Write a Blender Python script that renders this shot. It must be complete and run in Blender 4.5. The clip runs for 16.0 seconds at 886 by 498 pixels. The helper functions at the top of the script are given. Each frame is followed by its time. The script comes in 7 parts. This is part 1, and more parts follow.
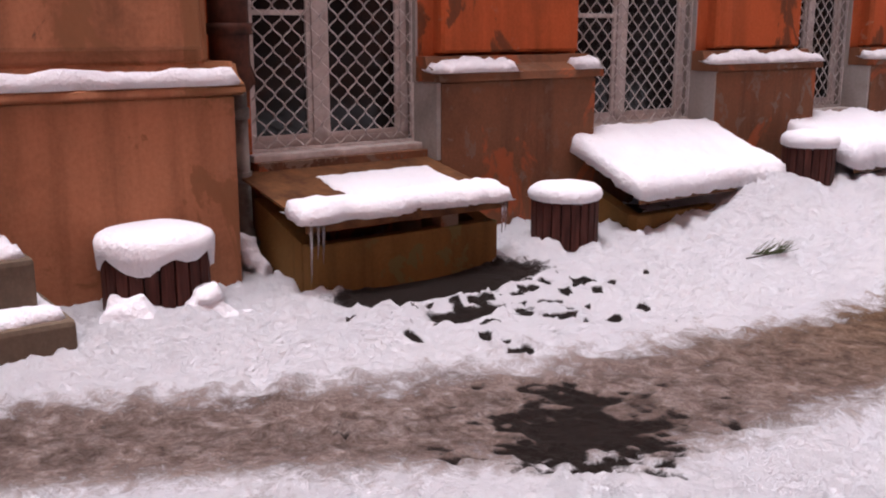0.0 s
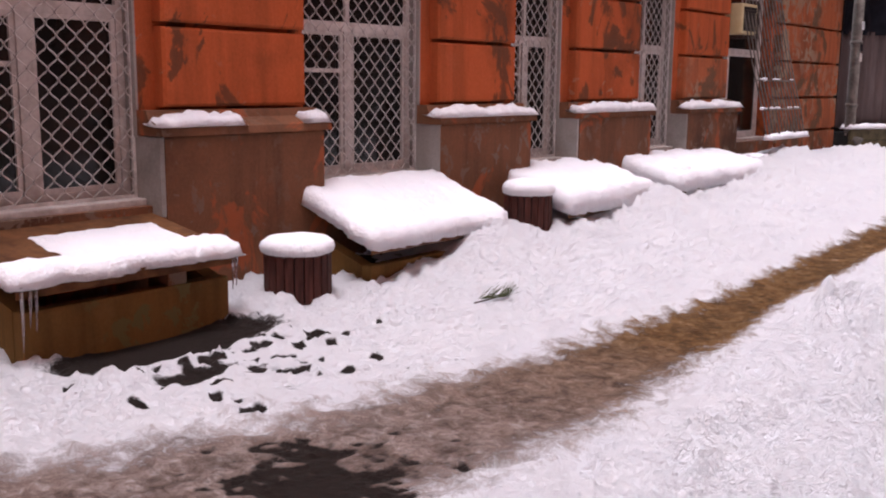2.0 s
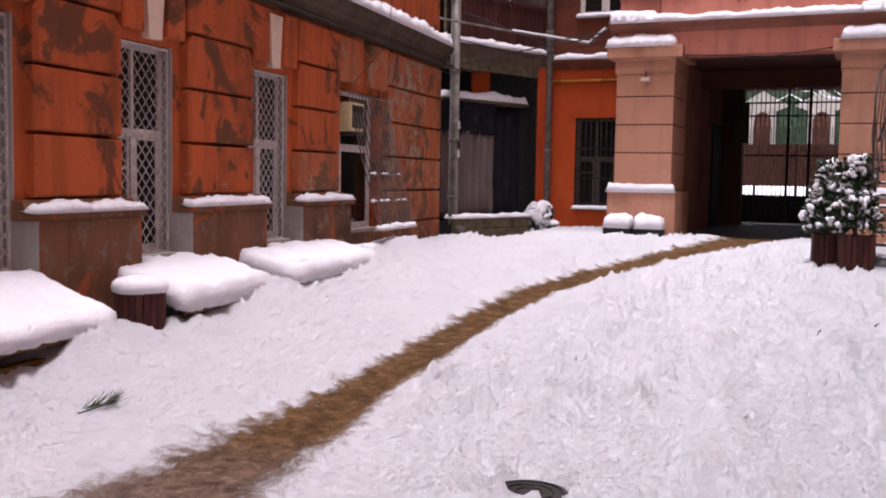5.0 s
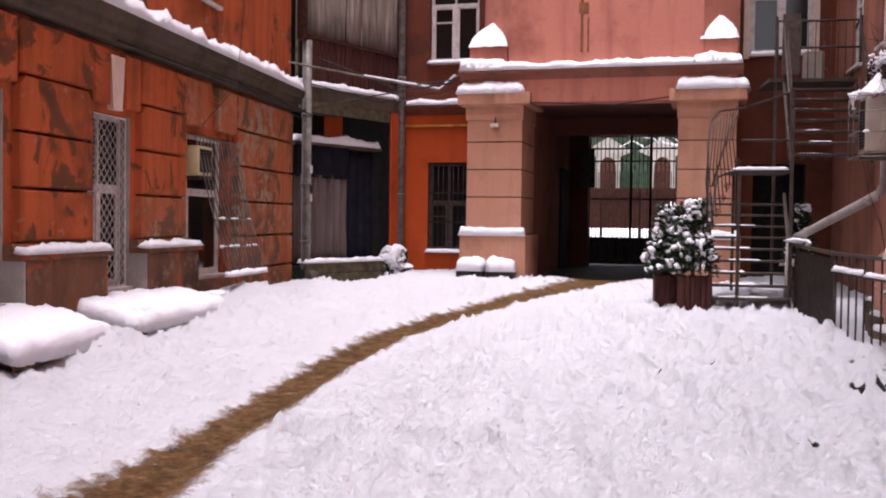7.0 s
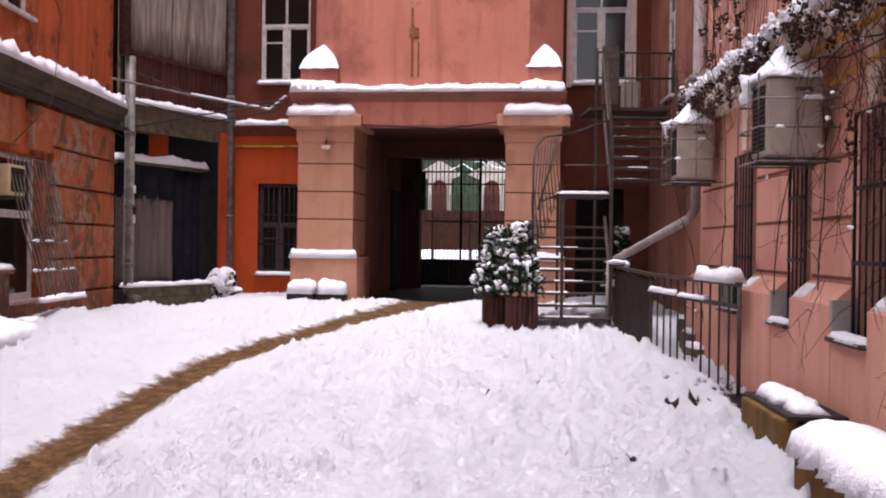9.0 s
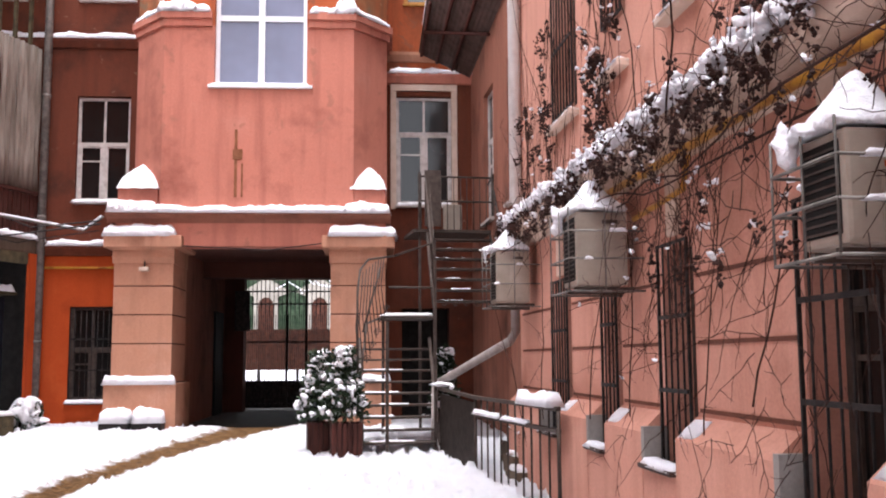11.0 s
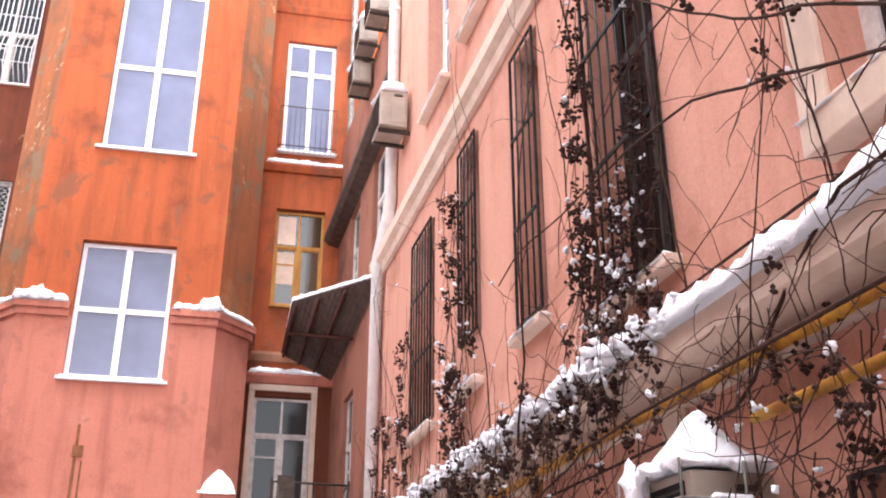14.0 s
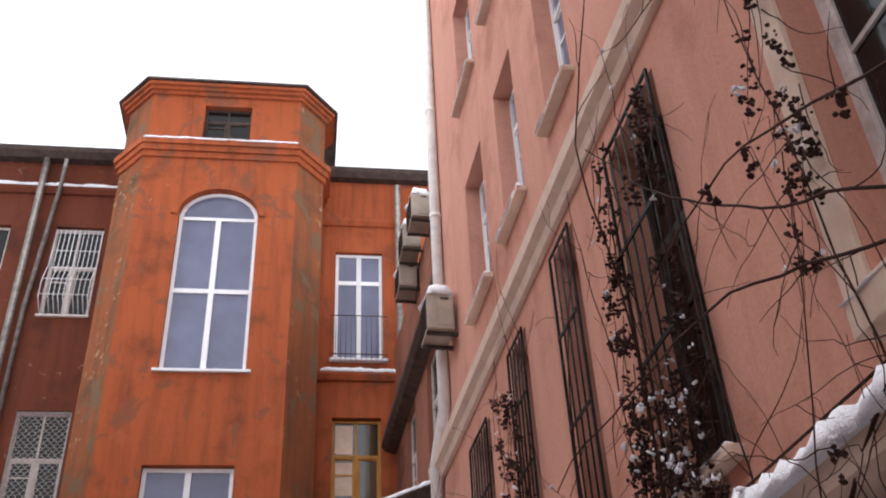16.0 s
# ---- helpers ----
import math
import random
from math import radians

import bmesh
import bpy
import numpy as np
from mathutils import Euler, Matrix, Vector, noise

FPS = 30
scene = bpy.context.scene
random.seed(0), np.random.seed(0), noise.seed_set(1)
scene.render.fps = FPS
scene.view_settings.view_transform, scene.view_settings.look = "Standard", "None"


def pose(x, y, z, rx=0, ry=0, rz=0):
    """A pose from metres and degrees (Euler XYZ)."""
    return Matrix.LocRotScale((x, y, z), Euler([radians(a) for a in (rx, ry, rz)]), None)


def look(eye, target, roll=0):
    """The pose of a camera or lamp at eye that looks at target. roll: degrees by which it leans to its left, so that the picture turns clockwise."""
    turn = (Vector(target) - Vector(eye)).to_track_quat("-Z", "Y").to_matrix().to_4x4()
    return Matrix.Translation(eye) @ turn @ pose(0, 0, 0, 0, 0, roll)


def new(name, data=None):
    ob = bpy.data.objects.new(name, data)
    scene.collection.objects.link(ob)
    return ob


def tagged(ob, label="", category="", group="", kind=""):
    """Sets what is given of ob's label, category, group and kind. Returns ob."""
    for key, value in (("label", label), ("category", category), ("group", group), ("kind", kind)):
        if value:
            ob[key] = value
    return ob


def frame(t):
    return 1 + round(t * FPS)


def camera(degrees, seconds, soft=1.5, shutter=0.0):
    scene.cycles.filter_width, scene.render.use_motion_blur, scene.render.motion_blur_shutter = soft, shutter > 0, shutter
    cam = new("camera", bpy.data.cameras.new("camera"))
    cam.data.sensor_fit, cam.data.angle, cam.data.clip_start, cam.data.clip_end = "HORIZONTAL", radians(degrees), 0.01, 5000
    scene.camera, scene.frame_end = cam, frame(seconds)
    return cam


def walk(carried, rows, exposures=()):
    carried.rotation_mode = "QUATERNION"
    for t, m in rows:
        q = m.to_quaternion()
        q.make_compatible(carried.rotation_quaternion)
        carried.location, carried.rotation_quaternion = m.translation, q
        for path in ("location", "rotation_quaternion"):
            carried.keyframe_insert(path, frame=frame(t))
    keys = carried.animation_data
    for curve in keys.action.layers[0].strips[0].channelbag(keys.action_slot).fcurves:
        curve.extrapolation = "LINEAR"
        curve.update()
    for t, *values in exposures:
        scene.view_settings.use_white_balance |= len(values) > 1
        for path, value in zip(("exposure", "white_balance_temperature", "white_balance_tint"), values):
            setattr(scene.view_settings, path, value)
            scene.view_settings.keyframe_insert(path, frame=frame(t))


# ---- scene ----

# camera: seconds, eye x y z, heading clockwise from +y, tilt, lean
cam = camera(48.487, 16.0, soft=2.0)
PATH = [
    (0, -0.207, -0.215, 1.312, -53.623, -12.745, 0.052),
    (0.5, -0.225, -0.208, 1.304, -50.134, -11.479, 0.610),
    (1, -0.207, -0.190, 1.301, -46.286, -10.530, 0.550),
    (1.5, -0.190, -0.174, 1.316, -42.930, -10.035, 0.388),
    (2, -0.164, -0.161, 1.321, -38.576, -9.683, 0.585),
    (2.5, -0.151, -0.137, 1.332, -34.207, -9.647, 0.836),
    (3, -0.128, -0.127, 1.328, -30.166, -9.331, 0.580),
    (3.5, -0.116, -0.118, 1.330, -25.935, -9.158, 0.626),
    (4, -0.106, -0.115, 1.338, -22.508, -8.098, 0.859),
    (4.5, -0.102, -0.098, 1.347, -19.728, -6.487, 0.975),
    (5, -0.089, -0.088, 1.363, -17.156, -4.225, 0.980),
    (5.2, -0.068, -0.079, 1.340, -16.342, -3.565, 1.083),
    (7.5, -0.032, -0.023, 1.396, -7.164, -1.390, 0.583),
    (8, -0.022, -0.019, 1.392, -5.340, -1.042, 0.483),
    (8.5, 0.014, 0.021, 1.392, -2.278, -0.672, 0.467),
    (9, -0.000, 0.000, 1.400, 0.730, -0.240, 0.731),
    (9.5, 0.025, 0.010, 1.401, 3.723, 0.441, 1.416),
    (9.7, 0.017, -0.001, 1.403, 5.582, 0.936, 1.685),
    (11.8, 0.132, 0.069, 1.587, 12.496, 10.837, -0.084),
    (12, 0.139, 0.072, 1.586, 13.378, 11.968, 0.547),
    (12.5, 0.149, 0.086, 1.602, 16.261, 14.399, 1.574),
    (13, 0.173, 0.082, 1.638, 18.908, 16.674, 1.553),
    (13.5, 0.195, 0.125, 1.660, 19.145, 20.300, 1.105),
    (14, 0.188, 0.139, 1.673, 18.670, 23.674, 0.013),
    (14.5, 0.180, 0.122, 1.666, 18.196, 27.123, -1.839),
    (15, 0.196, 0.153, 1.703, 17.513, 29.875, -2.310),
    (15.5, 0.185, 0.103, 1.727, 16.552, 32.635, -3.037),
    (16, 0.211, 0.090, 1.723, 15.525, 35.064, -3.076),
]
rows = []
for t, ex, ey, ez, head, tilt, lean in PATH:
    h, p = radians(head), radians(tilt)
    aim = (ex + math.sin(h) * math.cos(p), ey + math.cos(h) * math.cos(p), ez + math.sin(p))
    rows.append((t, look((ex, ey, ez), aim, lean)))
walk(cam, rows, exposures=[(0.0, 0.50, 6150, 20), (3.0, 0.55, 6150, 22), (5.0, 0.38, 6150, 23), (7.5, 0.55, 6150, 22), (9.7, 0.58, 6050, 18), (11.8, 1.3, 6100, 12), (13.0, 1.38, 6100, 12), (14.5, 1.12, 6100, 12), (15.5, 0.28, 6150, 11), (16.0, -0.08, 6150, 11)])

# ---------------------------------------------------------------- light
world = bpy.data.worlds.new("overcast")
scene.world = world
world.use_nodes = True
wn = world.node_tree.nodes
wl = world.node_tree.links
sky = wn.new("ShaderNodeTexSky")
sky.sky_type = "NISHITA"
sky.sun_disc = False
sky.sun_elevation = radians(72)
sky.sun_rotation = radians(270)
hsv = wn.new("ShaderNodeHueSaturation")
hsv.inputs["Saturation"].default_value = 0.04
hsv.inputs["Value"].default_value = 2.6
wl.new(sky.outputs[0], hsv.inputs["Color"])
wl.new(hsv.outputs[0], wn["Background"].inputs["Color"])
wn["Background"].inputs["Strength"].default_value = 0.15
sun_data = bpy.data.lights.new("sun", "SUN")
sun_data.energy = 3.3
sun_data.angle = radians(22)
sun_data.color = (1.0, 0.96, 0.92)
sun = new("sun", sun_data)
sun.matrix_world = look((0, 0, 30), (-0.3, 4.5, 0))

# ---------------------------------------------------------------- materials


def material(name, rough=0.8, metal=0.0):
    m = bpy.data.materials.new(name)
    m.use_nodes = True
    b = m.node_tree.nodes["Principled BSDF"]
    b.inputs["Roughness"].default_value = rough
    b.inputs["Metallic"].default_value = metal
    b.inputs["Specular IOR Level"].default_value = 0.5 if rough < 0.4 else 0.12
    return m, m.node_tree.nodes, m.node_tree.links, b


def noise_node(n, l, scale, detail=4.0, coord=None, rough=0.6, distort=0.0):
    t = n.new("ShaderNodeTexNoise")
    t.inputs["Scale"].default_value = scale
    t.inputs["Detail"].default_value = detail
    t.inputs["Roughness"].default_value = rough
    t.inputs["Distortion"].default_value = distort
    if coord is not None:
        l.new(coord, t.inputs["Vector"])
    return t


def ramp_node(n, l, src, stops):
    r = n.new("ShaderNodeValToRGB")
    e = r.color_ramp.elements
    while len(e) < len(stops):
        e.new(0.5)
    for el, (p, c) in zip(e, stops):
        el.position = p
        el.color = (*c, 1) if len(c) == 3 else c
    l.new(src, r.inputs["Fac"])
    return r


def mixer(n, l, fac, a, b, mode="MIX"):
    m = n.new("ShaderNodeMix")
    m.data_type = "RGBA"
    m.blend_type = mode
    for sock, v in ((m.inputs[0], fac), (m.inputs[6], a), (m.inputs[7], b)):
        if isinstance(v, (int, float)):
            sock.default_value = v
        elif isinstance(v, tuple):
            sock.default_value = (*v, 1)
        else:
            l.new(v, sock)
    return m.outputs[2]


def bumped(n, l, b, height, strength, dist):
    bp = n.new("ShaderNodeBump")
    bp.inputs["Strength"].default_value = strength
    bp.inputs["Distance"].default_value = dist
    l.new(height, bp.inputs["Height"])
    l.new(bp.outputs[0], b.inputs["Normal"])


def world_coord(n, l, stretch=None):
    g = n.new("ShaderNodeNewGeometry")
    if stretch is None:
        return g.outputs["Position"]
    mp = n.new("ShaderNodeMapping")
    mp.inputs["Scale"].default_value = stretch
    l.new(g.outputs["Position"], mp.inputs["Vector"])
    return mp.outputs[0]


def stucco(name, base, dark, pale, patch=None, patch_at=0.62, streak=0.5, rough=0.9, bump=0.35, stain=None, stain_at=0.6):
    """Painted plaster: large blotches, run-down streaks, fine grain, and worn patches with the under-coat."""
    m, n, l, b = material(name, rough)
    pos = world_coord(n, l)
    big = noise_node(n, l, 0.9, 6, pos, 0.62)
    fine = noise_node(n, l, 45, 5, pos, 0.7)
    mid = noise_node(n, l, 5.5, 6, pos, 0.65, 0.4)
    run = noise_node(n, l, 1.0, 5, world_coord(n, l, (5.0, 5.0, 0.45)), 0.6)
    c1 = ramp_node(n, l, big.outputs[0], [(0.30, dark), (0.48, base), (0.60, base), (0.78, pale)])
    r = ramp_node(n, l, run.outputs[0], [(0.46, (0, 0, 0)), (0.75, (1, 1, 1))])
    mul = n.new("ShaderNodeMath")
    mul.operation = "MULTIPLY"
    l.new(r.outputs[0], mul.inputs[0])
    mul.inputs[1].default_value = streak
    c2 = mixer(n, l, mul.outputs[0], c1.outputs[0], dark)
    f = ramp_node(n, l, fine.outputs[0], [(0.3, (0.86, 0.86, 0.86)), (0.7, (1.08, 1.08, 1.08))])
    c3 = mixer(n, l, 1.0, c2, f.outputs[0], "MULTIPLY")
    hgt = fine.outputs[0]
    if patch:
        pm = ramp_node(n, l, mid.outputs[0], [(patch_at, (0, 0, 0)), (patch_at + 0.03, (1, 1, 1))])
        big2 = noise_node(n, l, 0.55, 3, pos, 0.5)
        pg = ramp_node(n, l, big2.outputs[0], [(0.45, (0, 0, 0)), (0.58, (1, 1, 1))])
        pp = mixer(n, l, 1.0, pm.outputs[0], pg.outputs[0], "MULTIPLY")
        c3 = mixer(n, l, pp, c3, patch)
    if stain:
        sn = noise_node(n, l, 1.6, 8, world_coord(n, l, (1, 1, 0.8)), 0.62, 0.8)
        sm = ramp_node(n, l, sn.outputs[0], [(stain_at, (0, 0, 0)), (stain_at + 0.025, (0.8, 0.8, 0.8)), (stain_at + 0.12, (1, 1, 1))])
        c3 = mixer(n, l, sm.outputs[0], c3, stain)
    l.new(c3, b.inputs["Base Color"])
    add = n.new("ShaderNodeMath")
    add.operation = "MULTIPLY_ADD"
    l.new(mid.outputs[0], add.inputs[0])
    add.inputs[1].default_value = 2.0
    l.new(hgt, add.inputs[2])
    bumped(n, l, b, add.outputs[0], bump, 0.01)
    return m


def speckled(name, a, c, scale=12.0, rough=0.6, metal=0.0, bump=0.2, stretch=None, detail=5):
    """Plain surface of two tones with grain."""
    m, n, l, b = material(name, rough, metal)
    pos = world_coord(n, l, stretch)
    t = noise_node(n, l, scale, detail, pos, 0.65)
    info = n.new("ShaderNodeObjectInfo")
    r = ramp_node(n, l, t.outputs[0], [(0.35, a), (0.68, c)])
    rv = ramp_node(n, l, info.outputs["Random"], [(0.0, (0.85, 0.85, 0.85)), (1.0, (1.1, 1.1, 1.1))])
    l.new(mixer(n, l, 1.0, r.outputs[0], rv.outputs[0], "MULTIPLY"), b.inputs["Base Color"])
    t2 = noise_node(n, l, scale * 6, 4, pos, 0.6)
    bumped(n, l, b, t2.outputs[0], bump, 0.004)
    return m


def snow_material(name, tint=(0.83, 0.82, 0.85), low=(0.77, 0.76, 0.80)):
    m, n, l, b = material(name, 0.75)
    pos = world_coord(n, l)
    big = noise_node(n, l, 2.2, 4, pos)
    fine = noise_node(n, l, 70, 4, pos, 0.7)
    lump = noise_node(n, l, 14, 5, pos, 0.65)
    r = ramp_node(n, l, big.outputs[0], [(0.35, low), (0.65, tint)])
    l.new(r.outputs[0], b.inputs["Base Color"])
    b.inputs["Subsurface Weight"].default_value = 0.0
    add = n.new("ShaderNodeMath")
    add.operation = "MULTIPLY_ADD"
    l.new(lump.outputs[0], add.inputs[0])
    add.inputs[1].default_value = 3.0
    l.new(fine.outputs[0], add.inputs[2])
    bumped(n, l, b, add.outputs[0], 0.8, 0.016)
    return m


def ground_material():
    """Trodden snow with brown slush on the footpath and bare wet asphalt, by the masks on the mesh."""
    m, n, l, b = material("trodden_snow", 0.75)
    pos = world_coord(n, l)
    big = noise_node(n, l, 2.0, 4, pos)
    fine = noise_node(n, l, 85, 4, pos, 0.7)
    lump = noise_node(n, l, 21, 7, pos, 0.72, 0.6)
    snow = ramp_node(n, l, big.outputs[0], [(0.35, (0.87, 0.86, 0.90)), (0.65, (0.91, 0.90, 0.93))])
    masks = {}
    for key in ("dirt", "ochre", "bare"):
        masks[key] = n.new("ShaderNodeAttribute")
        masks[key].attribute_name = key
    grit = noise_node(n, l, 15, 10, pos, 0.82, 0.6)
    gs = ramp_node(n, l, grit.outputs[0], [(0.30, (0, 0, 0)), (0.70, (1, 1, 1))])
    blot = noise_node(n, l, 5.5, 6, pos, 0.7, 0.8)
    slush_grey = ramp_node(n, l, gs.outputs[0], [(0.05, (0.085, 0.058, 0.048)), (0.34, (0.23, 0.165, 0.14)), (0.62, (0.36, 0.28, 0.25)), (0.96, (0.60, 0.54, 0.53))])
    slush_ochre = ramp_node(n, l, gs.outputs[0], [(0.05, (0.055, 0.026, 0.009)), (0.45, (0.17, 0.088, 0.032)), (0.78, (0.29, 0.17, 0.08)), (0.98, (0.52, 0.43, 0.37))])
    slush = mixer(n, l, masks["ochre"].outputs["Fac"], slush_grey.outputs[0], slush_ochre.outputs[0])
    shade = ramp_node(n, l, blot.outputs[0], [(0.32, (0.38, 0.35, 0.33)), (0.58, (1.1, 1.1, 1.1))])
    slush = mixer(n, l, 1.0, slush, shade.outputs[0], "MULTIPLY")

    def gate(attr, spread, blotch, lo, hi):
        s = n.new("ShaderNodeMath")
        s.operation = "MULTIPLY_ADD"
        l.new(gs.outputs[0], s.inputs[0])
        s.inputs[1].default_value = spread
        l.new(attr.outputs["Fac"], s.inputs[2])
        s2 = n.new("ShaderNodeMath")
        s2.operation = "MULTIPLY_ADD"
        l.new(blot.outputs[0], s2.inputs[0])
        s2.inputs[1].default_value = blotch
        l.new(s.outputs[0], s2.inputs[2])
        mid = 0.5 * spread + 0.5 * blotch
        half = n.new("ShaderNodeMath")
        half.operation = "MULTIPLY"
        l.new(s2.outputs[0], half.inputs[0])
        half.inputs[1].default_value = 0.5
        r = ramp_node(n, l, half.outputs[0], [((mid + lo) * 0.5, (0, 0, 0)), ((mid + hi) * 0.5, (1, 1, 1))])
        return r.outputs[0]

    wet = ramp_node(n, l, fine.outputs[0], [(0.3, (0.014, 0.010, 0.009)), (0.7, (0.040, 0.029, 0.025))])
    g1 = gate(masks["dirt"], 0.55, 0.45, 0.26, 0.60)
    g2 = gate(masks["bare"], 0.30, 0.25, 0.42, 0.56)
    c = mixer(n, l, g1, snow.outputs[0], slush)
    c = mixer(n, l, g2, c, wet.outputs[0])
    l.new(c, b.inputs["Base Color"])
    rr = ramp_node(n, l, g2, [(0.0, (0.7, 0.7, 0.7)), (1.0, (0.55, 0.55, 0.55))])
    l.new(rr.outputs[0], b.inputs["Roughness"])
    add = n.new("ShaderNodeMath")
    add.operation = "MULTIPLY_ADD"
    l.new(lump.outputs[0], add.inputs[0])
    add.inputs[1].default_value = 3.0
    l.new(fine.outputs[0], add.inputs[2])
    bumped(n, l, b, add.outputs[0], 1.0, 0.028)
    return m


def glass_material(name, tint, rough=0.06, refl=0.5):
    """Dark pane seen from outside: what is behind it is lost in the dark, the sky mirrors in it."""
    m, n, l, b = material(name, rough)
    t = noise_node(n, l, 0.8, 3, world_coord(n, l))
    r = ramp_node(n, l, t.outputs[0], [(0.35, tuple(v * 0.7 for v in tint)), (0.7, tint)])
    l.new(r.outputs[0], b.inputs["Base Color"])
    b.inputs["Specular IOR Level"].default_value = refl
    return m


M_RED = stucco("red_plaster", (0.41, 0.090, 0.028), (0.16, 0.044, 0.018), (0.45, 0.125, 0.048), (0.30, 0.155, 0.09), 0.62, 0.8, stain=(0.10, 0.042, 0.022), stain_at=0.555)
M_REDWORN = stucco("worn_red_plaster", (0.36, 0.105, 0.042), (0.15, 0.055, 0.028), (0.40, 0.15, 0.075), (0.27, 0.19, 0.13), 0.51, 0.8, stain=(0.11, 0.062, 0.036), stain_at=0.56)
M_PLINTH = stucco("plinth_plaster", (0.175, 0.078, 0.042), (0.075, 0.04, 0.026), (0.26, 0.080, 0.036), (0.17, 0.12, 0.09), 0.56, 0.8, stain=(0.30, 0.085, 0.035), stain_at=0.56)
M_QUOIN = stucco("peach_plaster", (0.38, 0.158, 0.083), (0.15, 0.07, 0.036), (0.43, 0.20, 0.122), (0.09, 0.06, 0.04), 0.65, 0.7, stain=(0.22, 0.10, 0.048), stain_at=0.555)
M_JAMB = stucco("grey_jamb_plaster", (0.289, 0.264, 0.246), (0.170, 0.145, 0.128), (0.357, 0.332, 0.315), None, 0.6, 0.4)
M_GATE = stucco("gate_plaster", (0.45, 0.225, 0.145), (0.26, 0.125, 0.08), (0.51, 0.28, 0.20), None, 0.6, 0.5)
M_PINK = stucco("pink_plaster", (0.50, 0.19, 0.135), (0.30, 0.105, 0.075), (0.54, 0.24, 0.18), None, 0.6, 0.6, stain=(0.36, 0.15, 0.105), stain_at=0.62)
M_BAY = stucco("orange_plaster", (0.36, 0.090, 0.034), (0.17, 0.052, 0.026), (0.43, 0.135, 0.058), (0.38, 0.20, 0.11), 0.68, 0.8, stain=(0.21, 0.078, 0.042), stain_at=0.57)
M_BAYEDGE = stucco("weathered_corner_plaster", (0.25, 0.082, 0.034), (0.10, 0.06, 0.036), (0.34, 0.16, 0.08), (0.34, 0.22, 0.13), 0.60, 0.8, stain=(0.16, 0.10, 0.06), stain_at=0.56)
M_BACK = stucco("brown_red_plaster", (0.125, 0.036, 0.02), (0.06, 0.022, 0.015), (0.18, 0.053, 0.028), (0.20, 0.12, 0.08), 0.64, 0.5)
M_VIVID = stucco("vivid_orange_plaster", (0.391, 0.060, 0.013), (0.264, 0.039, 0.010), (0.442, 0.085, 0.021), None, 0.6, 0.3)
M_SALMON = stucco("salmon_plaster", (0.57, 0.285, 0.212), (0.40, 0.18, 0.125), (0.60, 0.315, 0.24), None, 0.6, 0.5)
# pink plaster at about half value, darkened for the shaded corner
M_ANNEXE = stucco("darkened_pink_plaster", (0.27, 0.112, 0.075), (0.13, 0.058, 0.042), (0.33, 0.15, 0.105), None, 0.6, 0.5)
M_GROOVE = stucco("shadowed_joint_plaster", (0.15, 0.06, 0.04), (0.09, 0.04, 0.03), (0.19, 0.08, 0.055), None, 0.6, 0.4)
# pink plaster scaled down: shade of passage and joints put into the colour
M_SHADEPLASTER = stucco("shade_dark_plaster", (0.083, 0.032, 0.024), (0.045, 0.019, 0.016), (0.105, 0.041, 0.032), None, 0.6, 0.4)
M_MOSS = stucco("mossy_cornice", (0.090, 0.066, 0.048), (0.036, 0.030, 0.018), (0.144, 0.114, 0.090), None, 0.6, 0.6)
M_STONE = stucco("grey_stone", (0.133, 0.098, 0.070), (0.059, 0.042, 0.032), (0.210, 0.168, 0.133), None, 0.6, 0.6)
M_OCHRE = stucco("mossy_concrete", (0.165, 0.086, 0.027), (0.049, 0.032, 0.013), (0.240, 0.143, 0.056), (0.120, 0.098, 0.038), 0.55, 0.7)
M_SNOW = snow_material("snow")
M_GROUND = ground_material()
M_WOODWHITE = speckled("old_white_paint", (0.40, 0.35, 0.32), (0.62, 0.57, 0.54), 9, 0.6)
M_PVC = speckled("white_plastic_frame", (0.74, 0.74, 0.76), (0.80, 0.80, 0.82), 6, 0.35, 0, 0.05)
M_WIRE = speckled("pale_painted_wire", (0.40, 0.37, 0.35), (0.62, 0.59, 0.57), 20, 0.5)
M_IRON = speckled("dark_iron", (0.012, 0.011, 0.011), (0.045, 0.038, 0.036), 14, 0.5, 0.3)
M_STEEL = speckled("grey_painted_steel", (0.042, 0.031, 0.026), (0.085, 0.066, 0.056), 10, 0.55, 0.1)
M_PIPE = speckled("weathered_grey_pipe", (0.095, 0.084, 0.076), (0.23, 0.205, 0.185), 7, 0.5, 0.15)
M_PIPEWHITE = speckled("white_painted_pipe", (0.62, 0.58, 0.55), (0.76, 0.73, 0.71), 6, 0.5)
M_PIPEDULL = speckled("dull_pale_pipe", (0.22, 0.185, 0.17), (0.33, 0.285, 0.265), 6, 0.5)
M_PIPERUST = speckled("rusty_brown_pipe", (0.025, 0.011, 0.008), (0.085, 0.03, 0.018), 9, 0.6)
M_GAS = speckled("yellow_gas_pipe", (0.24, 0.09, 0.02), (0.56, 0.29, 0.035), 6, 0.5)
M_GLASS = glass_material("dark_glass", (0.012, 0.011, 0.011), 0.08, 0.3)
M_GLASSBLUE = glass_material("sky_film_glass", (0.17, 0.18, 0.27), 0.12, 0.4)
M_GLASSWARM = glass_material("amber_room_glass", (0.05, 0.035, 0.02), 0.03, 0.9)
M_YELLOWWOOD = speckled("yellow_varnished_wood", (0.34, 0.15, 0.03), (0.48, 0.24, 0.06), 12, 0.5, 0, 0.2, (1, 1, 0.2))
M_SLAT = speckled("dark_red_slat_wood", (0.032, 0.012, 0.010), (0.095, 0.034, 0.026), 8, 0.6, 0, 0.3, (4, 4, 0.4))
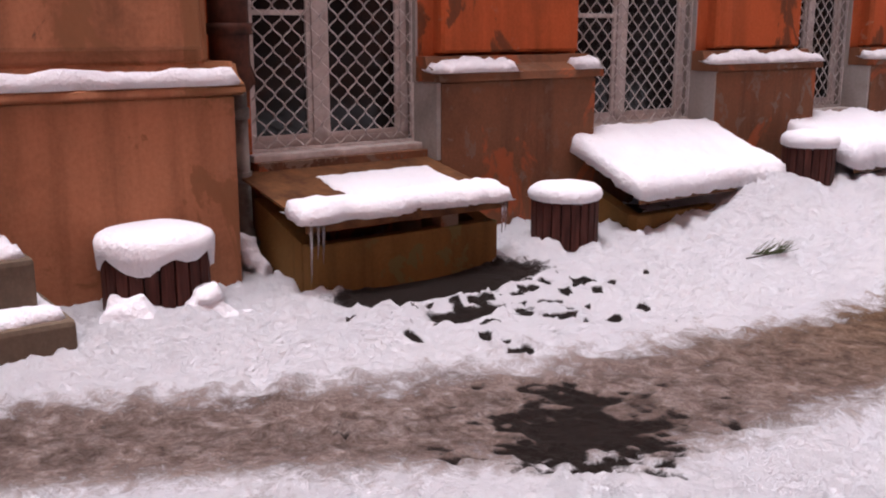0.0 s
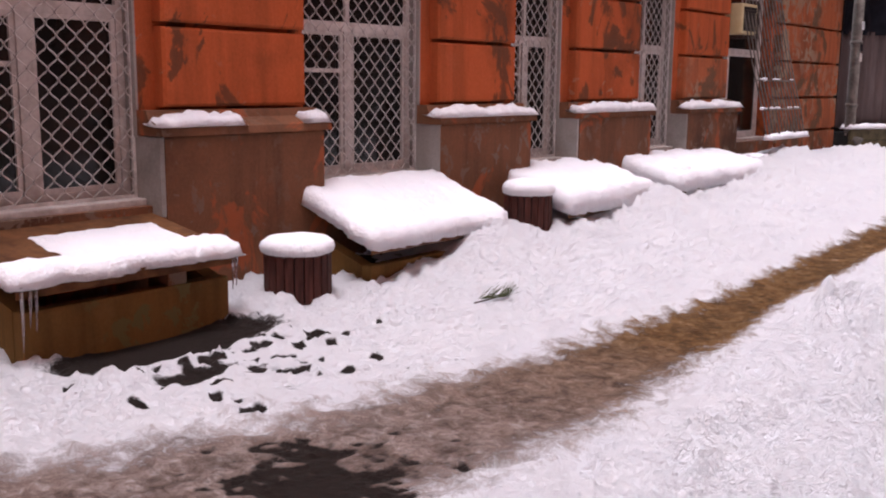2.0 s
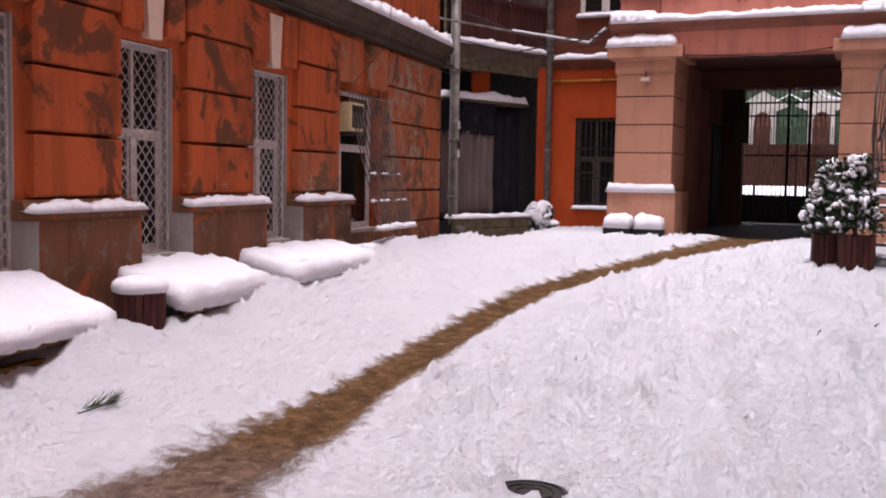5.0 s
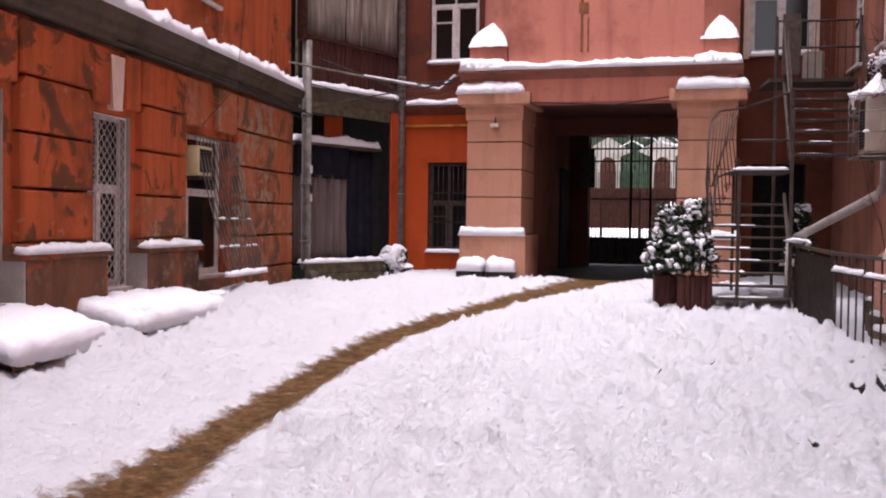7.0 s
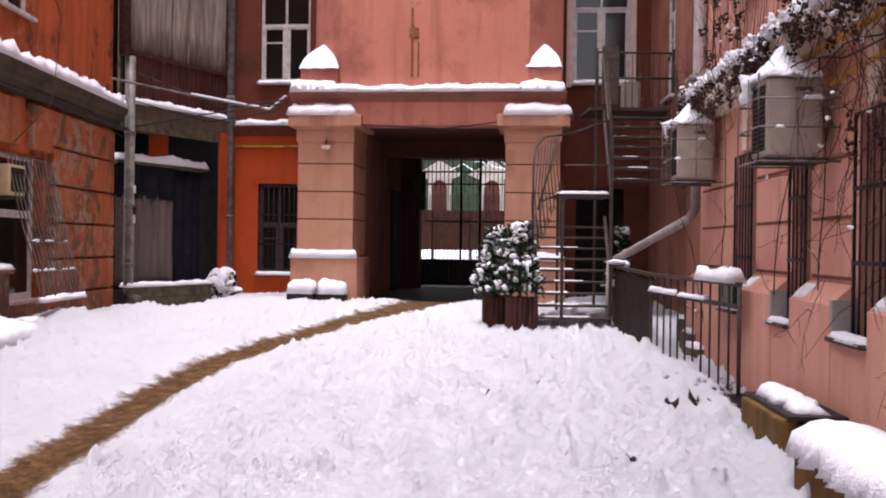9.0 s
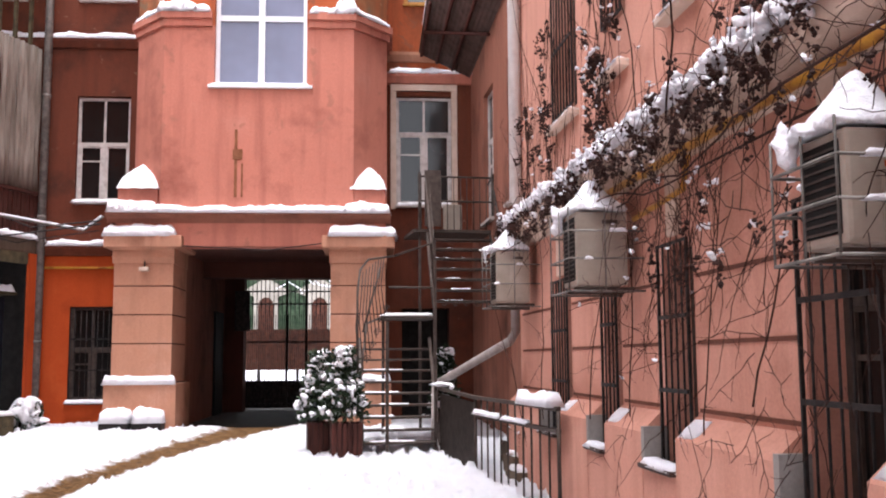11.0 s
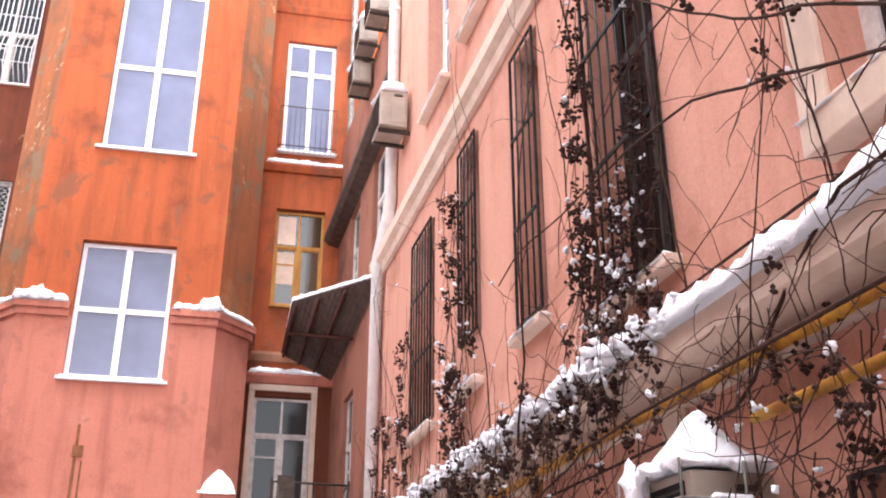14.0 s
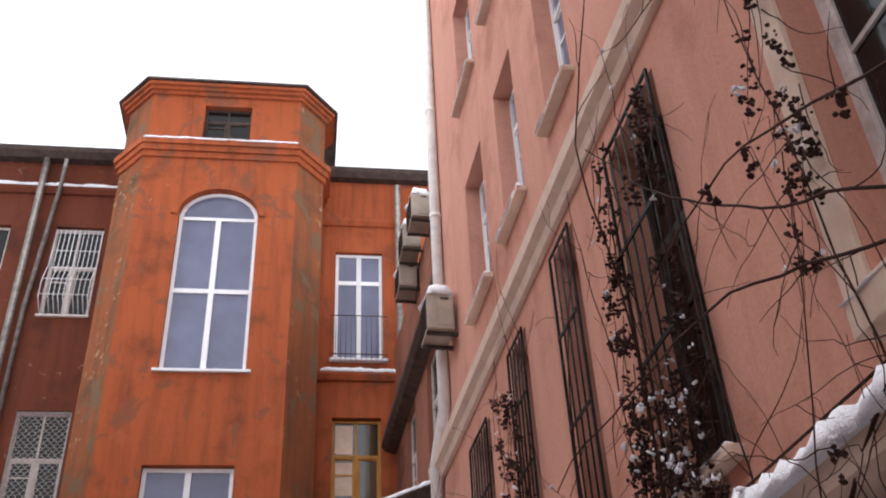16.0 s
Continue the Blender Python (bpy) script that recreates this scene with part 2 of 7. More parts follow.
M_RUSTPLATE = speckled("rusty_sheet", (0.07, 0.03, 0.015), (0.19, 0.085, 0.035), 7, 0.7, 0.1, 0.3)
M_RUSTSTREAK = speckled("rust_stain_streak", (0.17, 0.065, 0.03), (0.30, 0.125, 0.065), 9, 0.8)
M_ICE, _n, _l, _b = material("ice", 0.08)
_b.inputs["Base Color"].default_value = (0.75, 0.75, 0.78, 1)
_b.inputs["Transmission Weight"].default_value = 0.85
_b.inputs["IOR"].default_value = 1.31
M_ACBEIGE = speckled("beige_casing", (0.28, 0.23, 0.19), (0.37, 0.305, 0.25), 5, 0.5, 0, 0.05)
M_ACYELLOW = speckled("yellowed_casing", (0.42, 0.34, 0.18), (0.54, 0.45, 0.27), 5, 0.5, 0, 0.05)
# near-black that puts the dark of unlit rooms, wells and gaps into colour
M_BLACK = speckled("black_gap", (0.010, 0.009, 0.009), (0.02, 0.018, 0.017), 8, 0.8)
M_CLOTH = speckled("grey_pink_tarp", (0.085, 0.062, 0.06), (0.14, 0.105, 0.10), 3, 0.9, 0, 0.3, (1, 1, 0.2))
M_NAVY = speckled("navy_tarp", (0.005, 0.005, 0.008), (0.014, 0.014, 0.021), 4, 0.8, 0, 0.4)
M_PLASTIC = speckled("milky_plastic_sheet", (0.15, 0.12, 0.095), (0.33, 0.28, 0.24), 3.5, 0.4, 0, 0.5, (3, 3, 0.3))
M_PLANK = speckled("mossy_board", (0.05, 0.04, 0.025), (0.13, 0.105, 0.06), 6, 0.8)
M_LEAF = speckled("conifer_green", (0.012, 0.022, 0.012), (0.045, 0.062, 0.032), 30, 0.6)
M_VINE = speckled("vine_bark", (0.026, 0.012, 0.009), (0.068, 0.030, 0.021), 20, 0.8)
M_DRYLEAF = speckled("withered_leaf", (0.016, 0.008, 0.007), (0.058, 0.027, 0.021), 30, 0.8)
M_ROOF = speckled("dark_roof_sheet", (0.05, 0.035, 0.03), (0.10, 0.07, 0.06), 6, 0.6, 0.2)
M_BRASSNEEDLE = speckled("pine_needles", (0.04, 0.05, 0.022), (0.11, 0.12, 0.055), 30, 0.7)
M_CREAM = speckled("cream_paint", (0.56, 0.42, 0.33), (0.68, 0.53, 0.43), 5, 0.8)
M_FARGREEN = speckled("far_foliage", (0.02, 0.035, 0.02), (0.06, 0.085, 0.05), 4, 0.9)
M_FARWALL = speckled("far_pale_wall", (0.24, 0.21, 0.18), (0.34, 0.31, 0.27), 2, 0.9)

# ---------------------------------------------------------------- mesh helpers


def link_mesh(name, bm, mat, parent=None, m=None, smooth=False):
    me = bpy.data.meshes.new(name)
    bm.normal_update()
    if smooth:
        for f in bm.faces:
            f.smooth = True
    bm.to_mesh(me)
    bm.free()
    for k in (mat if isinstance(mat, (list, tuple)) else [mat]):
        me.materials.append(k)
    ob = new(name, me)
    if parent is not None:
        ob.parent = parent
    if m is not None:
        ob.matrix_basis = m
    return ob


def part(name, bm, mat, parent, label="", smooth=False, m=None):
    ob = link_mesh(name, bm, mat, parent, m, smooth)
    return tagged(ob, label) if label else ob


def thing(name, m, label, category, group="", kind=""):
    ob = new(name)
    ob.empty_display_size = 0.1
    ob.matrix_basis = m
    return tagged(ob, label, category, group, kind)


def whole(name, bm, mat, m, label, category, kind="", group="", smooth=False):
    return tagged(link_mesh(name, bm, mat, None, m, smooth), label, category, group, kind)


def box(bm, x0, x1, y0, y1, z0, z1, mi=0, rot=None):
    vs = [Vector((x, y, z)) for x in (x0, x1) for y in (y0, y1) for z in (z0, z1)]
    if rot is not None:
        vs = [rot @ v for v in vs]
    v = [bm.verts.new(p) for p in vs]
    for q in ((0, 1, 3, 2), (4, 6, 7, 5), (0, 4, 5, 1), (2, 3, 7, 6), (0, 2, 6, 4), (1, 5, 7, 3)):
        bm.faces.new([v[i] for i in q]).material_index = mi
    return v


def boxes(*lst, bevel=0.0):
    bm = bmesh.new()
    for b in lst:
        box(bm, *b)
    if bevel:
        bmesh.ops.bevel(bm, geom=bm.edges[:], offset=bevel, segments=2, affect="EDGES", profile=0.6)
    return bm


def tube(bm, pts, r, sides=8, r_end=None, cap=True):
    """A round tube along points."""
    pts = [Vector(p) for p in pts]
    rings = []
    up = Vector((0.3, 0.2, 0.9)).normalized()
    for i, p in enumerate(pts):
        d = (pts[min(i + 1, len(pts) - 1)] - pts[max(i - 1, 0)])
        d = d.normalized() if d.length > 1e-9 else Vector((0, 0, 1))
        a = d.cross(up)
        if a.length < 0.1:
            a = d.cross(Vector((1, 0, 0)))
        a.normalize()
        c = d.cross(a)
        rr = r if r_end is None else r + (r_end - r) * i / max(1, len(pts) - 1)
        rings.append([bm.verts.new(p + rr * (math.cos(k * math.tau / sides) * a + math.sin(k * math.tau / sides) * c)) for k in range(sides)])
    for u, v in zip(rings, rings[1:]):
        for k in range(sides):
            bm.faces.new((u[k], u[(k + 1) % sides], v[(k + 1) % sides], v[k])).smooth = True
    if cap and sides > 2:
        bm.faces.new(rings[0][::-1])
        bm.faces.new(rings[-1])


def tubes(lines, r, sides=6):
    bm = bmesh.new()
    for p in lines:
        tube(bm, p, r, sides)
    return bm


def prism(bm, outline, z0, z1, mi=0):
    """Upright prism over a plan outline given counter-clockwise."""
    lo = [bm.verts.new((x, y, z0)) for x, y in outline]
    hi = [bm.verts.new((x, y, z1)) for x, y in outline]
    n = len(outline)
    for i in range(n):
        bm.faces.new((lo[i], lo[(i + 1) % n], hi[(i + 1) % n], hi[i])).material_index = mi
    bm.faces.new(lo[::-1]).material_index = mi
    bm.faces.new(hi).material_index = mi


def profile(bm, pts, x0, x1):
    """A moulding: a closed (y, z) outline drawn out along x."""
    a = [bm.verts.new((x0, y, z)) for y, z in pts]
    b = [bm.verts.new((x1, y, z)) for y, z in pts]
    n = len(pts)
    for i in range(n):
        bm.faces.new((a[i], a[(i + 1) % n], b[(i + 1) % n], b[i]))
    bm.faces.new(a[::-1])
    bm.faces.new(b)
    bmesh.ops.recalc_face_normals(bm, faces=bm.faces[:])


def pierced(x0, x1, z0, z1, thick, holes, back=True):
    """A wall from x0 to x1 and z0 to z1, its face at y = 0 and its back at y = thick, with rectangular openings (x0, x1, z0, z1)."""
    xs = sorted({x0, x1, *(h[0] for h in holes), *(h[1] for h in holes)})
    zs = sorted({z0, z1, *(h[2] for h in holes), *(h[3] for h in holes)})
    bm = bmesh.new()
    grid = {}

    def v(i, j, y):
        k = (i, j, y)
        if k not in grid:
            grid[k] = bm.verts.new((xs[i], thick * y, zs[j]))
        return grid[k]

    def solid(i, j):
        if not (0 <= i < len(xs) - 1 and 0 <= j < len(zs) - 1):
            return False
        cx, cz = (xs[i] + xs[i + 1]) / 2, (zs[j] + zs[j + 1]) / 2
        return not any(h[0] < cx < h[1] and h[2] < cz < h[3] for h in holes)

    for i in range(len(xs) - 1):
        for j in range(len(zs) - 1):
            if not solid(i, j):
                continue
            bm.faces.new((v(i, j, 0), v(i + 1, j, 0), v(i + 1, j + 1, 0), v(i, j + 1, 0)))
            bm.faces.new((v(i, j, 1), v(i, j + 1, 1), v(i + 1, j + 1, 1), v(i + 1, j, 1)))
            if not solid(i - 1, j):
                bm.faces.new((v(i, j, 0), v(i, j + 1, 0), v(i, j + 1, 1), v(i, j, 1)))
            if not solid(i + 1, j):
                bm.faces.new((v(i + 1, j, 0), v(i + 1, j, 1), v(i + 1, j + 1, 1), v(i + 1, j + 1, 0)))
            if not solid(i, j - 1):
                bm.faces.new((v(i, j, 0), v(i, j, 1), v(i + 1, j, 1), v(i + 1, j, 0)))
            if not solid(i, j + 1):
                bm.faces.new((v(i, j + 1, 0), v(i + 1, j + 1, 0), v(i + 1, j + 1, 1), v(i, j + 1, 1)))
    return bm


def snow_pad(x0, x1, y0, y1, h, seed=0, cell=0.05, edge=0.05, lump=0.35, over=0.0, slope=None):
    """A pad of snow over a rectangle: rounded, uneven rim, lumpy top. slope(x, y): height of what it lies on."""
    bm = bmesh.new()
    nx, ny = max(4, int((x1 - x0) / cell)), max(4, int((y1 - y0) / cell))
    nx, ny = min(nx, 240), min(ny, 40)
    g = []
    for i in range(nx + 1):
        row = []
        for j in range(ny + 1):
            u, w = i / nx, j / ny
            x, y = x0 + (x1 - x0) * u, y0 + (y1 - y0) * w
            d = min(u * (x1 - x0), (1 - u) * (x1 - x0), w * (y1 - y0), (1 - w) * (y1 - y0))
            k = min(1.0, d / max(edge, 1e-4))
            rise = math.sqrt(max(0.0, 1 - (1 - k) ** 2))
            nz = noise.noise(Vector((x * 3.1 + seed * 7.3, y * 3.1, seed))) * 0.6 + noise.noise(Vector((x * 11 + seed, y * 11, seed * 3.1))) * 0.4 + noise.noise(Vector((x * 27 + seed, y * 27, seed * 1.7))) * 0.3
            z = rise * h * (1 + lump * nz) - (0.012 if d <= 1e-6 else 0)
            wob = edge * (0.35 * noise.noise(Vector((x * 7 + seed, y * 7, 5.5 + seed))) + 0.35 * noise.noise(Vector((x * 26 + seed, y * 26, 1.5))))
            ox = x + (wob if u in (0, 1) else 0)
            oy = y + (wob if w in (0, 1) else 0)
            if slope:
                z += slope(ox, oy)
            row.append(bm.verts.new((ox, oy, z)))
        g.append(row)
    for i in range(nx):
        for j in range(ny):
            bm.faces.new((g[i][j], g[i + 1][j], g[i + 1][j + 1], g[i][j + 1]))
    rim = [g[i][0] for i in range(nx)] + [g[nx][j] for j in range(ny)] + [g[i][ny] for i in range(nx, 0, -1)] + [g[0][j] for j in range(ny, 0, -1)]
    bm.faces.new(rim[::-1])
    return bm


def lumps(spots, seed=0, flat=0.7, bm=None):
    """Small rounded snow lumps: (x, y, z, r)."""
    rnd = random.Random(seed)
    bm = bm or bmesh.new()
    me = bpy.data.meshes.new("lump")
    tmp = bmesh.new()
    bmesh.ops.create_icosphere(tmp, subdivisions=2, radius=1.0)
    ball = [v.co.copy() for v in tmp.verts]
    tris = [[v.index for v in f.verts] for f in tmp.faces]
    tmp.free()
    bpy.data.meshes.remove(me)
    for x, y, z, r in spots:
        sx, sy, sz = (r * (0.5 + 1.0 * rnd.random()) for _ in range(3))
        o = Vector((x, y, z)) * 31.0
        vs = []
        for c in ball:
            k = 1 + 0.75 * noise.noise(c * 1.1 + o) + 0.25 * noise.noise(c * 2.7 + o)
            vs.append(bm.verts.new((x + c.x * k * sx, y + c.y * k * sy, z + c.z * k * sz * flat)))
        for t in tris:
            bm.faces.new([vs[i] for i in t])
    return bm


def melted(ob, voxel=0.018, times=4):
    """Runs the lumps of a heap together into one soft body."""
    r = ob.modifiers.new("merge", "REMESH")
    r.mode, r.voxel_size, r.use_smooth_shade = "VOXEL", voxel, True
    s = ob.modifiers.new("soften", "SMOOTH")
    s.iterations = times
    return ob


M_L = pose(-5.24, 0, 0, 0, 0, 90)        # the long wall of the red wing: x along it, y into it
M_G = pose(-1.38, 17.4, 0, 0, 0, -6.74)  # the gate house
M_R = pose(2.98, 8.02, 0, 0, 0, -93.73)  # the salmon wing, x towards the yard's near end
M_K = pose(-5.2, 16.75, 0, 0, 0, 63)     # the gallery in the corner

_patharr = [(-4.4, -1.2, 0.28), (-3.5, 0.3, 0.24), (-3.0, 1.3, 0.26), (-2.55, 2.2, 0.33), (-2.40, 3.3, 0.29), (-2.39, 4.5, 0.21), (-2.38, 5.8, 0.14),
            (-2.33, 8.3, 0.14), (-2.2, 10.2, 0.16), (-1.62, 12.4, 0.17), (-0.95, 14.7, 0.2), (0.0, 17.2, 0.35), (0.4, 20.0, 0.6), (0.9, 26.0, 0.9)]


def path_at(x, y):
    """Distance to the middle of the footpath over its half width."""
    best = 9.0
    for (ax, ay, aw), (bx, by, bw) in zip(_patharr, _patharr[1:]):
        dx, dy = bx - ax, by - ay
        t = max(0.0, min(1.0, ((x - ax) * dx + (y - ay) * dy) / (dx * dx + dy * dy)))
        d = math.hypot(x - ax - t * dx, y - ay - t * dy) / (aw + (bw - aw) * t)
        best = min(best, d)
    return best


def ground_base(x, y):
    z = 0.034 * max(0.0, min(y, 17.5) - 5.0)
    bank = max(0.0, min(1.0, (y - 4.6) / 1.4)) * max(0.0, min(1.0, (13.5 - y) / 2.0))
    z += 0.10 * bank * max(0.0, min(1.0, (-3.9 - x) / 0.9)) ** 1.3
    for cy, cx, h, wy, wx in ((5.8, -4.5, 0.22, 0.42, 0.42), (8.45, -4.5, 0.19, 0.42, 0.42), (11.6, -4.5, 0.16, 0.6, 0.4), (12.9, -4.7, 0.2, 0.7, 0.5), (14.9, -4.4, 0.12, 0.9, 0.5), (17.6, -4.9, -0.24, 1.8, 1.0), (3.7, -4.9, 0.05, 0.5, 0.3), (1.3, -4.4, 0.07, 0.4, 0.35)):
        e = ((y - cy) / wy) ** 2 + ((x - cx) / wx) ** 2
        if e < 7:
            z += h * math.exp(-e)
    return z

# ---------------------------------------------------------------- ground


def steps(*stretches):
    out = []
    for a, b, d in stretches:
        k = max(1, round((b - a) / d))
        out += [a + (b - a) * i / k for i in range(k)]
    return out + [stretches[-1][1]]


def footprints(rnd):
    """Prints, kicked-up clods and drip holes: (x, y, long, wide, turn, depth, rim, bare)."""
    out = []
    for _ in range(620):
        x, y = rnd.uniform(-2.1, 2.9), rnd.uniform(1.2, 16.5)
        out.append((x, y, rnd.uniform(0.11, 0.17), rnd.uniform(0.05, 0.075), rnd.gauss(1.35, 0.6), rnd.uniform(0.035, 0.08), rnd.uniform(0.4, 0.8), 0.0))
    for _ in range(150):
        x, y = rnd.uniform(-4.4, -2.4), rnd.uniform(1.0, 15.5)
        out.append((x, y, rnd.uniform(0.08, 0.14), rnd.uniform(0.04, 0.06), rnd.gauss(1.5, 0.7), rnd.uniform(0.015, 0.04), 0.6, 0.0))
    for _ in range(1900):
        x, y = rnd.uniform(-2.2, 2.9), rnd.uniform(1.0, 16.8)
        r = rnd.uniform(0.025, 0.075)
        out.append((x, y, r, r * rnd.uniform(0.6, 1.0), rnd.uniform(0, 3.1), -r * rnd.uniform(0.25, 0.55), 0.0, 0.0))
    for _ in range(800):
        x, y = rnd.uniform(-4.4, -2.5), rnd.uniform(0.9, 15.5)
        r = rnd.uniform(0.02, 0.05)
        out.append((x, y, r, r * rnd.uniform(0.6, 1.0), rnd.uniform(0, 3.1), -r * rnd.uniform(0.3, 0.6), 0.0, 0.0))
    for _ in range(85):
        x, y = rnd.gauss(-3.68, 0.28), rnd.gauss(2.78, 0.40)
        r = rnd.uniform(0.022, 0.036)
        out.append((x, y, r * rnd.uniform(1.0, 1.9), r, rnd.uniform(0, 3.1), 0.022, 0.4, 0.95))
    for _ in range(22):
        x, y = rnd.gauss(2.5, 0.25), rnd.uniform(6.2, 9.8)
        r = rnd.uniform(0.03, 0.06)
        out.append((x, y, r * 1.8, r, rnd.uniform(0, 3.1), 0.05, 0.5, 0.95))
    for x, y, a, b in ((1.25, 6.3, 0.10, 0.04), (0.9, 8.9, 0.16, 0.02), (0.55, 8.6, 0.14, 0.015), (0.2, 6.1, 0.05, 0.02), (-4.1, 0.9, 0.05, 0.035), (-2.9, 1.35, 0.04, 0.025)):
        out.append((x, y, a, b, 0.2, 0.05, 0.6, 1.0))
    return out


def build_ground():
    xs = steps((-400, -40, 60), (-40, -8, 8), (-8, -5.6, 0.3), (-5.6, -4.6, 0.04), (-4.6, -1.9, 0.021), (-1.9, 1.6, 0.027), (1.6, 4.0, 0.036), (4.0, 4.6, 0.2), (4.6, 10, 0.9), (10, 40, 10), (40, 400, 60))
    ys = steps((-400, -40, 60), (-40, -4, 6), (-4, 0.2, 0.3), (0.2, 4.2, 0.022), (4.2, 7.0, 0.03), (7.0, 9.5, 0.042), (9.5, 13.0, 0.06), (13.0, 19.5, 0.10), (19.5, 30, 0.8), (30, 60, 6), (60, 400, 60))
    nx, ny = len(xs), len(ys)
    Z = np.zeros((ny, nx))
    D, O, B = np.zeros((ny, nx)), np.zeros((ny, nx)), np.zeros((ny, nx))
    for j, y in enumerate(ys):
        for i, x in enumerate(xs):
            base = ground_base(x, y)
            z = base
            q = Vector((x, y, 0.0))
            near = -9 < x < 9 and -5 < y < 27
            if not near:
                Z[j, i] = z
                continue
            d = path_at(x, y)
            n1 = noise.noise(q * 1.7)
            n2 = noise.noise(q * 4.3 + Vector((9, 2, 1)))
            n3 = noise.noise(q * 9.5 + Vector((3, 7, 2)))
            side = max(0.0, min(1.0, (x + 2.3) / 0.8))
            melt = math.exp(-((x + 3.75) / 0.5) ** 2 - ((y - 2.75) / 0.7) ** 2)
            rough = (0.75 + 0.3 * side) * min(1.0, 0.35 + 0.16 * d) * (1 - 0.65 * melt)
            z += rough * (0.04 * n1 + 0.065 * n2 + 0.07 * n3 + (0.05 * noise.noise(q * 19) + 0.022 * noise.noise(q * 38)) * min(1.0, 0.25 * d))
            k = min(1.0, 1.6 * max(0.0, 1.0 - d / 1.9))
            z += (base - z) * 0.8 * k - 0.03 * k
            dv = max(0.0, min(1.0, 1.12 - d * 0.48 + 0.14 * n2 + 0.14 * n3)) if d < 2.8 else 0.0
            # near end of the path: wide, trampled slush
            spill = math.exp(-((x + 2.75) / 0.45) ** 2 - ((y - 1.5) / 0.9) ** 2)
            dv = max(dv, 0.5 * spill + 0.5 * spill * n2)
            bv = 1.0 - 0.62 * math.hypot((x + 2.45) / 0.40, (y - 2.05) / 0.40) + 0.40 * n2 + 0.45 * n3 + 0.40 * noise.noise(q * 21)
            # meltwater before the first light well, dry asphalt close to its front
            well = math.hypot((x + 4.30) / 0.27, (y - 2.80) / 0.66)
            bv = max(bv, 1.6 - 1.05 * well + 0.10 * n2)
            trickle = math.hypot((x + 3.75) / 0.09, (y - 2.52) / 0.2)
            bv = max(bv, 1.15 - 0.7 * trickle + 0.3 * n3)
            wet = math.exp(-((x - 2.72) / 0.30) ** 2 - ((y - 8.0) / 1.7) ** 2)
            bv = max(bv, wet * (0.62 + 0.9 * max(0.0, noise.noise(q * 5.0 + Vector((1, 5, 0))) + 0.1)))
            if y > 17.3 and -1.2 < x < 2.2:
                fade = min(1.0, (y - 17.3) / 1.0)
                dv = max(dv, 0.9 * fade + 0.3 * n2)
                bv = max(bv, (fade - 0.25) * 1.1 + 0.3 * n2)
                z -= 0.06 * fade
            hole = math.hypot(x + 0.97, y - 4.12) / 0.19
            if hole < 2.8:
                z += 0.035 * max(0.0, 1 - abs(hole - 1.6) / 1.1) * (0.7 + 0.6 * n2)
            bv = max(0.0, min(1.0, bv))
            if bv > 0.3:
                z += (base - 0.05 - z) * min(1.0, (bv - 0.3) * 1.8)
            if hole < 1.15:
                z = base - 0.12 if hole < 1.0 else z + (base - 0.12 - z) * (1.15 - hole) / 0.15
                bv = 1.0 if hole < 1.0 else 0.3
            Z[j, i], D[j, i], O[j, i], B[j, i] = z, dv, max(0.0, min(1.0, (y - 2.6) / 2.0)), bv
    ax, ay = np.array(xs), np.array(ys)
    for x, y, a, b, turn, depth, rim, bare in footprints(random.Random(77)):
        r = max(a, b) * 2.0
        i0, i1 = np.searchsorted(ax, (x - r, x + r))
        j0, j1 = np.searchsorted(ay, (y - r, y + r))
        if i1 <= i0 or j1 <= j0:
            continue
        gx, gy = np.meshgrid(ax[i0:i1] - x, ay[j0:j1] - y)
        u, v = gx * math.cos(turn) + gy * math.sin(turn), -gx * math.sin(turn) + gy * math.cos(turn)
        e = np.sqrt((u / a) ** 2 + (v / b) ** 2)
        calm = 1.0 - 0.85 * np.clip(D[j0:j1, i0:i1] * 1.6, 0, 1) * (1 if bare == 0 else 0)
        calm = calm * (1.0 - np.clip(B[j0:j1, i0:i1] * 2.0, 0, 1))
        pit = np.clip(1.25 - e, 0, 1) ** 0.7 if depth > 0 else np.sqrt(np.clip(1 - e ** 2, 0, 1))
        Z[j0:j1, i0:i1] += calm * (-depth * pit + rim * abs(depth) * np.exp(-((e - 1.45) / 0.3) ** 2))
        if bare:
            B[j0:j1, i0:i1] = np.maximum(B[j0:j1, i0:i1], bare * np.clip(1.22 - 0.72 * e, 0, 1))
    gx, gy = np.meshgrid(ax, ay)
    co = np.stack([gx.ravel(), gy.ravel(), Z.ravel()], 1)
    faces = [(j * nx + i, j * nx + i + 1, (j + 1) * nx + i + 1, (j + 1) * nx + i) for j in range(ny - 1) for i in range(nx - 1)]
    me = bpy.data.meshes.new("ground")
    me.from_pydata(co.tolist(), [], faces)
    for name, vals in (("dirt", D), ("ochre", O), ("bare", B)):
        at = me.attributes.new(name, "FLOAT", "POINT")
        at.data.foreach_set("value", vals.ravel())
    me.polygons.foreach_set("use_smooth", [True] * len(faces))
    me.materials.append(M_GROUND)
    return tagged(new("ground", me), "trodden snow with a brown slushy footpath and wet asphalt showing", "snowy ground", kind="structure")


GROUND = build_ground()

# ---------------------------------------------------------------- red wing (long wall)

L_WIN = [(2.22, 3.36), (4.72, 6.0), (7.28, 8.12), (9.62, 10.55), (11.98, 13.6)]
L_PANEL = [(3.49, 4.66), (6.13, 7.22), (8.27, 9.58), (10.7, 11.93), (13.75, 16.35)]
L_ROWS = [(1.15, 1.63), (1.66, 2.15), (2.18, 2.68), (2.71, 3.2)]

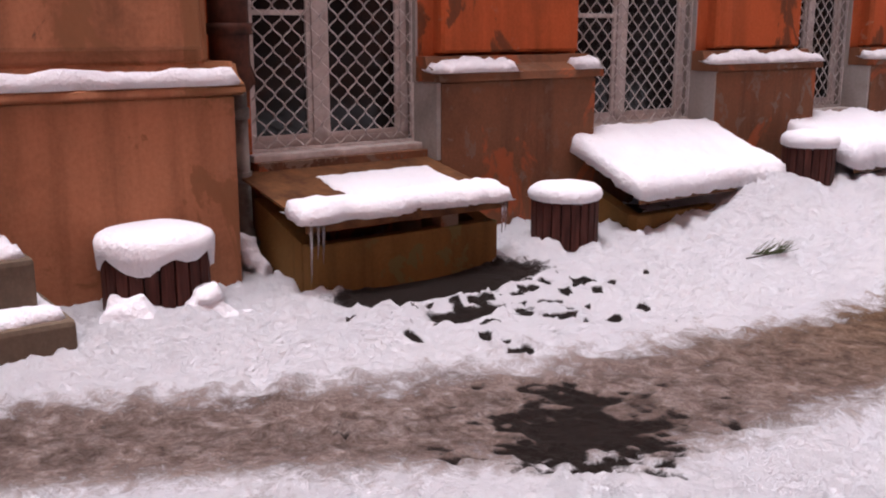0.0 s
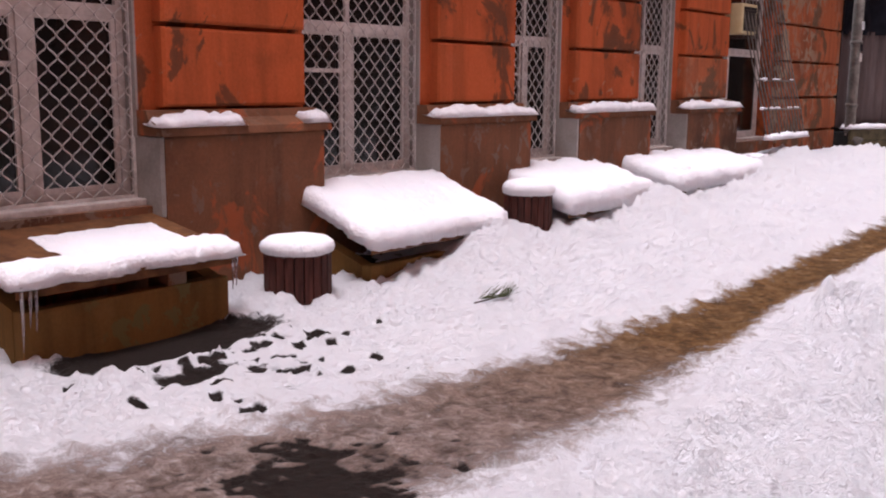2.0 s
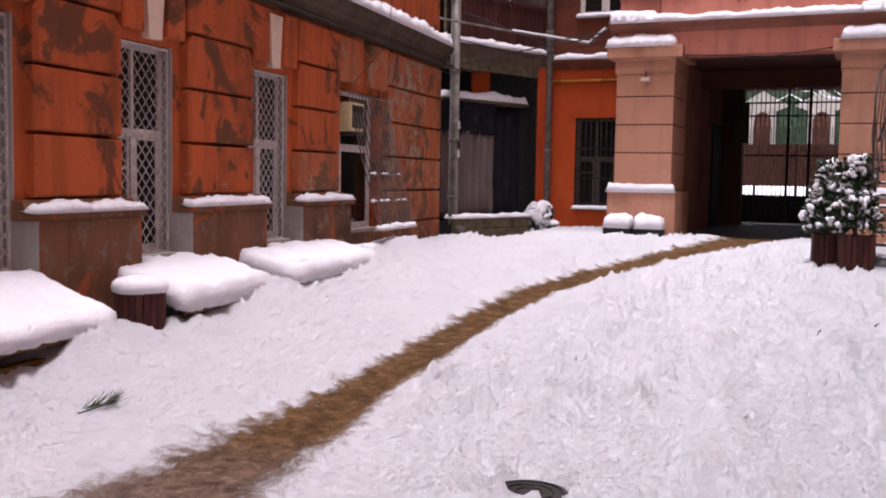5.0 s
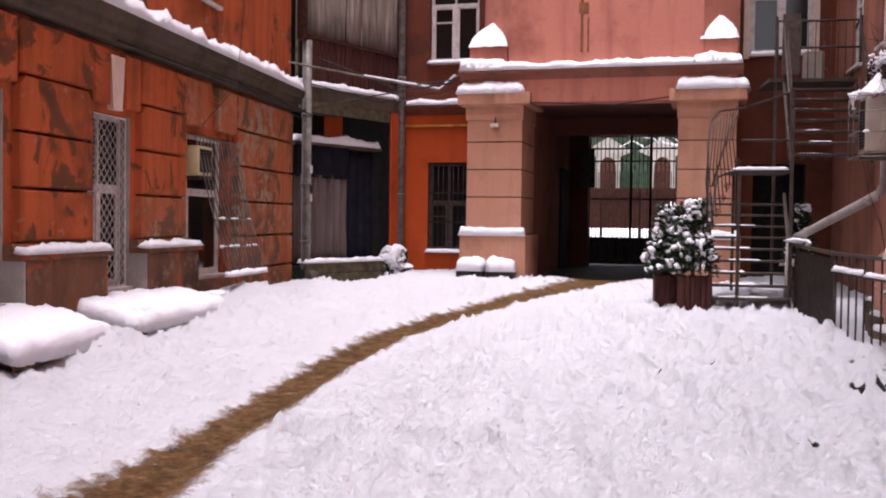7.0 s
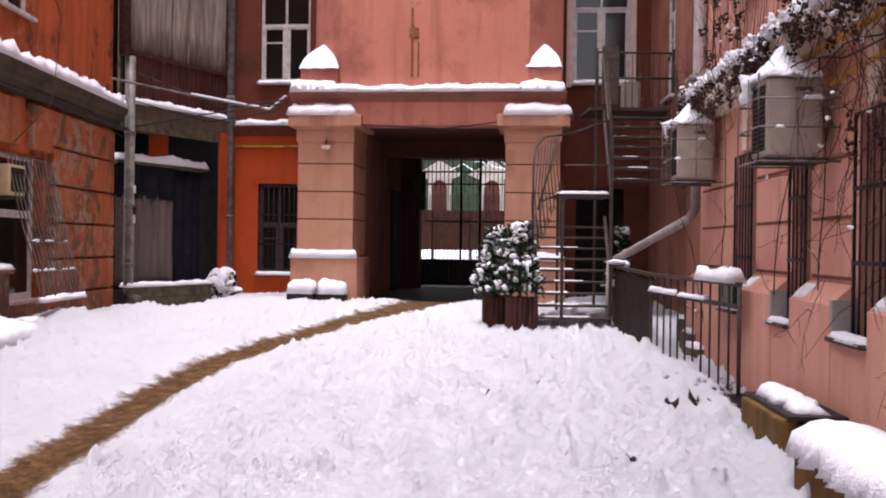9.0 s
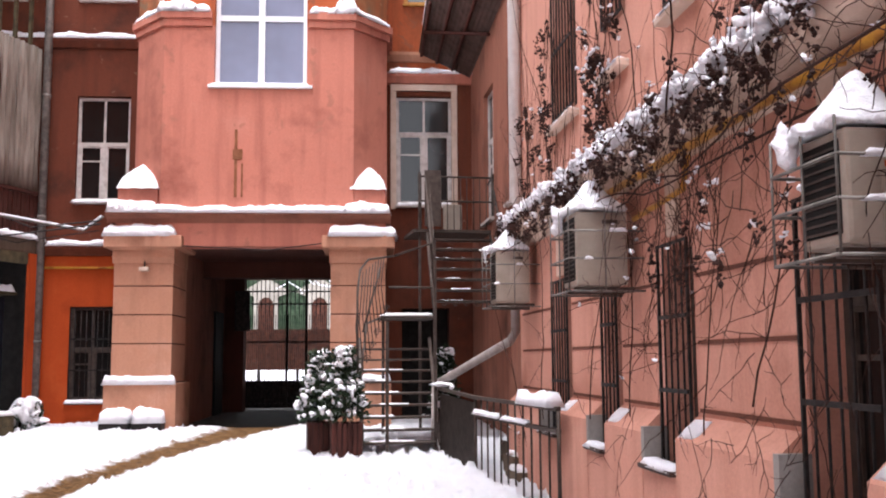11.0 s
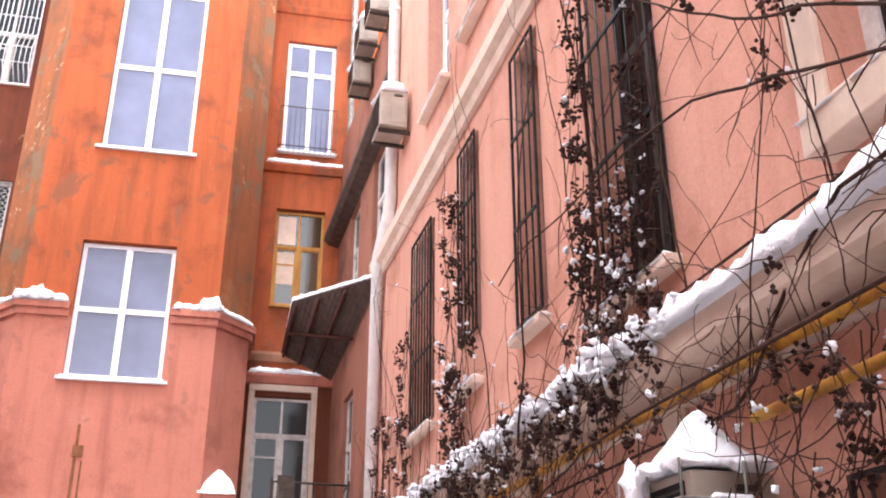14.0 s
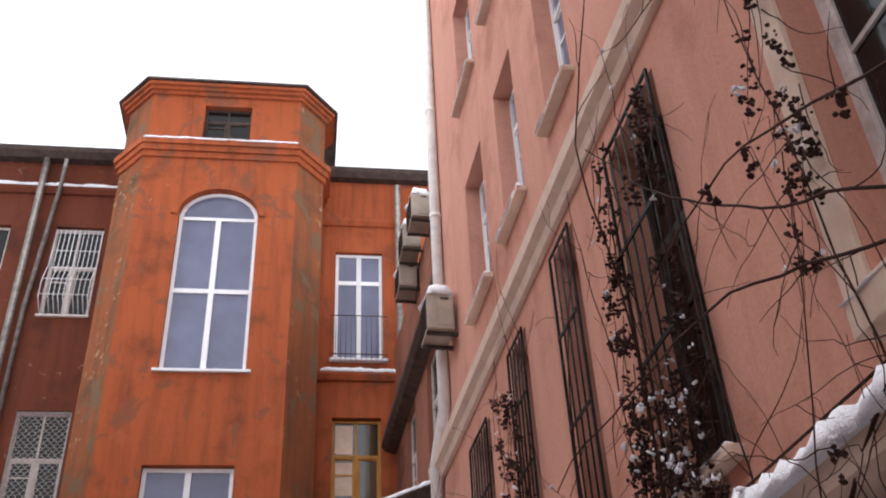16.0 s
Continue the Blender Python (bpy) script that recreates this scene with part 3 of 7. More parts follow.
wall_bm = pierced(-14.0, 16.5, -0.3, 9.6, 0.5, [(a, b, 0.58, 2.52) for a, b in L_WIN] + [(12.0, 13.2, 4.35, 6.3), (7.2, 8.4, 4.35, 6.3)])
for v in wall_bm.verts:
    v.co.y += 0.10
wall_left = whole("wall_west", wall_bm, M_RED, M_L, "red plastered courtyard wall with raised panels and stains", "wall", "structure")


def panel_bm(a, b, z0, z1, cut=0.0):
    """One raised plaster block with bevelled arrises; cut takes the upper corners off."""
    bm = bmesh.new()
    if cut:
        out = [(a, z0), (b, z0), (b, z1 - cut), (b - cut, z1), (a + cut, z1), (a, z1 - cut)]
    else:
        out = [(a, z0), (b, z0), (b, z1), (a, z1)]
    e = 0.018
    cx, cz = (a + b) / 2, (z0 + z1) / 2
    back = [bm.verts.new((x, 0.13, z)) for x, z in out]
    mid = [bm.verts.new((x, 0.018, z)) for x, z in out]
    front = [bm.verts.new((x + (e if x < cx else -e), 0.0, z + (e if z < cz else -e))) for x, z in out]
    n = len(out)
    for p, q in ((back, mid), (mid, front)):
        for i in range(n):
            bm.faces.new((p[i], p[(i + 1) % n], q[(i + 1) % n], q[i]))
    bm.faces.new(front)
    bmesh.ops.recalc_face_normals(bm, faces=bm.faces[:])
    return bm


for a, b in L_PANEL:
    for r, (z0, z1) in enumerate(L_ROWS):
        part("panel", panel_bm(a, b, z0, z1, 0.1 if r == 2 and b < 13 else 0.0), M_REDWORN if b > 13 or (b > 11 and r == 0) else M_RED, wall_left)
for a, b in L_WIN[:4]:
    c = (a + b) / 2 + 0.05
    bm = bmesh.new()
    k = [(c - 0.10, 2.56), (c + 0.10, 2.56), (c + 0.16, 3.15), (c - 0.16, 3.15)]
    f = [bm.verts.new((x, 0.02, z)) for x, z in k]
    g = [bm.verts.new((x, 0.14, z)) for x, z in k]
    bm.faces.new(f)
    for i in range(4):
        bm.faces.new((f[i], g[i], g[(i + 1) % 4], f[(i + 1) % 4]))
    bmesh.ops.recalc_face_normals(bm, faces=bm.faces[:])
    part("keystone", bm, M_CREAM, wall_left, "pale plaster keystone over a window")

for (a, b), (a2, b2) in zip(L_WIN, L_WIN[1:] + [(16.4, 16.4)]):
    c = (a + b) / 2 + 0.05
    for x0, x1 in ((a - 0.03, c - 0.19), (c + 0.19, b + 0.10)):
        part("panel", panel_bm(x0, x1, 2.60, 3.2), M_REDWORN if a > 11 else M_RED, wall_left)

# plinth piers and grey window jambs
L_PIER = [(3.38, 4.72), (6.0, 7.32), (8.15, 9.66), (10.58, 12.05)]
for z0, z1 in ((-0.2, 0.62), (0.65, 1.12)):
    part("panel", panel_bm(13.75, 16.35, z0, z1), M_REDWORN, wall_left)
for a, b in L_PIER:
    bm = bmesh.new()
    box(bm, a, b, -0.12, 0.12, -0.3, 0.98)
    bmesh.ops.bevel(bm, geom=bm.edges[:], offset=0.012, segments=2, affect="EDGES")
    part("plinth_pier", bm, M_PLINTH, wall_left, "stained brown plinth block below the panels")
    bm = bmesh.new()
    profile(bm, [(-0.16, 0.98), (0.1, 0.98), (0.1, 1.13), (0.0, 1.13), (-0.02, 1.08), (-0.15, 1.03)], a - 0.03, b + 0.03)
    part("plinth_moulding", bm, M_PLINTH, wall_left)
bm = bmesh.new()
for a, b in L_WIN:
    box(bm, a - 0.02, b + 0.02, -0.02, 0.12, -0.3, 0.56)
part("plinth_apron", bm, M_PLINTH, wall_left, "wall below the windows")
for a, b in L_WIN[:4]:
    bm = boxes((b - 0.001, b + 0.03, -0.115, 0.32, 0.5, 0.975), (b - 0.012, b + 0.004, 0.095, 0.3, 0.97, 2.52))
    part("jamb", bm, M_JAMB, wall_left, "grey plastered window jamb")

# cornice over the ground floor with its snow
bm = bmesh.new()
profile(bm, [(0.12, 3.26), (-0.02, 3.28), (-0.04, 3.36), (-0.09, 3.39), (-0.10, 3.47), (-0.15, 3.50), (-0.17, 3.60), (0.12, 3.64)], -14.0, 16.5)
part("cornice", bm, M_MOSS, wall_left, "mossy grey cornice over the ground floor")
bm = snow_pad(2.0, 16.45, -0.21, 0.1, 0.15, 3, 0.06, 0.09, 1.2)
for v in bm.verts:
    v.co.z += 3.61
whole("cornice_snow", bm, M_SNOW, M_L, "thick snow lying along the stone cornice", "snow", smooth=True)
for q, (a, b) in enumerate(L_PIER):
    spans = {0: [(a - 0.05, a + 0.62), (b - 0.22, b + 0.04)]}.get(q, [(a - 0.06, b + 0.05)])
    for i, (p0, p1) in enumerate(spans):
        bm = snow_pad(p0, p1, -0.18, 0.01, 0.06, 10 + q * 3 + i, 0.04, 0.05, 1.1)
        for v in bm.verts:
            v.co.z += 1.045 + 0.25 * max(0.0, v.co.y + 0.08)
        whole("ledge_snow", bm, M_SNOW, M_L, "thin strip of snow on the plinth ledge", "snow", group="snow on ledges", smooth=True)


def mesh_grille(w, h, pitch=0.062, r=0.0052):
    """Waved wires hooked into one another as lozenges."""
    bm = bmesh.new()
    n = round(w / pitch)
    p = w / n
    waves = round(h / 0.128)
    for i in range(n + 1):
        sgn = 1 if i % 2 else -1
        pts = []
        for j in range(waves * 8 + 1):
            x = i * p + sgn * p * 0.53 * math.cos(j * math.tau / 8)
            pts.append((min(w, max(0, x)), 0.006 * sgn * math.cos(j * math.tau / 8), h * j / (waves * 8)))
        tube(bm, pts, r, 3, cap=False)
    return bm


def old_window(name, m, w, h, label, grille=True, mull=0.5, tran=0.62, frame=M_WOODWHITE, glass=M_GLASS, category="window", depth=0.0):
    """Painted timber casement with a mullion, a transom and glazing; its outer face at y = depth."""
    t = thing(name, m, label, category, kind="structure")
    f = 0.055
    part("window_frame", boxes((0, f, depth, depth + 0.07, 0, h), (w - f, w, depth, depth + 0.07, 0, h), (f, w - f, depth, depth + 0.07, h - f, h), (f, w - f, depth, depth + 0.07, 0, f)), frame, t)
    mx, tz = w * mull, h * tran
    part("mullion", boxes((mx - 0.045, mx + 0.045, depth - 0.006, depth + 0.064, f, tz - 0.03)), frame, t)
    part("transom", boxes((f, w - f, depth - 0.004, depth + 0.066, tz - 0.03, tz + 0.04)), frame, t)
    part("top_bar", boxes((mx - 0.02, mx + 0.02, depth + 0.004, depth + 0.06, tz + 0.04, h - f)), frame, t)
    sash = [(f, mx - 0.045, f, tz - 0.03), (mx + 0.045, w - f, f, tz - 0.03)]
    for a, b, c, d in sash:
        part("sash", boxes((a, a + 0.03, depth + 0.012, depth + 0.05, c, d), (b - 0.03, b, depth + 0.012, depth + 0.05, c, d), (a + 0.03, b - 0.03, depth + 0.012, depth + 0.05, d - 0.03, d), (a + 0.03, b - 0.03, depth + 0.012, depth + 0.05, c, c + 0.03)), frame, t)
    part("sash_bar", boxes((sash[0][0] + 0.03, sash[0][1] - 0.03, depth + 0.014, depth + 0.048, tz * 0.70, tz * 0.70 + 0.03)), frame, t)
    for a, b, c, d in ((f, mx - 0.045, f, tz - 0.03), (mx + 0.045, w - f, f, tz - 0.03), (f, mx - 0.02, tz + 0.04, h - f), (mx + 0.02, w - f, tz + 0.04, h - f)):
        part("pane", boxes((a, b, depth + 0.03, depth + 0.036, c, d)), glass, t, "dark glass pane")
    part("window_sill", boxes((-0.02, w + 0.02, depth - 0.16, depth + 0.02, -0.05, 0.0), bevel=0.008), frame, t)
    if grille:
        g = part("grille", mesh_grille(w - 0.04, h - 0.03), M_WIRE, t, "pale crimped wire lozenge grille", m=pose(0.02, depth - 0.06, 0.015))
        part("grille_frame", boxes((0, 0.02, depth - 0.07, depth - 0.05, 0, h), (w - 0.02, w, depth - 0.07, depth - 0.05, 0, h), (0, w, depth - 0.069, depth - 0.051, 0, 0.02), (0, w, depth - 0.069, depth - 0.051, h - 0.02, h)), M_WIRE, t)
    return t


for i, (a, b) in enumerate(L_WIN[:4]):
    old_window("window_%d" % (i + 1), M_L @ pose(a, 0.10, 0.60), b - a, 1.91, "old white timber window behind a wire lozenge grille", True, 0.44, 0.58, depth=0.1)
old_window("window_5", M_L @ pose(L_WIN[4][0], 0.10, 0.60), 1.62, 1.91, "old white timber window behind a bulging bar grille", False, 0.3, 0.6, depth=0.14)
for k, x in enumerate((12.0, 7.2)):
    old_window("window_%d" % (6 + k), M_L @ pose(x, 0.1, 4.35), 1.2, 1.95, "upper timber window in the red wall", False, depth=0.1)
# black sheet behind the openings in place of unlit rooms
bm = boxes((-14, 16.5, 0.62, 0.66, -0.3, 9.5))
whole("wall_west_inner", bm, M_BLACK, M_L, "black sheet standing in for unlit rooms behind the red wall's windows", "inner wall", "structure")

# projecting quoin at the near end
bm = bmesh.new()
box(bm, -6.0, 1.80, -0.33, 0.2, 1.14, 6.0)
box(bm, -6.0, 1.90, -0.40, 0.2, -0.3, 0.98)
profile(bm, [(-0.45, 0.98), (0.15, 0.98), (0.15, 1.14), (-0.33, 1.14), (-0.36, 1.07), (-0.44, 1.03)], -6.0, 1.94)
bmesh.ops.bevel(bm, geom=[e for e in bm.edges if e.calc_length() > 0.3], offset=0.012, segments=2, affect="EDGES")
whole("wall_pilaster", bm, M_QUOIN, M_L, "projecting peach plaster pilaster with a ledge", "pilaster", "structure")
for r in range(5):
    part("block", panel_bm(-5.9 + 0.0, 1.76, 1.2 + r * 0.9, 2.06 + r * 0.9), M_QUOIN, bpy.data.objects["wall_pilaster"], m=pose(0, -0.37, 0))
bm = snow_pad(-3.0, 1.93, -0.45, -0.33, 0.07, 4, 0.05, 0.05, 0.5)
for v in bm.verts:
    v.co.z += 1.04
whole("ledge_snow", bm, M_SNOW, M_L, "strip of snow on the pilaster's ledge", "snow", group="snow on ledges", smooth=True)

# ---------------------------------------------------------------- gate house

gate = thing("gate_house", M_G, "pink and orange plastered gate house with a tall bay over a passage", "building", kind="structure")
V = 1.6
PIL = [(-1.0, 0.0), (2.68, 3.63)]


def pier(a, b):
    """Banded pier: base, four courses with open joints, necking and cap."""
    p = part("pier", boxes((a - 0.10, b + 0.10, -0.07, 1.2, -0.2, 1.16), bevel=0.012), M_GATE, gate, "banded plaster pier")
    # core in the shade-dark plaster, seen only in the open joints
    part("pier_core", boxes((a + 0.015, b - 0.015, 0.015, 1.2, 1.16, 3.3)), M_SHADEPLASTER, p)
    for z0, z1 in ((1.18, 1.82), (1.84, 2.31), (2.33, 2.80), (2.82, 3.2)):
        part("course", boxes((a, b, 0.0, 1.2, z0, z1), bevel=0.008), M_GATE, p)
    bm = bmesh.new()
    profile(bm, [(-0.02, 3.2), (1.2, 3.2), (1.2, 3.68), (-0.16, 3.68), (-0.17, 3.56), (-0.1, 3.46), (-0.04, 3.42), (-0.05, 3.3)], a - 0.02, b + 0.02)
    part("cap_core", bm, M_GATE, p)
    part("cap", boxes((a - 0.15, b + 0.16, -0.17, 1.2, 3.46, 3.67), bevel=0.02), M_GATE, p)


for a, b in PIL:
    pier(a, b)
part("lintel", boxes((0.0, 2.68, 0.02, 0.5, 3.5, 3.96), (-1.0, 0.0, 0.03, 1.2, 3.67, 3.96), (2.68, 3.63, 0.03, 1.2, 3.67, 3.96)), M_PINK, gate, "plain pink lintel")
bm = bmesh.new()
profile(bm, [(0.02, 3.90), (0.3, 3.90), (0.3, 4.08), (-0.14, 4.08), (-0.15, 4.03), (-0.08, 3.99), (-0.03, 3.97)], -1.14, 3.72)
part("string_course", bm, M_ANNEXE, gate, "moulded ledge over the passage")
for a, b in ((-0.98, -0.30), (3.03, 3.63)):
    part("corner_post", boxes((a, b, 0.02, 0.72, 4.08, 4.52), bevel=0.012), M_PINK, gate)

# bay: plan with chamfered corners
PLAN = [(-0.25, 0.0), (3.07, 0.0), (3.66, 0.72), (3.66, V), (-0.87, V), (-0.87, 0.72)]


def bay_ring(z0, z1, grow=0.0, name="bay_wall", mat=M_PINK, label="", holes=()):
    """Walls of the bay between two heights: a pierced front, chamfers and returns."""
    bm = pierced(-0.25, 3.07, z0, z1, 0.3, holes)
    front = part(name, bm, mat, gate, label)
    bm = bmesh.new()
    prism(bm, [(3.07, 0.0), (3.66, 0.72), (3.42, 0.85), (2.9, 0.31)], z0, z1)
    prism(bm, [(-0.25, 0.0), (-0.1, 0.31), (-0.65, 0.85), (-0.87, 0.72)], z0, z1)
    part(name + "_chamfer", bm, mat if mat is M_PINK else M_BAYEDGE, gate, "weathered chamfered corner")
    bm = boxes((3.42, 3.66, 0.7205, V + 0.1, z0, z1), (-0.87, -0.65, 0.7205, V + 0.1, z0, z1))
    part(name + "_return", bm, mat, gate)


def band(z, h, out, mat, snow=0.0, cuts=((-9, 9),), steps_=2):
    """Moulded band round the bay."""
    for k in range(steps_):
        o = out * (k + 1) / steps_
        for u0, u1 in cuts:
            bm = bmesh.new()
            a0, a1 = max(u0, -0.25 - 0.41 * o), min(u1, 3.07 + 0.41 * o)
            pl = [(a0, -o), (a1, -o)]
            if u1 > 3.66:
                pl += [(3.66 + o, 0.72 - 0.4 * o), (3.66 + o, V), (3.4, V), (3.4, 0.8)]
            pl += [(min(a1, 3.0), 0.2), (max(a0, -0.2), 0.2)]
            if u0 < -0.87:
                pl += [(-0.6, 0.8), (-0.6, V), (-0.87 - o, V), (-0.87 - o, 0.72 - 0.4 * o)]
            prism(bm, pl, z + h * k / steps_, z + h * (k + 1) / steps_ + (0.004 if k == 0 else 0))
            part("moulding", bm, mat, gate)


bay_ring(4.08, 7.42, mat=M_PINK, name="lower_bay_wall", label="pink plaster bay wall", holes=[(0.62, 2.24, 6.34, 7.4201)])
bay_ring(7.42, 16.2, mat=M_BAY, name="upper_bay_wall", label="orange plaster bay wall", holes=[(0.62, 2.24, 7.4199, 8.87), (0.66, 2.30, 10.78, 15.22)])
band(7.40, 0.26, 0.11, M_PINK, cuts=((-9, 0.58), (2.27, 9)))
band(16.0, 0.45, 0.16, M_BAY, cuts=((-9, 9),), steps_=3)
bay_ring(16.45, 17.9, mat=M_BAY, name="attic_wall", label="orange attic of the bay", holes=[(0.93, 1.98, 16.62, 17.6)])
band(17.85, 0.25, 0.22, M_BAY, cuts=((-9, 9),), steps_=3)
bm = bmesh.new()
prism(bm, [(-0.40, -0.27), (3.22, -0.27), (3.95, 0.62), (3.95, 3.2), (-1.16, 3.2), (-1.16, 0.62)], 18.12, 18.17)
part("bay_roof", bm, M_ROOF, gate, "dark sheet roof edge")
# black sheet for the dark behind the attic window
part("attic_window_backing", boxes((0.9, 2.0, 0.22, 0.26, 16.5, 17.7)), M_BLACK, gate)
part("bay_floor", boxes((-0.8, 3.6, 0.3, V, 4.1, 4.2)), M_BLACK, gate)

# passage: side walls, vault, floor comes from the ground; shade put in plaster colour
part("passage_wall", boxes((-0.32, -0.02, 0.06, 7.6, -0.2, 3.6)), M_ANNEXE, gate, "pink passage wall darkened for its shade")
part("passage_wall", boxes((2.70, 3.0, 0.06, 7.6, -0.2, 3.6)), M_SHADEPLASTER, gate, "pink passage wall darkened for its shade")
part("passage_ceiling", boxes((-0.3, 3.0, 0.3, 7.6, 3.52, 3.7)), M_SHADEPLASTER, gate)
part("passage_beam", boxes((-0.02, 2.7, 3.0, 3.4, 3.2, 3.52)), M_SHADEPLASTER, gate)
part("passage_door_case", boxes((-0.024, 0.03, 4.4, 5.5, 0.3, 2.6)), M_BLACK, gate)
part("passage_pilaster", boxes((-0.02, 0.42, 5.9, 6.4, 0.2, 3.52), (2.6, 2.7, 5.9, 6.4, 0.2, 3.52)), M_SHADEPLASTER, gate)

# back walls left and right of the bay
G_LEFT = [(-2.2, -1.38, 0.78, 2.55), (-2.19, -1.2, 4.5, 6.55), (-2.2, -1.15, 8.42, 10.66), (-2.24, -1.2, 12.85, 15.18), (-4.2, -3.2, 4.5, 6.5), (-4.2, -3.2, 8.42, 10.66), (-4.2, -3.2, 12.85, 15.18)]
bm = pierced(-7.0, -0.87, -0.2, 3.62, 0.4, G_LEFT[:1])
part("back_wall_low", bm, M_VIVID, gate, "vivid orange ground-floor wall", m=pose(0, V, 0))
bm = pierced(-7.0, -0.87, 3.62, 17.2, 0.4, G_LEFT[1:])
part("back_wall_high", bm, M_BACK, gate, "weathered brown-red wall", m=pose(0, V, 0))
G_RIGHT = [(3.85, 4.92, 4.46, 6.62), (4.0, 5.0, 8.45, 10.6), (4.0, 5.06, 11.92, 14.75), (3.95, 4.85, 0.4, 2.5)]
bm = pierced(3.66, 7.6, -0.2, 7.1, 0.4, [G_RIGHT[0], G_RIGHT[3]])
part("back_wall_low", bm, M_BACK, gate, "dull red wall behind the stairs", m=pose(0, V, 0))
bm = pierced(3.66, 7.6, 7.1, 17.0, 0.4, G_RIGHT[1:3])
part("back_wall_high", bm, M_BAY, gate, "orange wall beside the bay", m=pose(0, V, 0))
# black sheets stand in for the dark rooms of the gate house
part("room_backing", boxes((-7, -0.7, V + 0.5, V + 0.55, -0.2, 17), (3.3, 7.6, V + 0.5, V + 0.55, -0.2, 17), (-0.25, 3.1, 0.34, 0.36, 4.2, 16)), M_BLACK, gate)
for z, o, u0, u1, mat in ((3.62, 0.14, -7, -1.0, M_BACK), (7.6, 0.12, -7, -0.9, M_BACK), (16.2, 0.12, -7, -0.9, M_BACK), (11.55, 0.12, 3.66, 5.6, M_BAY), (7.42, 0.10, 3.66, 5.6, M_GATE), (6.98, 0.16, 3.66, 5.6, M_PINK), (15.6, 0.1, 3.66, 5.7, M_BAY)):
    bm = bmesh.new()
    profile(bm, [(0.05, z - 0.14), (-o * 0.5, z - 0.12), (-o, z), (-o, z + 0.06), (0.05, z + 0.08)], u0, u1)
    part("ledge", bm, mat, gate, m=pose(0, V, 0))
bm = bmesh.new()
profile(bm, [(0.3, 17.0), (-0.2, 17.0), (-0.34, 17.12), (-0.36, 17.24), (3.0, 18.2), (3.0, 17.0)], -7.0, -0.9)
profile(bm, [(0.3, 16.8), (-0.2, 16.8), (-0.3, 16.92), (-0.32, 17.04), (3.0, 18.0), (3.0, 16.8)], 3.66, 6.2)
part("roof_edge", bm, M_ROOF, gate, "dark roof edge", m=pose(0, V, 0))
part("gas_line", boxes((-2.7, -1.0, V - 0.06, V - 0.03, 3.25, 3.29)), M_GAS, gate)


def pvc_window(name, m, w, h, label, arch=False, glass=M_GLASSBLUE, frame=M_PVC, tran=0.5, mull=0.5):
    t = thing(name, m, label, "window", kind="structure")
    f = 0.075
    hh = h
    part("window_frame", boxes((0, f, 0, 0.08, 0, hh), (w - f, w, 0, 0.08, 0, hh), (f, w - f, 0, 0.08, 0, f), (f, w - f, 0, 0.08, hh - f, hh)), frame, t)
    part("mullion", boxes((w * mull - 0.055, w * mull + 0.055, -0.006, 0.078, f, hh - f)), frame, t)
    part("transom", boxes((f, w * mull - 0.055, -0.004, 0.074, hh * tran - 0.05, hh * tran + 0.05), (w * mull + 0.055, w - f, -0.004, 0.074, hh * tran - 0.05, hh * tran + 0.05)), frame, t)
    for a, b in ((f, w * mull - 0.055), (w * mull + 0.055, w - f)):
        for c, d in ((f, hh * tran - 0.05), (hh * tran + 0.05, hh - f)):
            part("pane", boxes((a, b, 0.03, 0.04, c, d)), glass, t)
    part("window_sill", boxes((-0.1, w + 0.1, -0.2, 0.03, -0.07, -0.01), bevel=0.01), frame, t)
    if arch:
        bm = bmesh.new()
        pts = [(w / 2 + (w / 2) * math.cos(math.pi * k / 16), hh + 0.66 * math.sin(math.pi * k / 16)) for k in range(17)]
        prev = None
        for x, z in pts:
            xi, zi = w / 2 + (x - w / 2) * 0.90, hh + (z - hh) * 0.89
            ring = [bm.verts.new(p) for p in ((x, 0, z), (xi, 0, zi), (xi, 0.08, zi), (x, 0.08, z))]
            if prev:
                for q in range(4):
                    bm.faces.new((prev[q], prev[(q + 1) % 4], ring[(q + 1) % 4], ring[q]))
            prev = ring
        bmesh.ops.recalc_face_normals(bm, faces=bm.faces[:])
        part("arch_frame", bm, frame, t)
        bm = bmesh.new()
        bm.faces.new([bm.verts.new((w / 2 + (x - w / 2) * 0.93, 0.035, hh + (z - hh) * 0.92)) for x, z in pts])
        part("arch_pane", bm, glass, t)
    return t


pvc_window("window_10", M_G @ pose(0.62, 0.14, 6.36), 1.62, 2.50, "white two-light window with pale blue film panes")
pvc_window("window_11", M_G @ pose(0.66, 0.14, 10.80), 1.64, 3.70, "tall white arched window with pale blue panes", True)
old_window("window_12", M_G @ pose(0.93, 0.14, 16.63), 1.05, 0.96, "small attic window", False, 0.5, 0.6, M_ROOF)
for i, (a, b, z0, z1) in enumerate(G_LEFT):
    old_window("window_%d" % (20 + i), M_G @ pose(a, V + 0.1, z0 + 0.02), b - a, z1 - z0 - 0.03, "white timber window in the back wall", i in (2, 5), 0.5, 0.55, M_STEEL if i == 0 else M_WOODWHITE)
old_window("window_30", M_G @ pose(3.85, V + 0.06, 4.48), 1.07, 2.12, "white timber window with a pale surround", False, 0.5, 0.66)
old_window("window_31", M_G @ pose(4.0, V + 0.1, 8.47), 1.0, 2.1, "yellow timber window with cream curtain panels standing in for warm reflections", False, 0.5, 0.62, M_YELLOWWOOD, M_GLASSWARM)
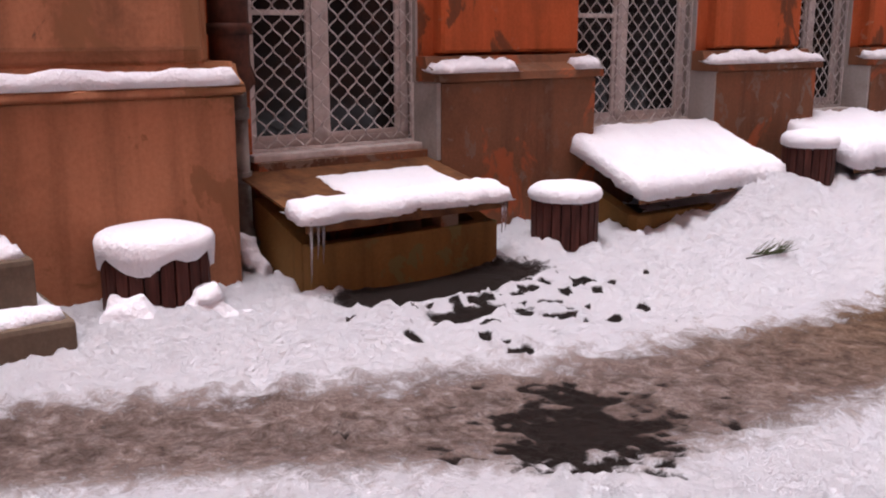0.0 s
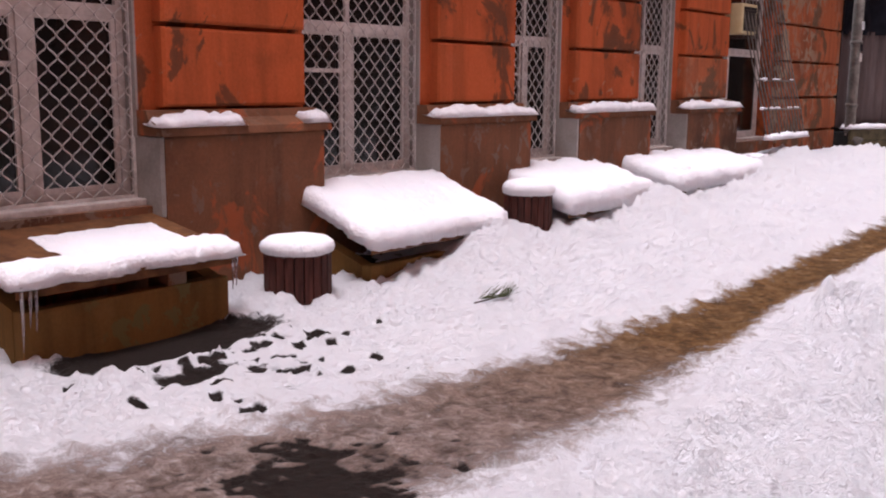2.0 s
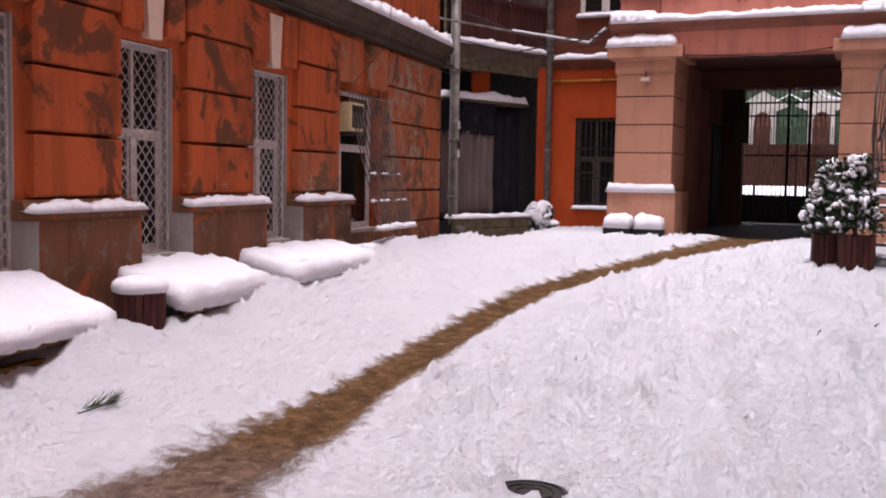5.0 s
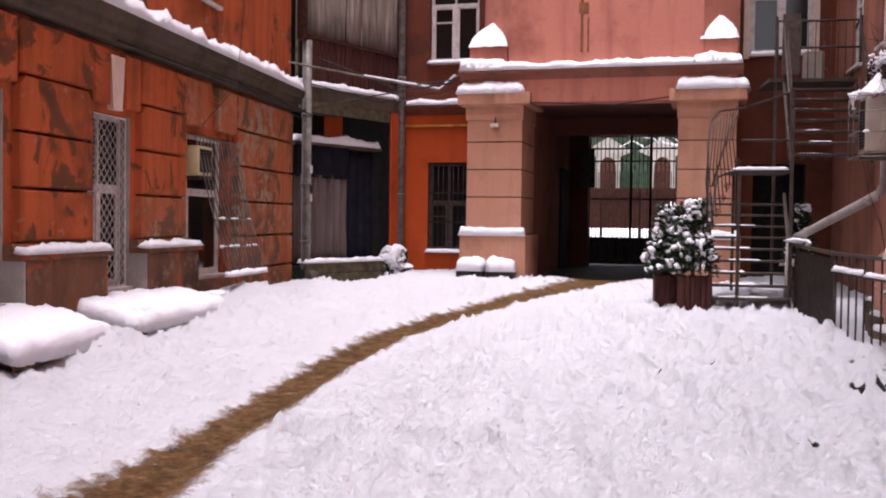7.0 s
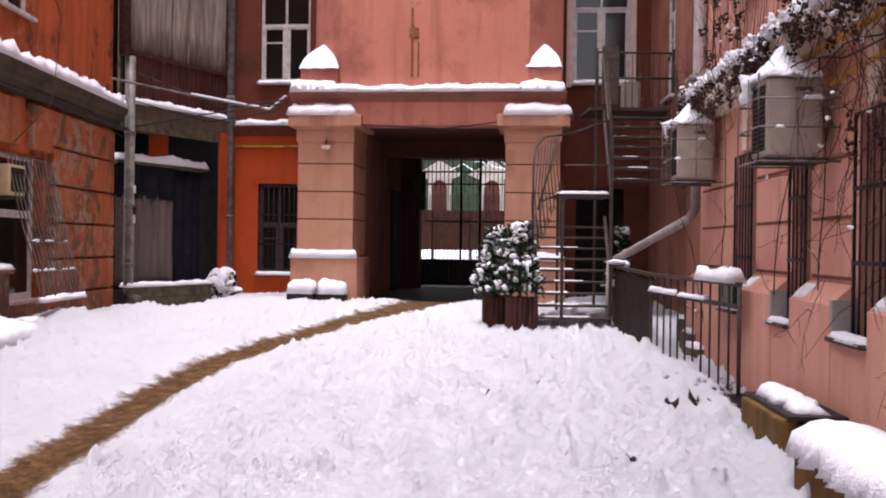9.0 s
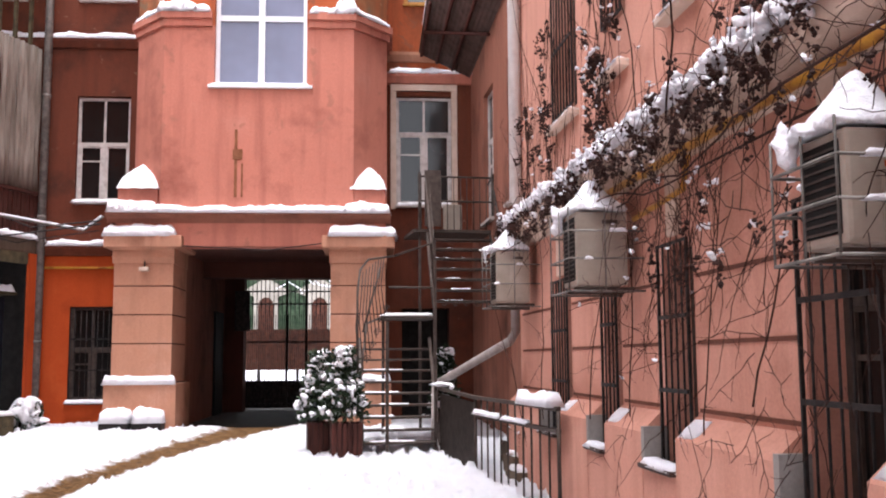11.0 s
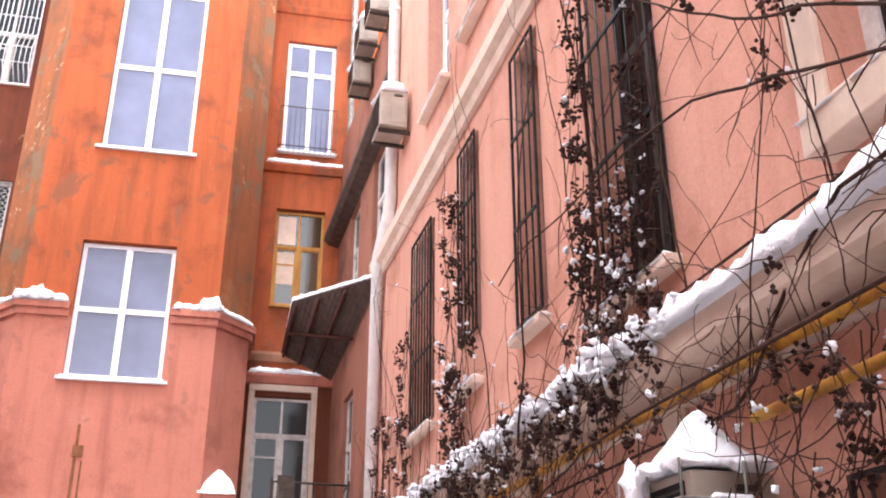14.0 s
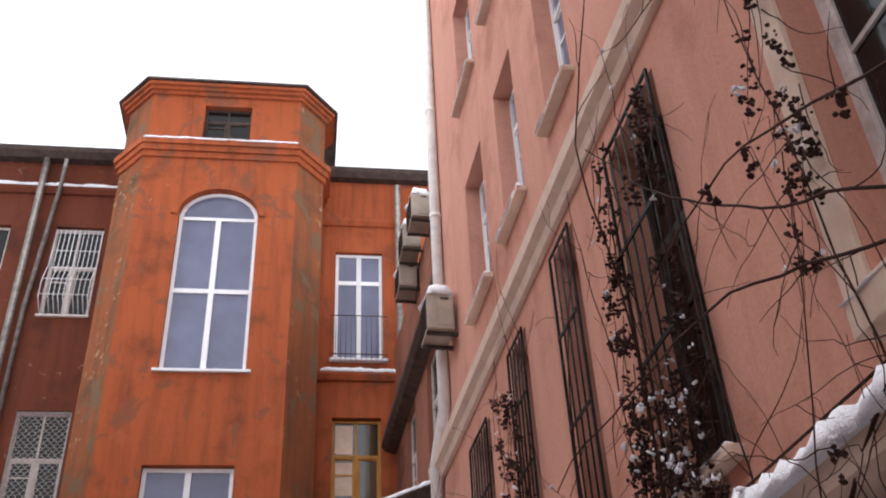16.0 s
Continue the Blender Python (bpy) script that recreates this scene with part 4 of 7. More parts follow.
# cream panels laid on two panes in place of warm reflections
for c0, c1 in ((0.5, 1.2), (1.38, 2.0)):
    part("curtain", boxes((0.07, 0.43, 0.026, 0.029, c0, c1)), M_CREAM, bpy.data.objects["window_31"], "cream curtain standing in for a warm reflection")
pvc_window("window_32", M_G @ pose(4.0, V + 0.08, 11.95), 1.06, 2.78, "white balcony door with a light above", False, M_GLASSBLUE, M_PVC, 0.72, 0.5)
# arch over the tall window: hood of plaster and filling
bm = bmesh.new()
N = 20
o, i_ = [], []
for k in range(N + 1):
    an = math.pi * k / N
    o.append((1.48 + 0.98 * math.cos(an), 14.48 + 0.82 * math.sin(an)))
    i_.append((1.48 + 0.83 * math.cos(an), 14.48 + 0.68 * math.sin(an)))
prev = None
for (x, z), (x2, z2) in zip(o, i_):
    ring = [bm.verts.new(p) for p in ((x, -0.035, z), (x2, -0.035, z2), (x2, 0.02, z2), (x, 0.02, z))]
    if prev:
        for q in range(4):
            bm.faces.new((prev[q], prev[(q + 1) % 4], ring[(q + 1) % 4], ring[q]))
    prev = ring
bmesh.ops.recalc_face_normals(bm, faces=bm.faces[:])
part("arch_hood", bm, M_BAY, gate)
for sgn in (1, -1):
    bm = bmesh.new()
    arc = [(1.48 + sgn * 0.821 * math.cos(math.pi / 2 * k / 10), 14.48 + 0.68 * math.sin(math.pi / 2 * k / 10)) for k in range(11)]
    out = arc + [(1.48, 15.22), (1.48 + sgn * 0.821, 15.22)]
    f0 = [bm.verts.new((x, 0.001, z)) for x, z in out]
    f1 = [bm.verts.new((x, 0.28, z)) for x, z in out]
    n = len(out)
    bm.faces.new(f0)
    for q in range(n):
        bm.faces.new((f0[q], f1[q], f1[(q + 1) % n], f0[(q + 1) % n]))
    bmesh.ops.recalc_face_normals(bm, faces=bm.faces[:])
    part("spandrel", bm, M_BAY, gate)

# ---------------------------------------------------------------- salmon wing

R_LOW = [(-1.86, -1.2), (-0.02, 0.42), (1.44, 2.02), (3.5, 4.25), (5.1, 6.0)]
R_MID = [(-1.65, -0.8), (0.2, 0.75), (1.74, 2.26), (3.14, 4.02), (5.32, 6.4)]
R_TOP = [(-1.15, -0.25), (0.45, 1.2), (2.05, 2.75), (3.9, 4.7), (5.5, 6.3)]
MIDZ = [(3.95, 6.05), (4.3, 6.2), (3.95, 6.25), (3.62, 6.15), (3.72, 6.2)]
holes = [(a, b, 0.80, 2.33) for a, b in R_LOW] + [(a, b, *z) for (a, b), z in zip(R_MID, MIDZ)] + [(a, b, 7.45, 9.3) for a, b in R_TOP] + [(a, b, 10.6, 12.4) for a, b in R_TOP]
bm = pierced(-3.7, 22.0, -0.3, 17.0, 0.45, holes + [(-3.7001, -2.75, 6.7, 17.0001)])
wall_right = whole("wall_east", bm, M_SALMON, M_R, "salmon plastered wall with narrow barred windows", "wall", "structure")
# black sheet stands in for the wing's unlit rooms
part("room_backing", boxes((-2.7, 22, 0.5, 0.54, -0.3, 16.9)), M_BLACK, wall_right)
edges = [-3.68] + [v for a, b in R_LOW for v in (a - 0.06, b + 0.03)] + [22.0]
for a, b in zip(edges[::2], edges[1::2]):
    bm = bmesh.new()
    profile(bm, [(0.02, -0.3), (-0.17, -0.3), (-0.17, 1.02), (-0.02, 1.16), (0.02, 1.16)], a, b)
    part("plinth", bm, M_SALMON, wall_right)
for a, b in R_LOW:
    part("plinth", boxes((a - 0.06, b + 0.03, -0.165, 0.02, -0.3, 0.78)), M_SALMON, wall_right)
    part("window_sill", boxes((a - 0.05, b + 0.02, -0.21, 0.2, 0.781, 0.815), bevel=0.006), M_ROOF, wall_right, "dark metal sill")
    part("jamb", boxes((a - 0.062, a - 0.001, -0.174, 0.3, 0.815, 1.06)), M_JAMB, wall_right)
for z in (1.2, 1.63, 2.06):
    for a, b in zip([-3.6] + [b for a, b in R_LOW], [a for a, b in R_LOW] + [12]):
        if b - a > 0.2:
            part("joint", boxes((a + 0.06, b - 0.06, -0.010, 0.002, z - 0.013, z + 0.013)), M_GROOVE, wall_right)
bm = bmesh.new()
profile(bm, [(0.02, 2.84), (-0.05, 2.84), (-0.08, 2.90), (-0.22, 2.93), (-0.25, 2.97), (-0.25, 3.09), (0.02, 3.16)], -3.7, 22)
part("ledge", bm, M_CREAM, wall_right, "moulded stone ledge between the storeys")
bm = bmesh.new()
profile(bm, [(0.02, 6.42), (-0.05, 6.42), (-0.07, 6.5), (-0.13, 6.55), (-0.14, 6.66), (0.02, 6.7)], -3.7, 22)
part("string_course", bm, M_CREAM, wall_right)
bm = snow_pad(-3.6, 9.0, -0.30, -0.01, 0.13, 21, 0.05, 0.08, 1.1)
for v in bm.verts:
    v.co.z += 3.09
whole("ledge_snow", bm, M_SNOW, M_R, "thick snow along the stone ledge under the vine", "snow", group="snow on ledges", smooth=True)


def bar_grille(t, w, h, y=-0.03, gap=0.11, mat=M_IRON, rows_=(0.33, 0.66)):
    g = part("grille", boxes((0, 0.02, y - 0.02, y, 0, h), (w - 0.02, w, y - 0.02, y, 0, h), (0.02, w - 0.02, y - 0.019, y - 0.001, 0, 0.02), (0.02, w - 0.02, y - 0.019, y - 0.001, h - 0.02, h)), mat, t, "dark iron window bars")
    n = max(2, int(w / gap))
    for i in range(1, n):
        part("bar", tubes([[(w * i / n, y - 0.01, 0.02), (w * i / n, y - 0.01, h - 0.02)]], 0.008, 5), mat, g)
    for q in rows_:
        part("cross_bar", boxes((0.02, w - 0.02, y - 0.03, y - 0.018, h * q - 0.015, h * q + 0.015)), mat, g)


def barred_window(name, m, w, h, label, bars=True):
    t = old_window(name, m, w, h, label, False, 0.5, 0.66, M_STEEL if bars else M_WOODWHITE, M_GLASS, depth=0.2)
    if bars:
        bar_grille(t, w, h)
    return t


bar_grille(bpy.data.objects["window_20"], 0.82, 1.74, -0.06, 0.10)
k = 40
for (a, b) in R_LOW:
    k += 1
    barred_window("window_%d" % k, M_R @ pose(a, 0, 0.82), b - a, 1.5, "narrow window behind dark wrought-iron bars")
for (a, b), (z0, z1) in zip(R_MID, MIDZ):
    k += 1
    barred_window("window_%d" % k, M_R @ pose(a, 0, z0 + 0.01), b - a, z1 - z0 - 0.02, "tall window behind iron bars and dry vine" if a < 5 else "tall white window beside the dry vine", a < 5)
for z in (7.47, 10.62):
    for (a, b) in R_TOP:
        k += 1
        old_window("window_%d" % k, M_R @ pose(a, 0.0, z), b - a, 1.8, "white upper window with a snowy sill", False, 0.5, 0.7, M_PVC, M_GLASSBLUE, depth=0.18)
for z, lst in ((3.93, R_MID[:3]), (3.62, R_MID[3:]), (7.44, R_TOP), (10.6, R_TOP)):
    for i, (a, b) in enumerate(lst):
        big = a > 5 and z < 4
        part("outer_sill", boxes((a - 0.06, b + 0.06, -0.10 if not big else -0.13, 0.05, z - 0.09 - 0.07 * big, z - 0.03 + 0.04 * big), bevel=0.01), M_CREAM, wall_right)
        bm = snow_pad(a - 0.06, b + 0.06, -0.11 if not big else -0.14, 0.0, 0.03 + 0.03 * (z > 7), 30 + i, 0.035, 0.05, 1.2)
        for v in bm.verts:
            v.co.z += 0.04 * big
        for v in bm.verts:
            v.co.z += z - 0.04
        whole("sill_snow", bm, M_SNOW, M_R, "little snow on a window sill", "snow", group="snow on sills", smooth=True)
for (a, b) in R_LOW:
    bm = snow_pad(a - 0.05, b + 0.02, -0.215, -0.05, 0.03, 60, 0.05, 0.04, 0.7)
    for v in bm.verts:
        v.co.z += 0.815
    whole("sill_snow", bm, M_SNOW, M_R, "little snow on a dark window sill", "snow", group="snow on sills", smooth=True)
    bm = snow_pad(b + 0.03, b + 0.34, -0.16, -0.02, 0.025, 66, 0.05, 0.04, 0.8, slope=lambda x, y: 1.02 + 0.9 * (y + 0.17))
    whole("sill_snow", bm, M_SNOW, M_R, "snow on the sloping plinth top", "snow", group="snow on sills", smooth=True)

# annexe wall between the salmon wing and the gate house, corner shade in its colour
holes = [(-6.6, -5.6, 3.9, 6.2), (-8.9, -7.9, 3.9, 6.2), (-6.6, -5.6, 7.6, 9.8), (-8.9, -7.9, 7.6, 9.8), (-4.75, -3.95, 0.1, 2.3)]
bm = pierced(-11.3, -3.65, -0.3, 12.2, 0.4, holes)
annex = whole("wall_annexe", bm, M_ANNEXE, M_R @ pose(0, 0.42, 0), "pink set-back wall darkened for the yard's shaded corner", "wall", "structure")
# black sheet stands in for the annexe's unlit rooms
part("room_backing", boxes((-11.3, -3.7, 0.3, 0.34, -0.3, 12)), M_BLACK, annex)
bm = bmesh.new()
profile(bm, [(0.02, 9.80), (-0.22, 9.86), (-0.30, 9.95), (-0.30, 10.05), (0.02, 10.12)], -11.2, -3.7)
part("cornice", bm, M_ROOF, annex, "dark brown cornice")
part("end_face", boxes((-3.7, -3.64, -0.41, 0.41, -0.3, 6.7)), M_SALMON, annex)
for i, h in enumerate(holes[:4]):
    old_window("window_%d" % (80 + i), M_R @ pose(h[0], 0.5, h[2]), 1.0, h[3] - h[2], "white window in the set-back wall", False)

# near end of the yard, behind the camera: unseen wall added, height set for light
bm = boxes((-7, 5.5, -9.4, -9.0, -0.3, 7))
whole("wall_south", bm, M_SALMON, pose(0, 0, 0), "added unseen wall closing the yard, its height set for the light", "wall", "structure")

# ---------------------------------------------------------------- along the red wing


def up(bm, dz):
    for v in bm.verts:
        v.co.z += dz
    return bm


def lid_slope(z_back, z_front, front):
    return lambda x, y: z_back + (z_front - z_back) * min(1.2, max(0.0, y / front))


def light_well(s0, s1, front, z_back, z_front, z_wall, label, snow, seed, box_front=None):
    """Masonry light well against the wall under a sloping sheet lid."""
    t = thing("light_well", M_L, label, "light well", group="light wells along the wall")
    f = box_front or front + 0.05
    sh = lid_slope(z_back, z_front, front)
    part("front_wall", boxes((s0 + 0.05, s1 - 0.03, f, f + 0.09, -0.2, z_wall), bevel=0.012), M_OCHRE, t, "mossy ochre concrete front")
    for a in (s0 + 0.05, s1 - 0.13):
        bm = bmesh.new()
        zb = z_wall + 0.16
        pr = [(f + 0.09, -0.2), (-0.13, -0.2), (-0.13, zb), (f + 0.09, z_wall)]
        lo = [bm.verts.new((a, y, z)) for y, z in pr]
        hi = [bm.verts.new((a + 0.1, y, z)) for y, z in pr]
        for i in range(4):
            bm.faces.new((lo[i], lo[(i + 1) % 4], hi[(i + 1) % 4], hi[i]))
        bm.faces.new(lo[::-1])
        bm.faces.new(hi)
        bmesh.ops.recalc_face_normals(bm, faces=bm.faces[:])
        part("side_wall", bm, M_OCHRE, t)
    c = s0 + (s1 - s0) * 0.72
    part("support_block", boxes((c - 0.06, c + 0.06, f + 0.01, f + 0.1, z_wall, sh(0, f + 0.05) - 0.012), bevel=0.006), M_PLINTH, t)
    # black block stands in for the unlit inside of the well
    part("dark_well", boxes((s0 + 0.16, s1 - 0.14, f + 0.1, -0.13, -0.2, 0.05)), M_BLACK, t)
    bm = bmesh.new()
    g = [bm.verts.new((x, y, sh(x, y))) for x, y in ((s0, front), (s1, front), (s1, 0.0), (s0, 0.0))]
    h = [bm.verts.new((v.co.x, v.co.y, v.co.z - 0.012)) for v in g]
    bm.faces.new(g)
    bm.faces.new(h[::-1])
    for i in range(4):
        bm.faces.new((g[i], h[i], h[(i + 1) % 4], g[(i + 1) % 4]))
    bmesh.ops.recalc_face_normals(bm, faces=bm.faces[:])
    part("lid", bm, M_RUSTPLATE, t, "rusty sloping sheet lid")
    part("lid_lip", boxes((s0, s1, front - 0.006, front + 0.004, sh(0, front) - 0.06, sh(0, front) - 0.002)), M_RUSTPLATE, t)
    return sh


sh = light_well(2.06, 3.36, -0.80, 0.52, 0.37, 0.23, "ochre concrete light well with a rusty lid, partly snowed over", None, 1)
bm = snow_pad(2.02, 3.40, -0.83, -0.60, 0.065, 2, 0.03, 0.07, 0.5, slope=sh)
whole("lid_snow", bm, M_SNOW, M_L, "thick snow roll along the lid's front edge", "snow", group="snow on lids", smooth=True)
bm = snow_pad(2.45, 3.25, -0.58, -0.16, 0.012, 5, 0.03, 0.12, 1.8, slope=sh)
whole("lid_snow", bm, M_SNOW, M_L, "thin melting snow on the rusty lid", "snow", group="snow on lids", smooth=True)
for x in (2.08, 2.12, 2.15, 3.31, 3.335):
    h = 0.10 + 0.22 * ((x * 37) % 1)
    bm = bmesh.new()
    tube(bm, [(x, -0.815, 0.37), (x + 0.004, -0.813, 0.37 - h * 0.5), (x, -0.81, 0.37 - h)], 0.012, 6, 0.002)
    whole("icicle", bm, M_ICE, M_L, "clear icicle hanging from the lid's corner", "icicle", group="icicles", smooth=True)
for q, (s0, s1, zb, zf, hs) in enumerate(((4.52, 6.02, 0.53, 0.25, 0.11), (6.98, 8.5, 0.44, 0.24, 0.17), (9.06, 11.3, 0.42, 0.27, 0.16))):
    sh = light_well(s0, s1, -0.74, zb, zf, 0.10 if q < 2 else 0.18, "light well lid buried under a thick snow cushion", None, q + 3)
    bm = snow_pad(s0 - 0.04, s1 + 0.04, -0.80, 0.02, hs, 40 + q, 0.03, 0.08, 0.30, slope=sh)
    whole("lid_snow", bm, M_SNOW, M_L, "deep snow cushion on a sloping lid", "snow", group="snow on lids", smooth=True)

def slatted_bin(x, y, z, r, h, label, cap, seed, droop=0.0):
    """Round bin of upright dark red slats under a cap of snow."""
    t = thing("slatted_bin", pose(x, y, z), label, "bin", group="slatted bins by the wall")
    bm = bmesh.new()
    tube(bm, [(0, 0, 0.0), (0, 0, h)], r * 0.93, 20)
    # black core makes the slits between the slats dark
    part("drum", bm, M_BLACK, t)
    n = 22
    sl = boxes((-math.pi * r / n * 0.86, math.pi * r / n * 0.86, -0.009, 0.009, 0, h), bevel=0.003)
    me = None
    for i in range(n):
        a = math.tau * i / n
        if me is None:
            ob = part("slat", sl, M_SLAT, t)
            me = ob.data
        else:
            ob = new("slat", me)
            ob.parent = t
        ob.matrix_basis = Matrix.Rotation(a, 4, "Z") @ Matrix.Translation((0, -r * 0.97, 0))
    bm = bmesh.new()
    rings = []
    N = 28
    for k, (rr, zz) in enumerate(((0.98, -0.015), (1.10, 0.01), (1.13, 0.05), (1.08, 0.085), (0.92, 0.115), (0.6, 0.13), (0.25, 0.135))):
        ring = []
        for i in range(N):
            a = math.tau * i / N
            w = 1 + 0.05 * noise.noise(Vector((math.cos(a) * 2 + seed, math.sin(a) * 2, zz * 8)))
            d = -droop * max(0.0, noise.noise(Vector((math.cos(a) * 1.6 + seed * 3, math.sin(a) * 1.6, 1.0))) + 0.15) if k < 2 else 0.0
            ring.append(bm.verts.new((math.cos(a) * r * rr * w, math.sin(a) * r * rr * w, h + zz / 0.135 * cap * (1 + 0.12 * noise.noise(Vector((math.cos(a) + seed, math.sin(a), 3)))) + d)))
        rings.append(ring)
    for u, v in zip(rings, rings[1:]):
        for i in range(N):
            bm.faces.new((u[i], u[(i + 1) % N], v[(i + 1) % N], v[i]))
    bm.faces.new(rings[-1])
    bm.faces.new(rings[0][::-1])
    whole("bin_snow", bm, M_SNOW, pose(x, y, z), "round cap of snow on a slatted bin", "snow", group="snow on bins", smooth=True)


slatted_bin(-4.62, 1.36, -0.02, 0.245, 0.34, "dark red slatted bin half buried in snow", 0.085, 1, 0.2)
slatted_bin(-4.60, 3.96, -0.02, 0.205, 0.30, "dark red slatted bin under snow", 0.10, 2)
slatted_bin(-4.74, 6.72, 0.08, 0.20, 0.32, "dark red slatted bin under snow", 0.12, 3)
slatted_bin(-4.74, 9.38, 0.10, 0.19, 0.30, "dark red slatted bin under snow", 0.11, 4)
slatted_bin(-4.75, 11.75, 0.10, 0.17, 0.28, "dark red slatted bin under snow", 0.10, 5)
heaps = [[(-4.31, 1.50, 0.0, 0.10), (-4.34, 1.44, 0.07, 0.065), (-4.30, 1.60, -0.03, 0.09), (-4.28, 1.38, -0.02, 0.08), (-4.35, 1.50, 0.11, 0.06)],
         [(-4.46, 1.12, -0.02, 0.15), (-4.47, 1.13, 0.07, 0.09), (-4.36, 1.2, -0.02, 0.12), (-4.40, 1.30, -0.04, 0.11)],
         [(-4.95, 2.0, 0.12, 0.045), (-4.97, 1.98, 0.18, 0.04), (-4.9, 2.05, 0.02, 0.06)]]
for i, spots in enumerate(heaps):
    melted(whole("snow_mound", lumps(spots, 3 + i, 0.95), M_SNOW, pose(0, 0, 0), ("lumpy clump of snow before the slatted bin", "snow draped down the slatted bin's side", "small heap of snow by the drain pipe")[i], "snow", smooth=True), 0.014, 2)

# stone steps at the near end
t = thing("stone_steps", M_L, "worn grey stone steps with snow on the treads", "steps")
for i, (s1, fr, z1) in enumerate(((0.88, -1.0, 0.13), (0.78, -0.82, 0.37), (0.70, -0.62, 0.61))):
    part("step", boxes((-1.2, s1, fr, -0.402, -0.2 if i == 0 else z1 - 0.235, z1), bevel=0.025), M_STONE, t)
for i, (s1, fr, z1) in enumerate(((0.88, -1.0, 0.13), (0.78, -0.82, 0.37), (0.70, -0.62, 0.61))):
    bm = up(snow_pad(-1.0, s1 - 0.02, fr + 0.02, -0.41, 0.07 if i else 0.05, 70 + i, 0.035, 0.06, 0.8), z1 - 0.005)
    whole("step_snow", bm, M_SNOW, M_L, "patchy snow on a stone step", "snow", group="snow on steps", smooth=True)


def drain_pipe(m, pts, r, mat, label, collars=()):
    t = thing("drain_pipe", m, label, "drain pipe")
    part("pipe", tubes([pts], r, 12), mat, t)
    for p in collars:
        part("collar", tubes([[(p[0], p[1], p[2] - 0.03), (p[0], p[1], p[2] + 0.03)]], r * 1.16, 12), mat, t)
    return t


drain_pipe(M_L, [(2.0, -0.14, 6.0), (2.0, -0.14, 1.12), (2.06, -0.08, 1.02)], 0.105, M_PIPERUST, "rusty brown drain pipe in the corner", [(2.0, -0.14, 2.5), (2.0, -0.14, 1.3)])
drain_pipe(M_L, [(2.08, -0.03, 1.05), (2.085, -0.04, 0.22), (2.09, -0.16, 0.12)], 0.052, M_PIPE, "worn grey lower drain pipe", [(2.082, -0.035, 0.85), (2.083, -0.035, 0.5)])
drain_pipe(M_L, [(16.62, -0.16, 4.5), (16.62, -0.16, 0.52), (16.62, -0.34, 0.4)], 0.085, M_PIPE, "grey drain pipe with torn paper notices", [(16.62, -0.16, 3.2), (16.62, -0.16, 2.0), (16.62, -0.16, 1.0)])
drain_pipe(M_L, [(16.55, -0.08, 9.5), (16.55, -0.08, 4.5)], 0.10, M_PIPERUST, "rusty upper drain pipe", [])
drain_pipe(M_G, [(-2.72, V - 0.16, 17.0), (-2.72, V - 0.16, 0.4)], 0.075, M_PIPE, "grey drain pipe in the corner", [(-2.72, V - 0.16, z) for z in (1.9, 4.2, 6.5, 9.0)])
for z, c in ((2.2, M_PVC), (1.86, M_NAVY), (1.7, M_WOODWHITE)):
    whole("paper_notice", boxes((16.56, 16.68, -0.252, -0.245, z, z + 0.13)), c, M_L, "torn paper notice stuck on the pipe", "notice", group="notices")

# window with an air conditioner and a bulging grille
t = thing("bar_grille", M_L @ pose(12.15, 0.0, 0.62), "bulging grille of rusty thin bars over a window", "window grille")
for i in range(13):
    x = 1.4 * i / 12
    bul = [(x, -0.02, 1.85), (x, -0.10, 1.5), (x + 0.04, -0.20, 1.0), (x + 0.10, -0.36, 0.35), (x + 0.14, -0.42, 0.02)]
    part("bar", tubes([bul], 0.009, 5), M_PIPE, t)
for z, y, k in ((1.83, -0.02, 0.0), (0.75, -0.26, 0.06), (0.38, -0.36, 0.10), (0.03, -0.42, 0.14)):
    part("cross_bar", tubes([[(k, y, z), (1.4 + k, y, z)]], 0.01, 5), M_PIPE, t)
clots = []
rnd = random.Random(19)
for _ in range(26):
    z, y = rnd.choice(((0.75, -0.26), (0.38, -0.36), (0.03, -0.42)))
    clots.append((12.2 + 1.45 * rnd.random(), y, z + 0.64, rnd.uniform(0.012, 0.028)))
tagged(whole("grille_snow", lumps(clots, 4, 0.7), M_SNOW, M_L, "clots of snow on the bulging bars", "snow", smooth=True), kind="stuff")
bm = up(snow_pad(12.25, 13.7, -0.50, -0.36, 0.05, 81, 0.03, 0.04, 1.2), 0.63)
whole("ledge_snow", bm, M_SNOW, M_L, "snow caught on the foot of the bars", "snow", group="snow on ledges", smooth=True)


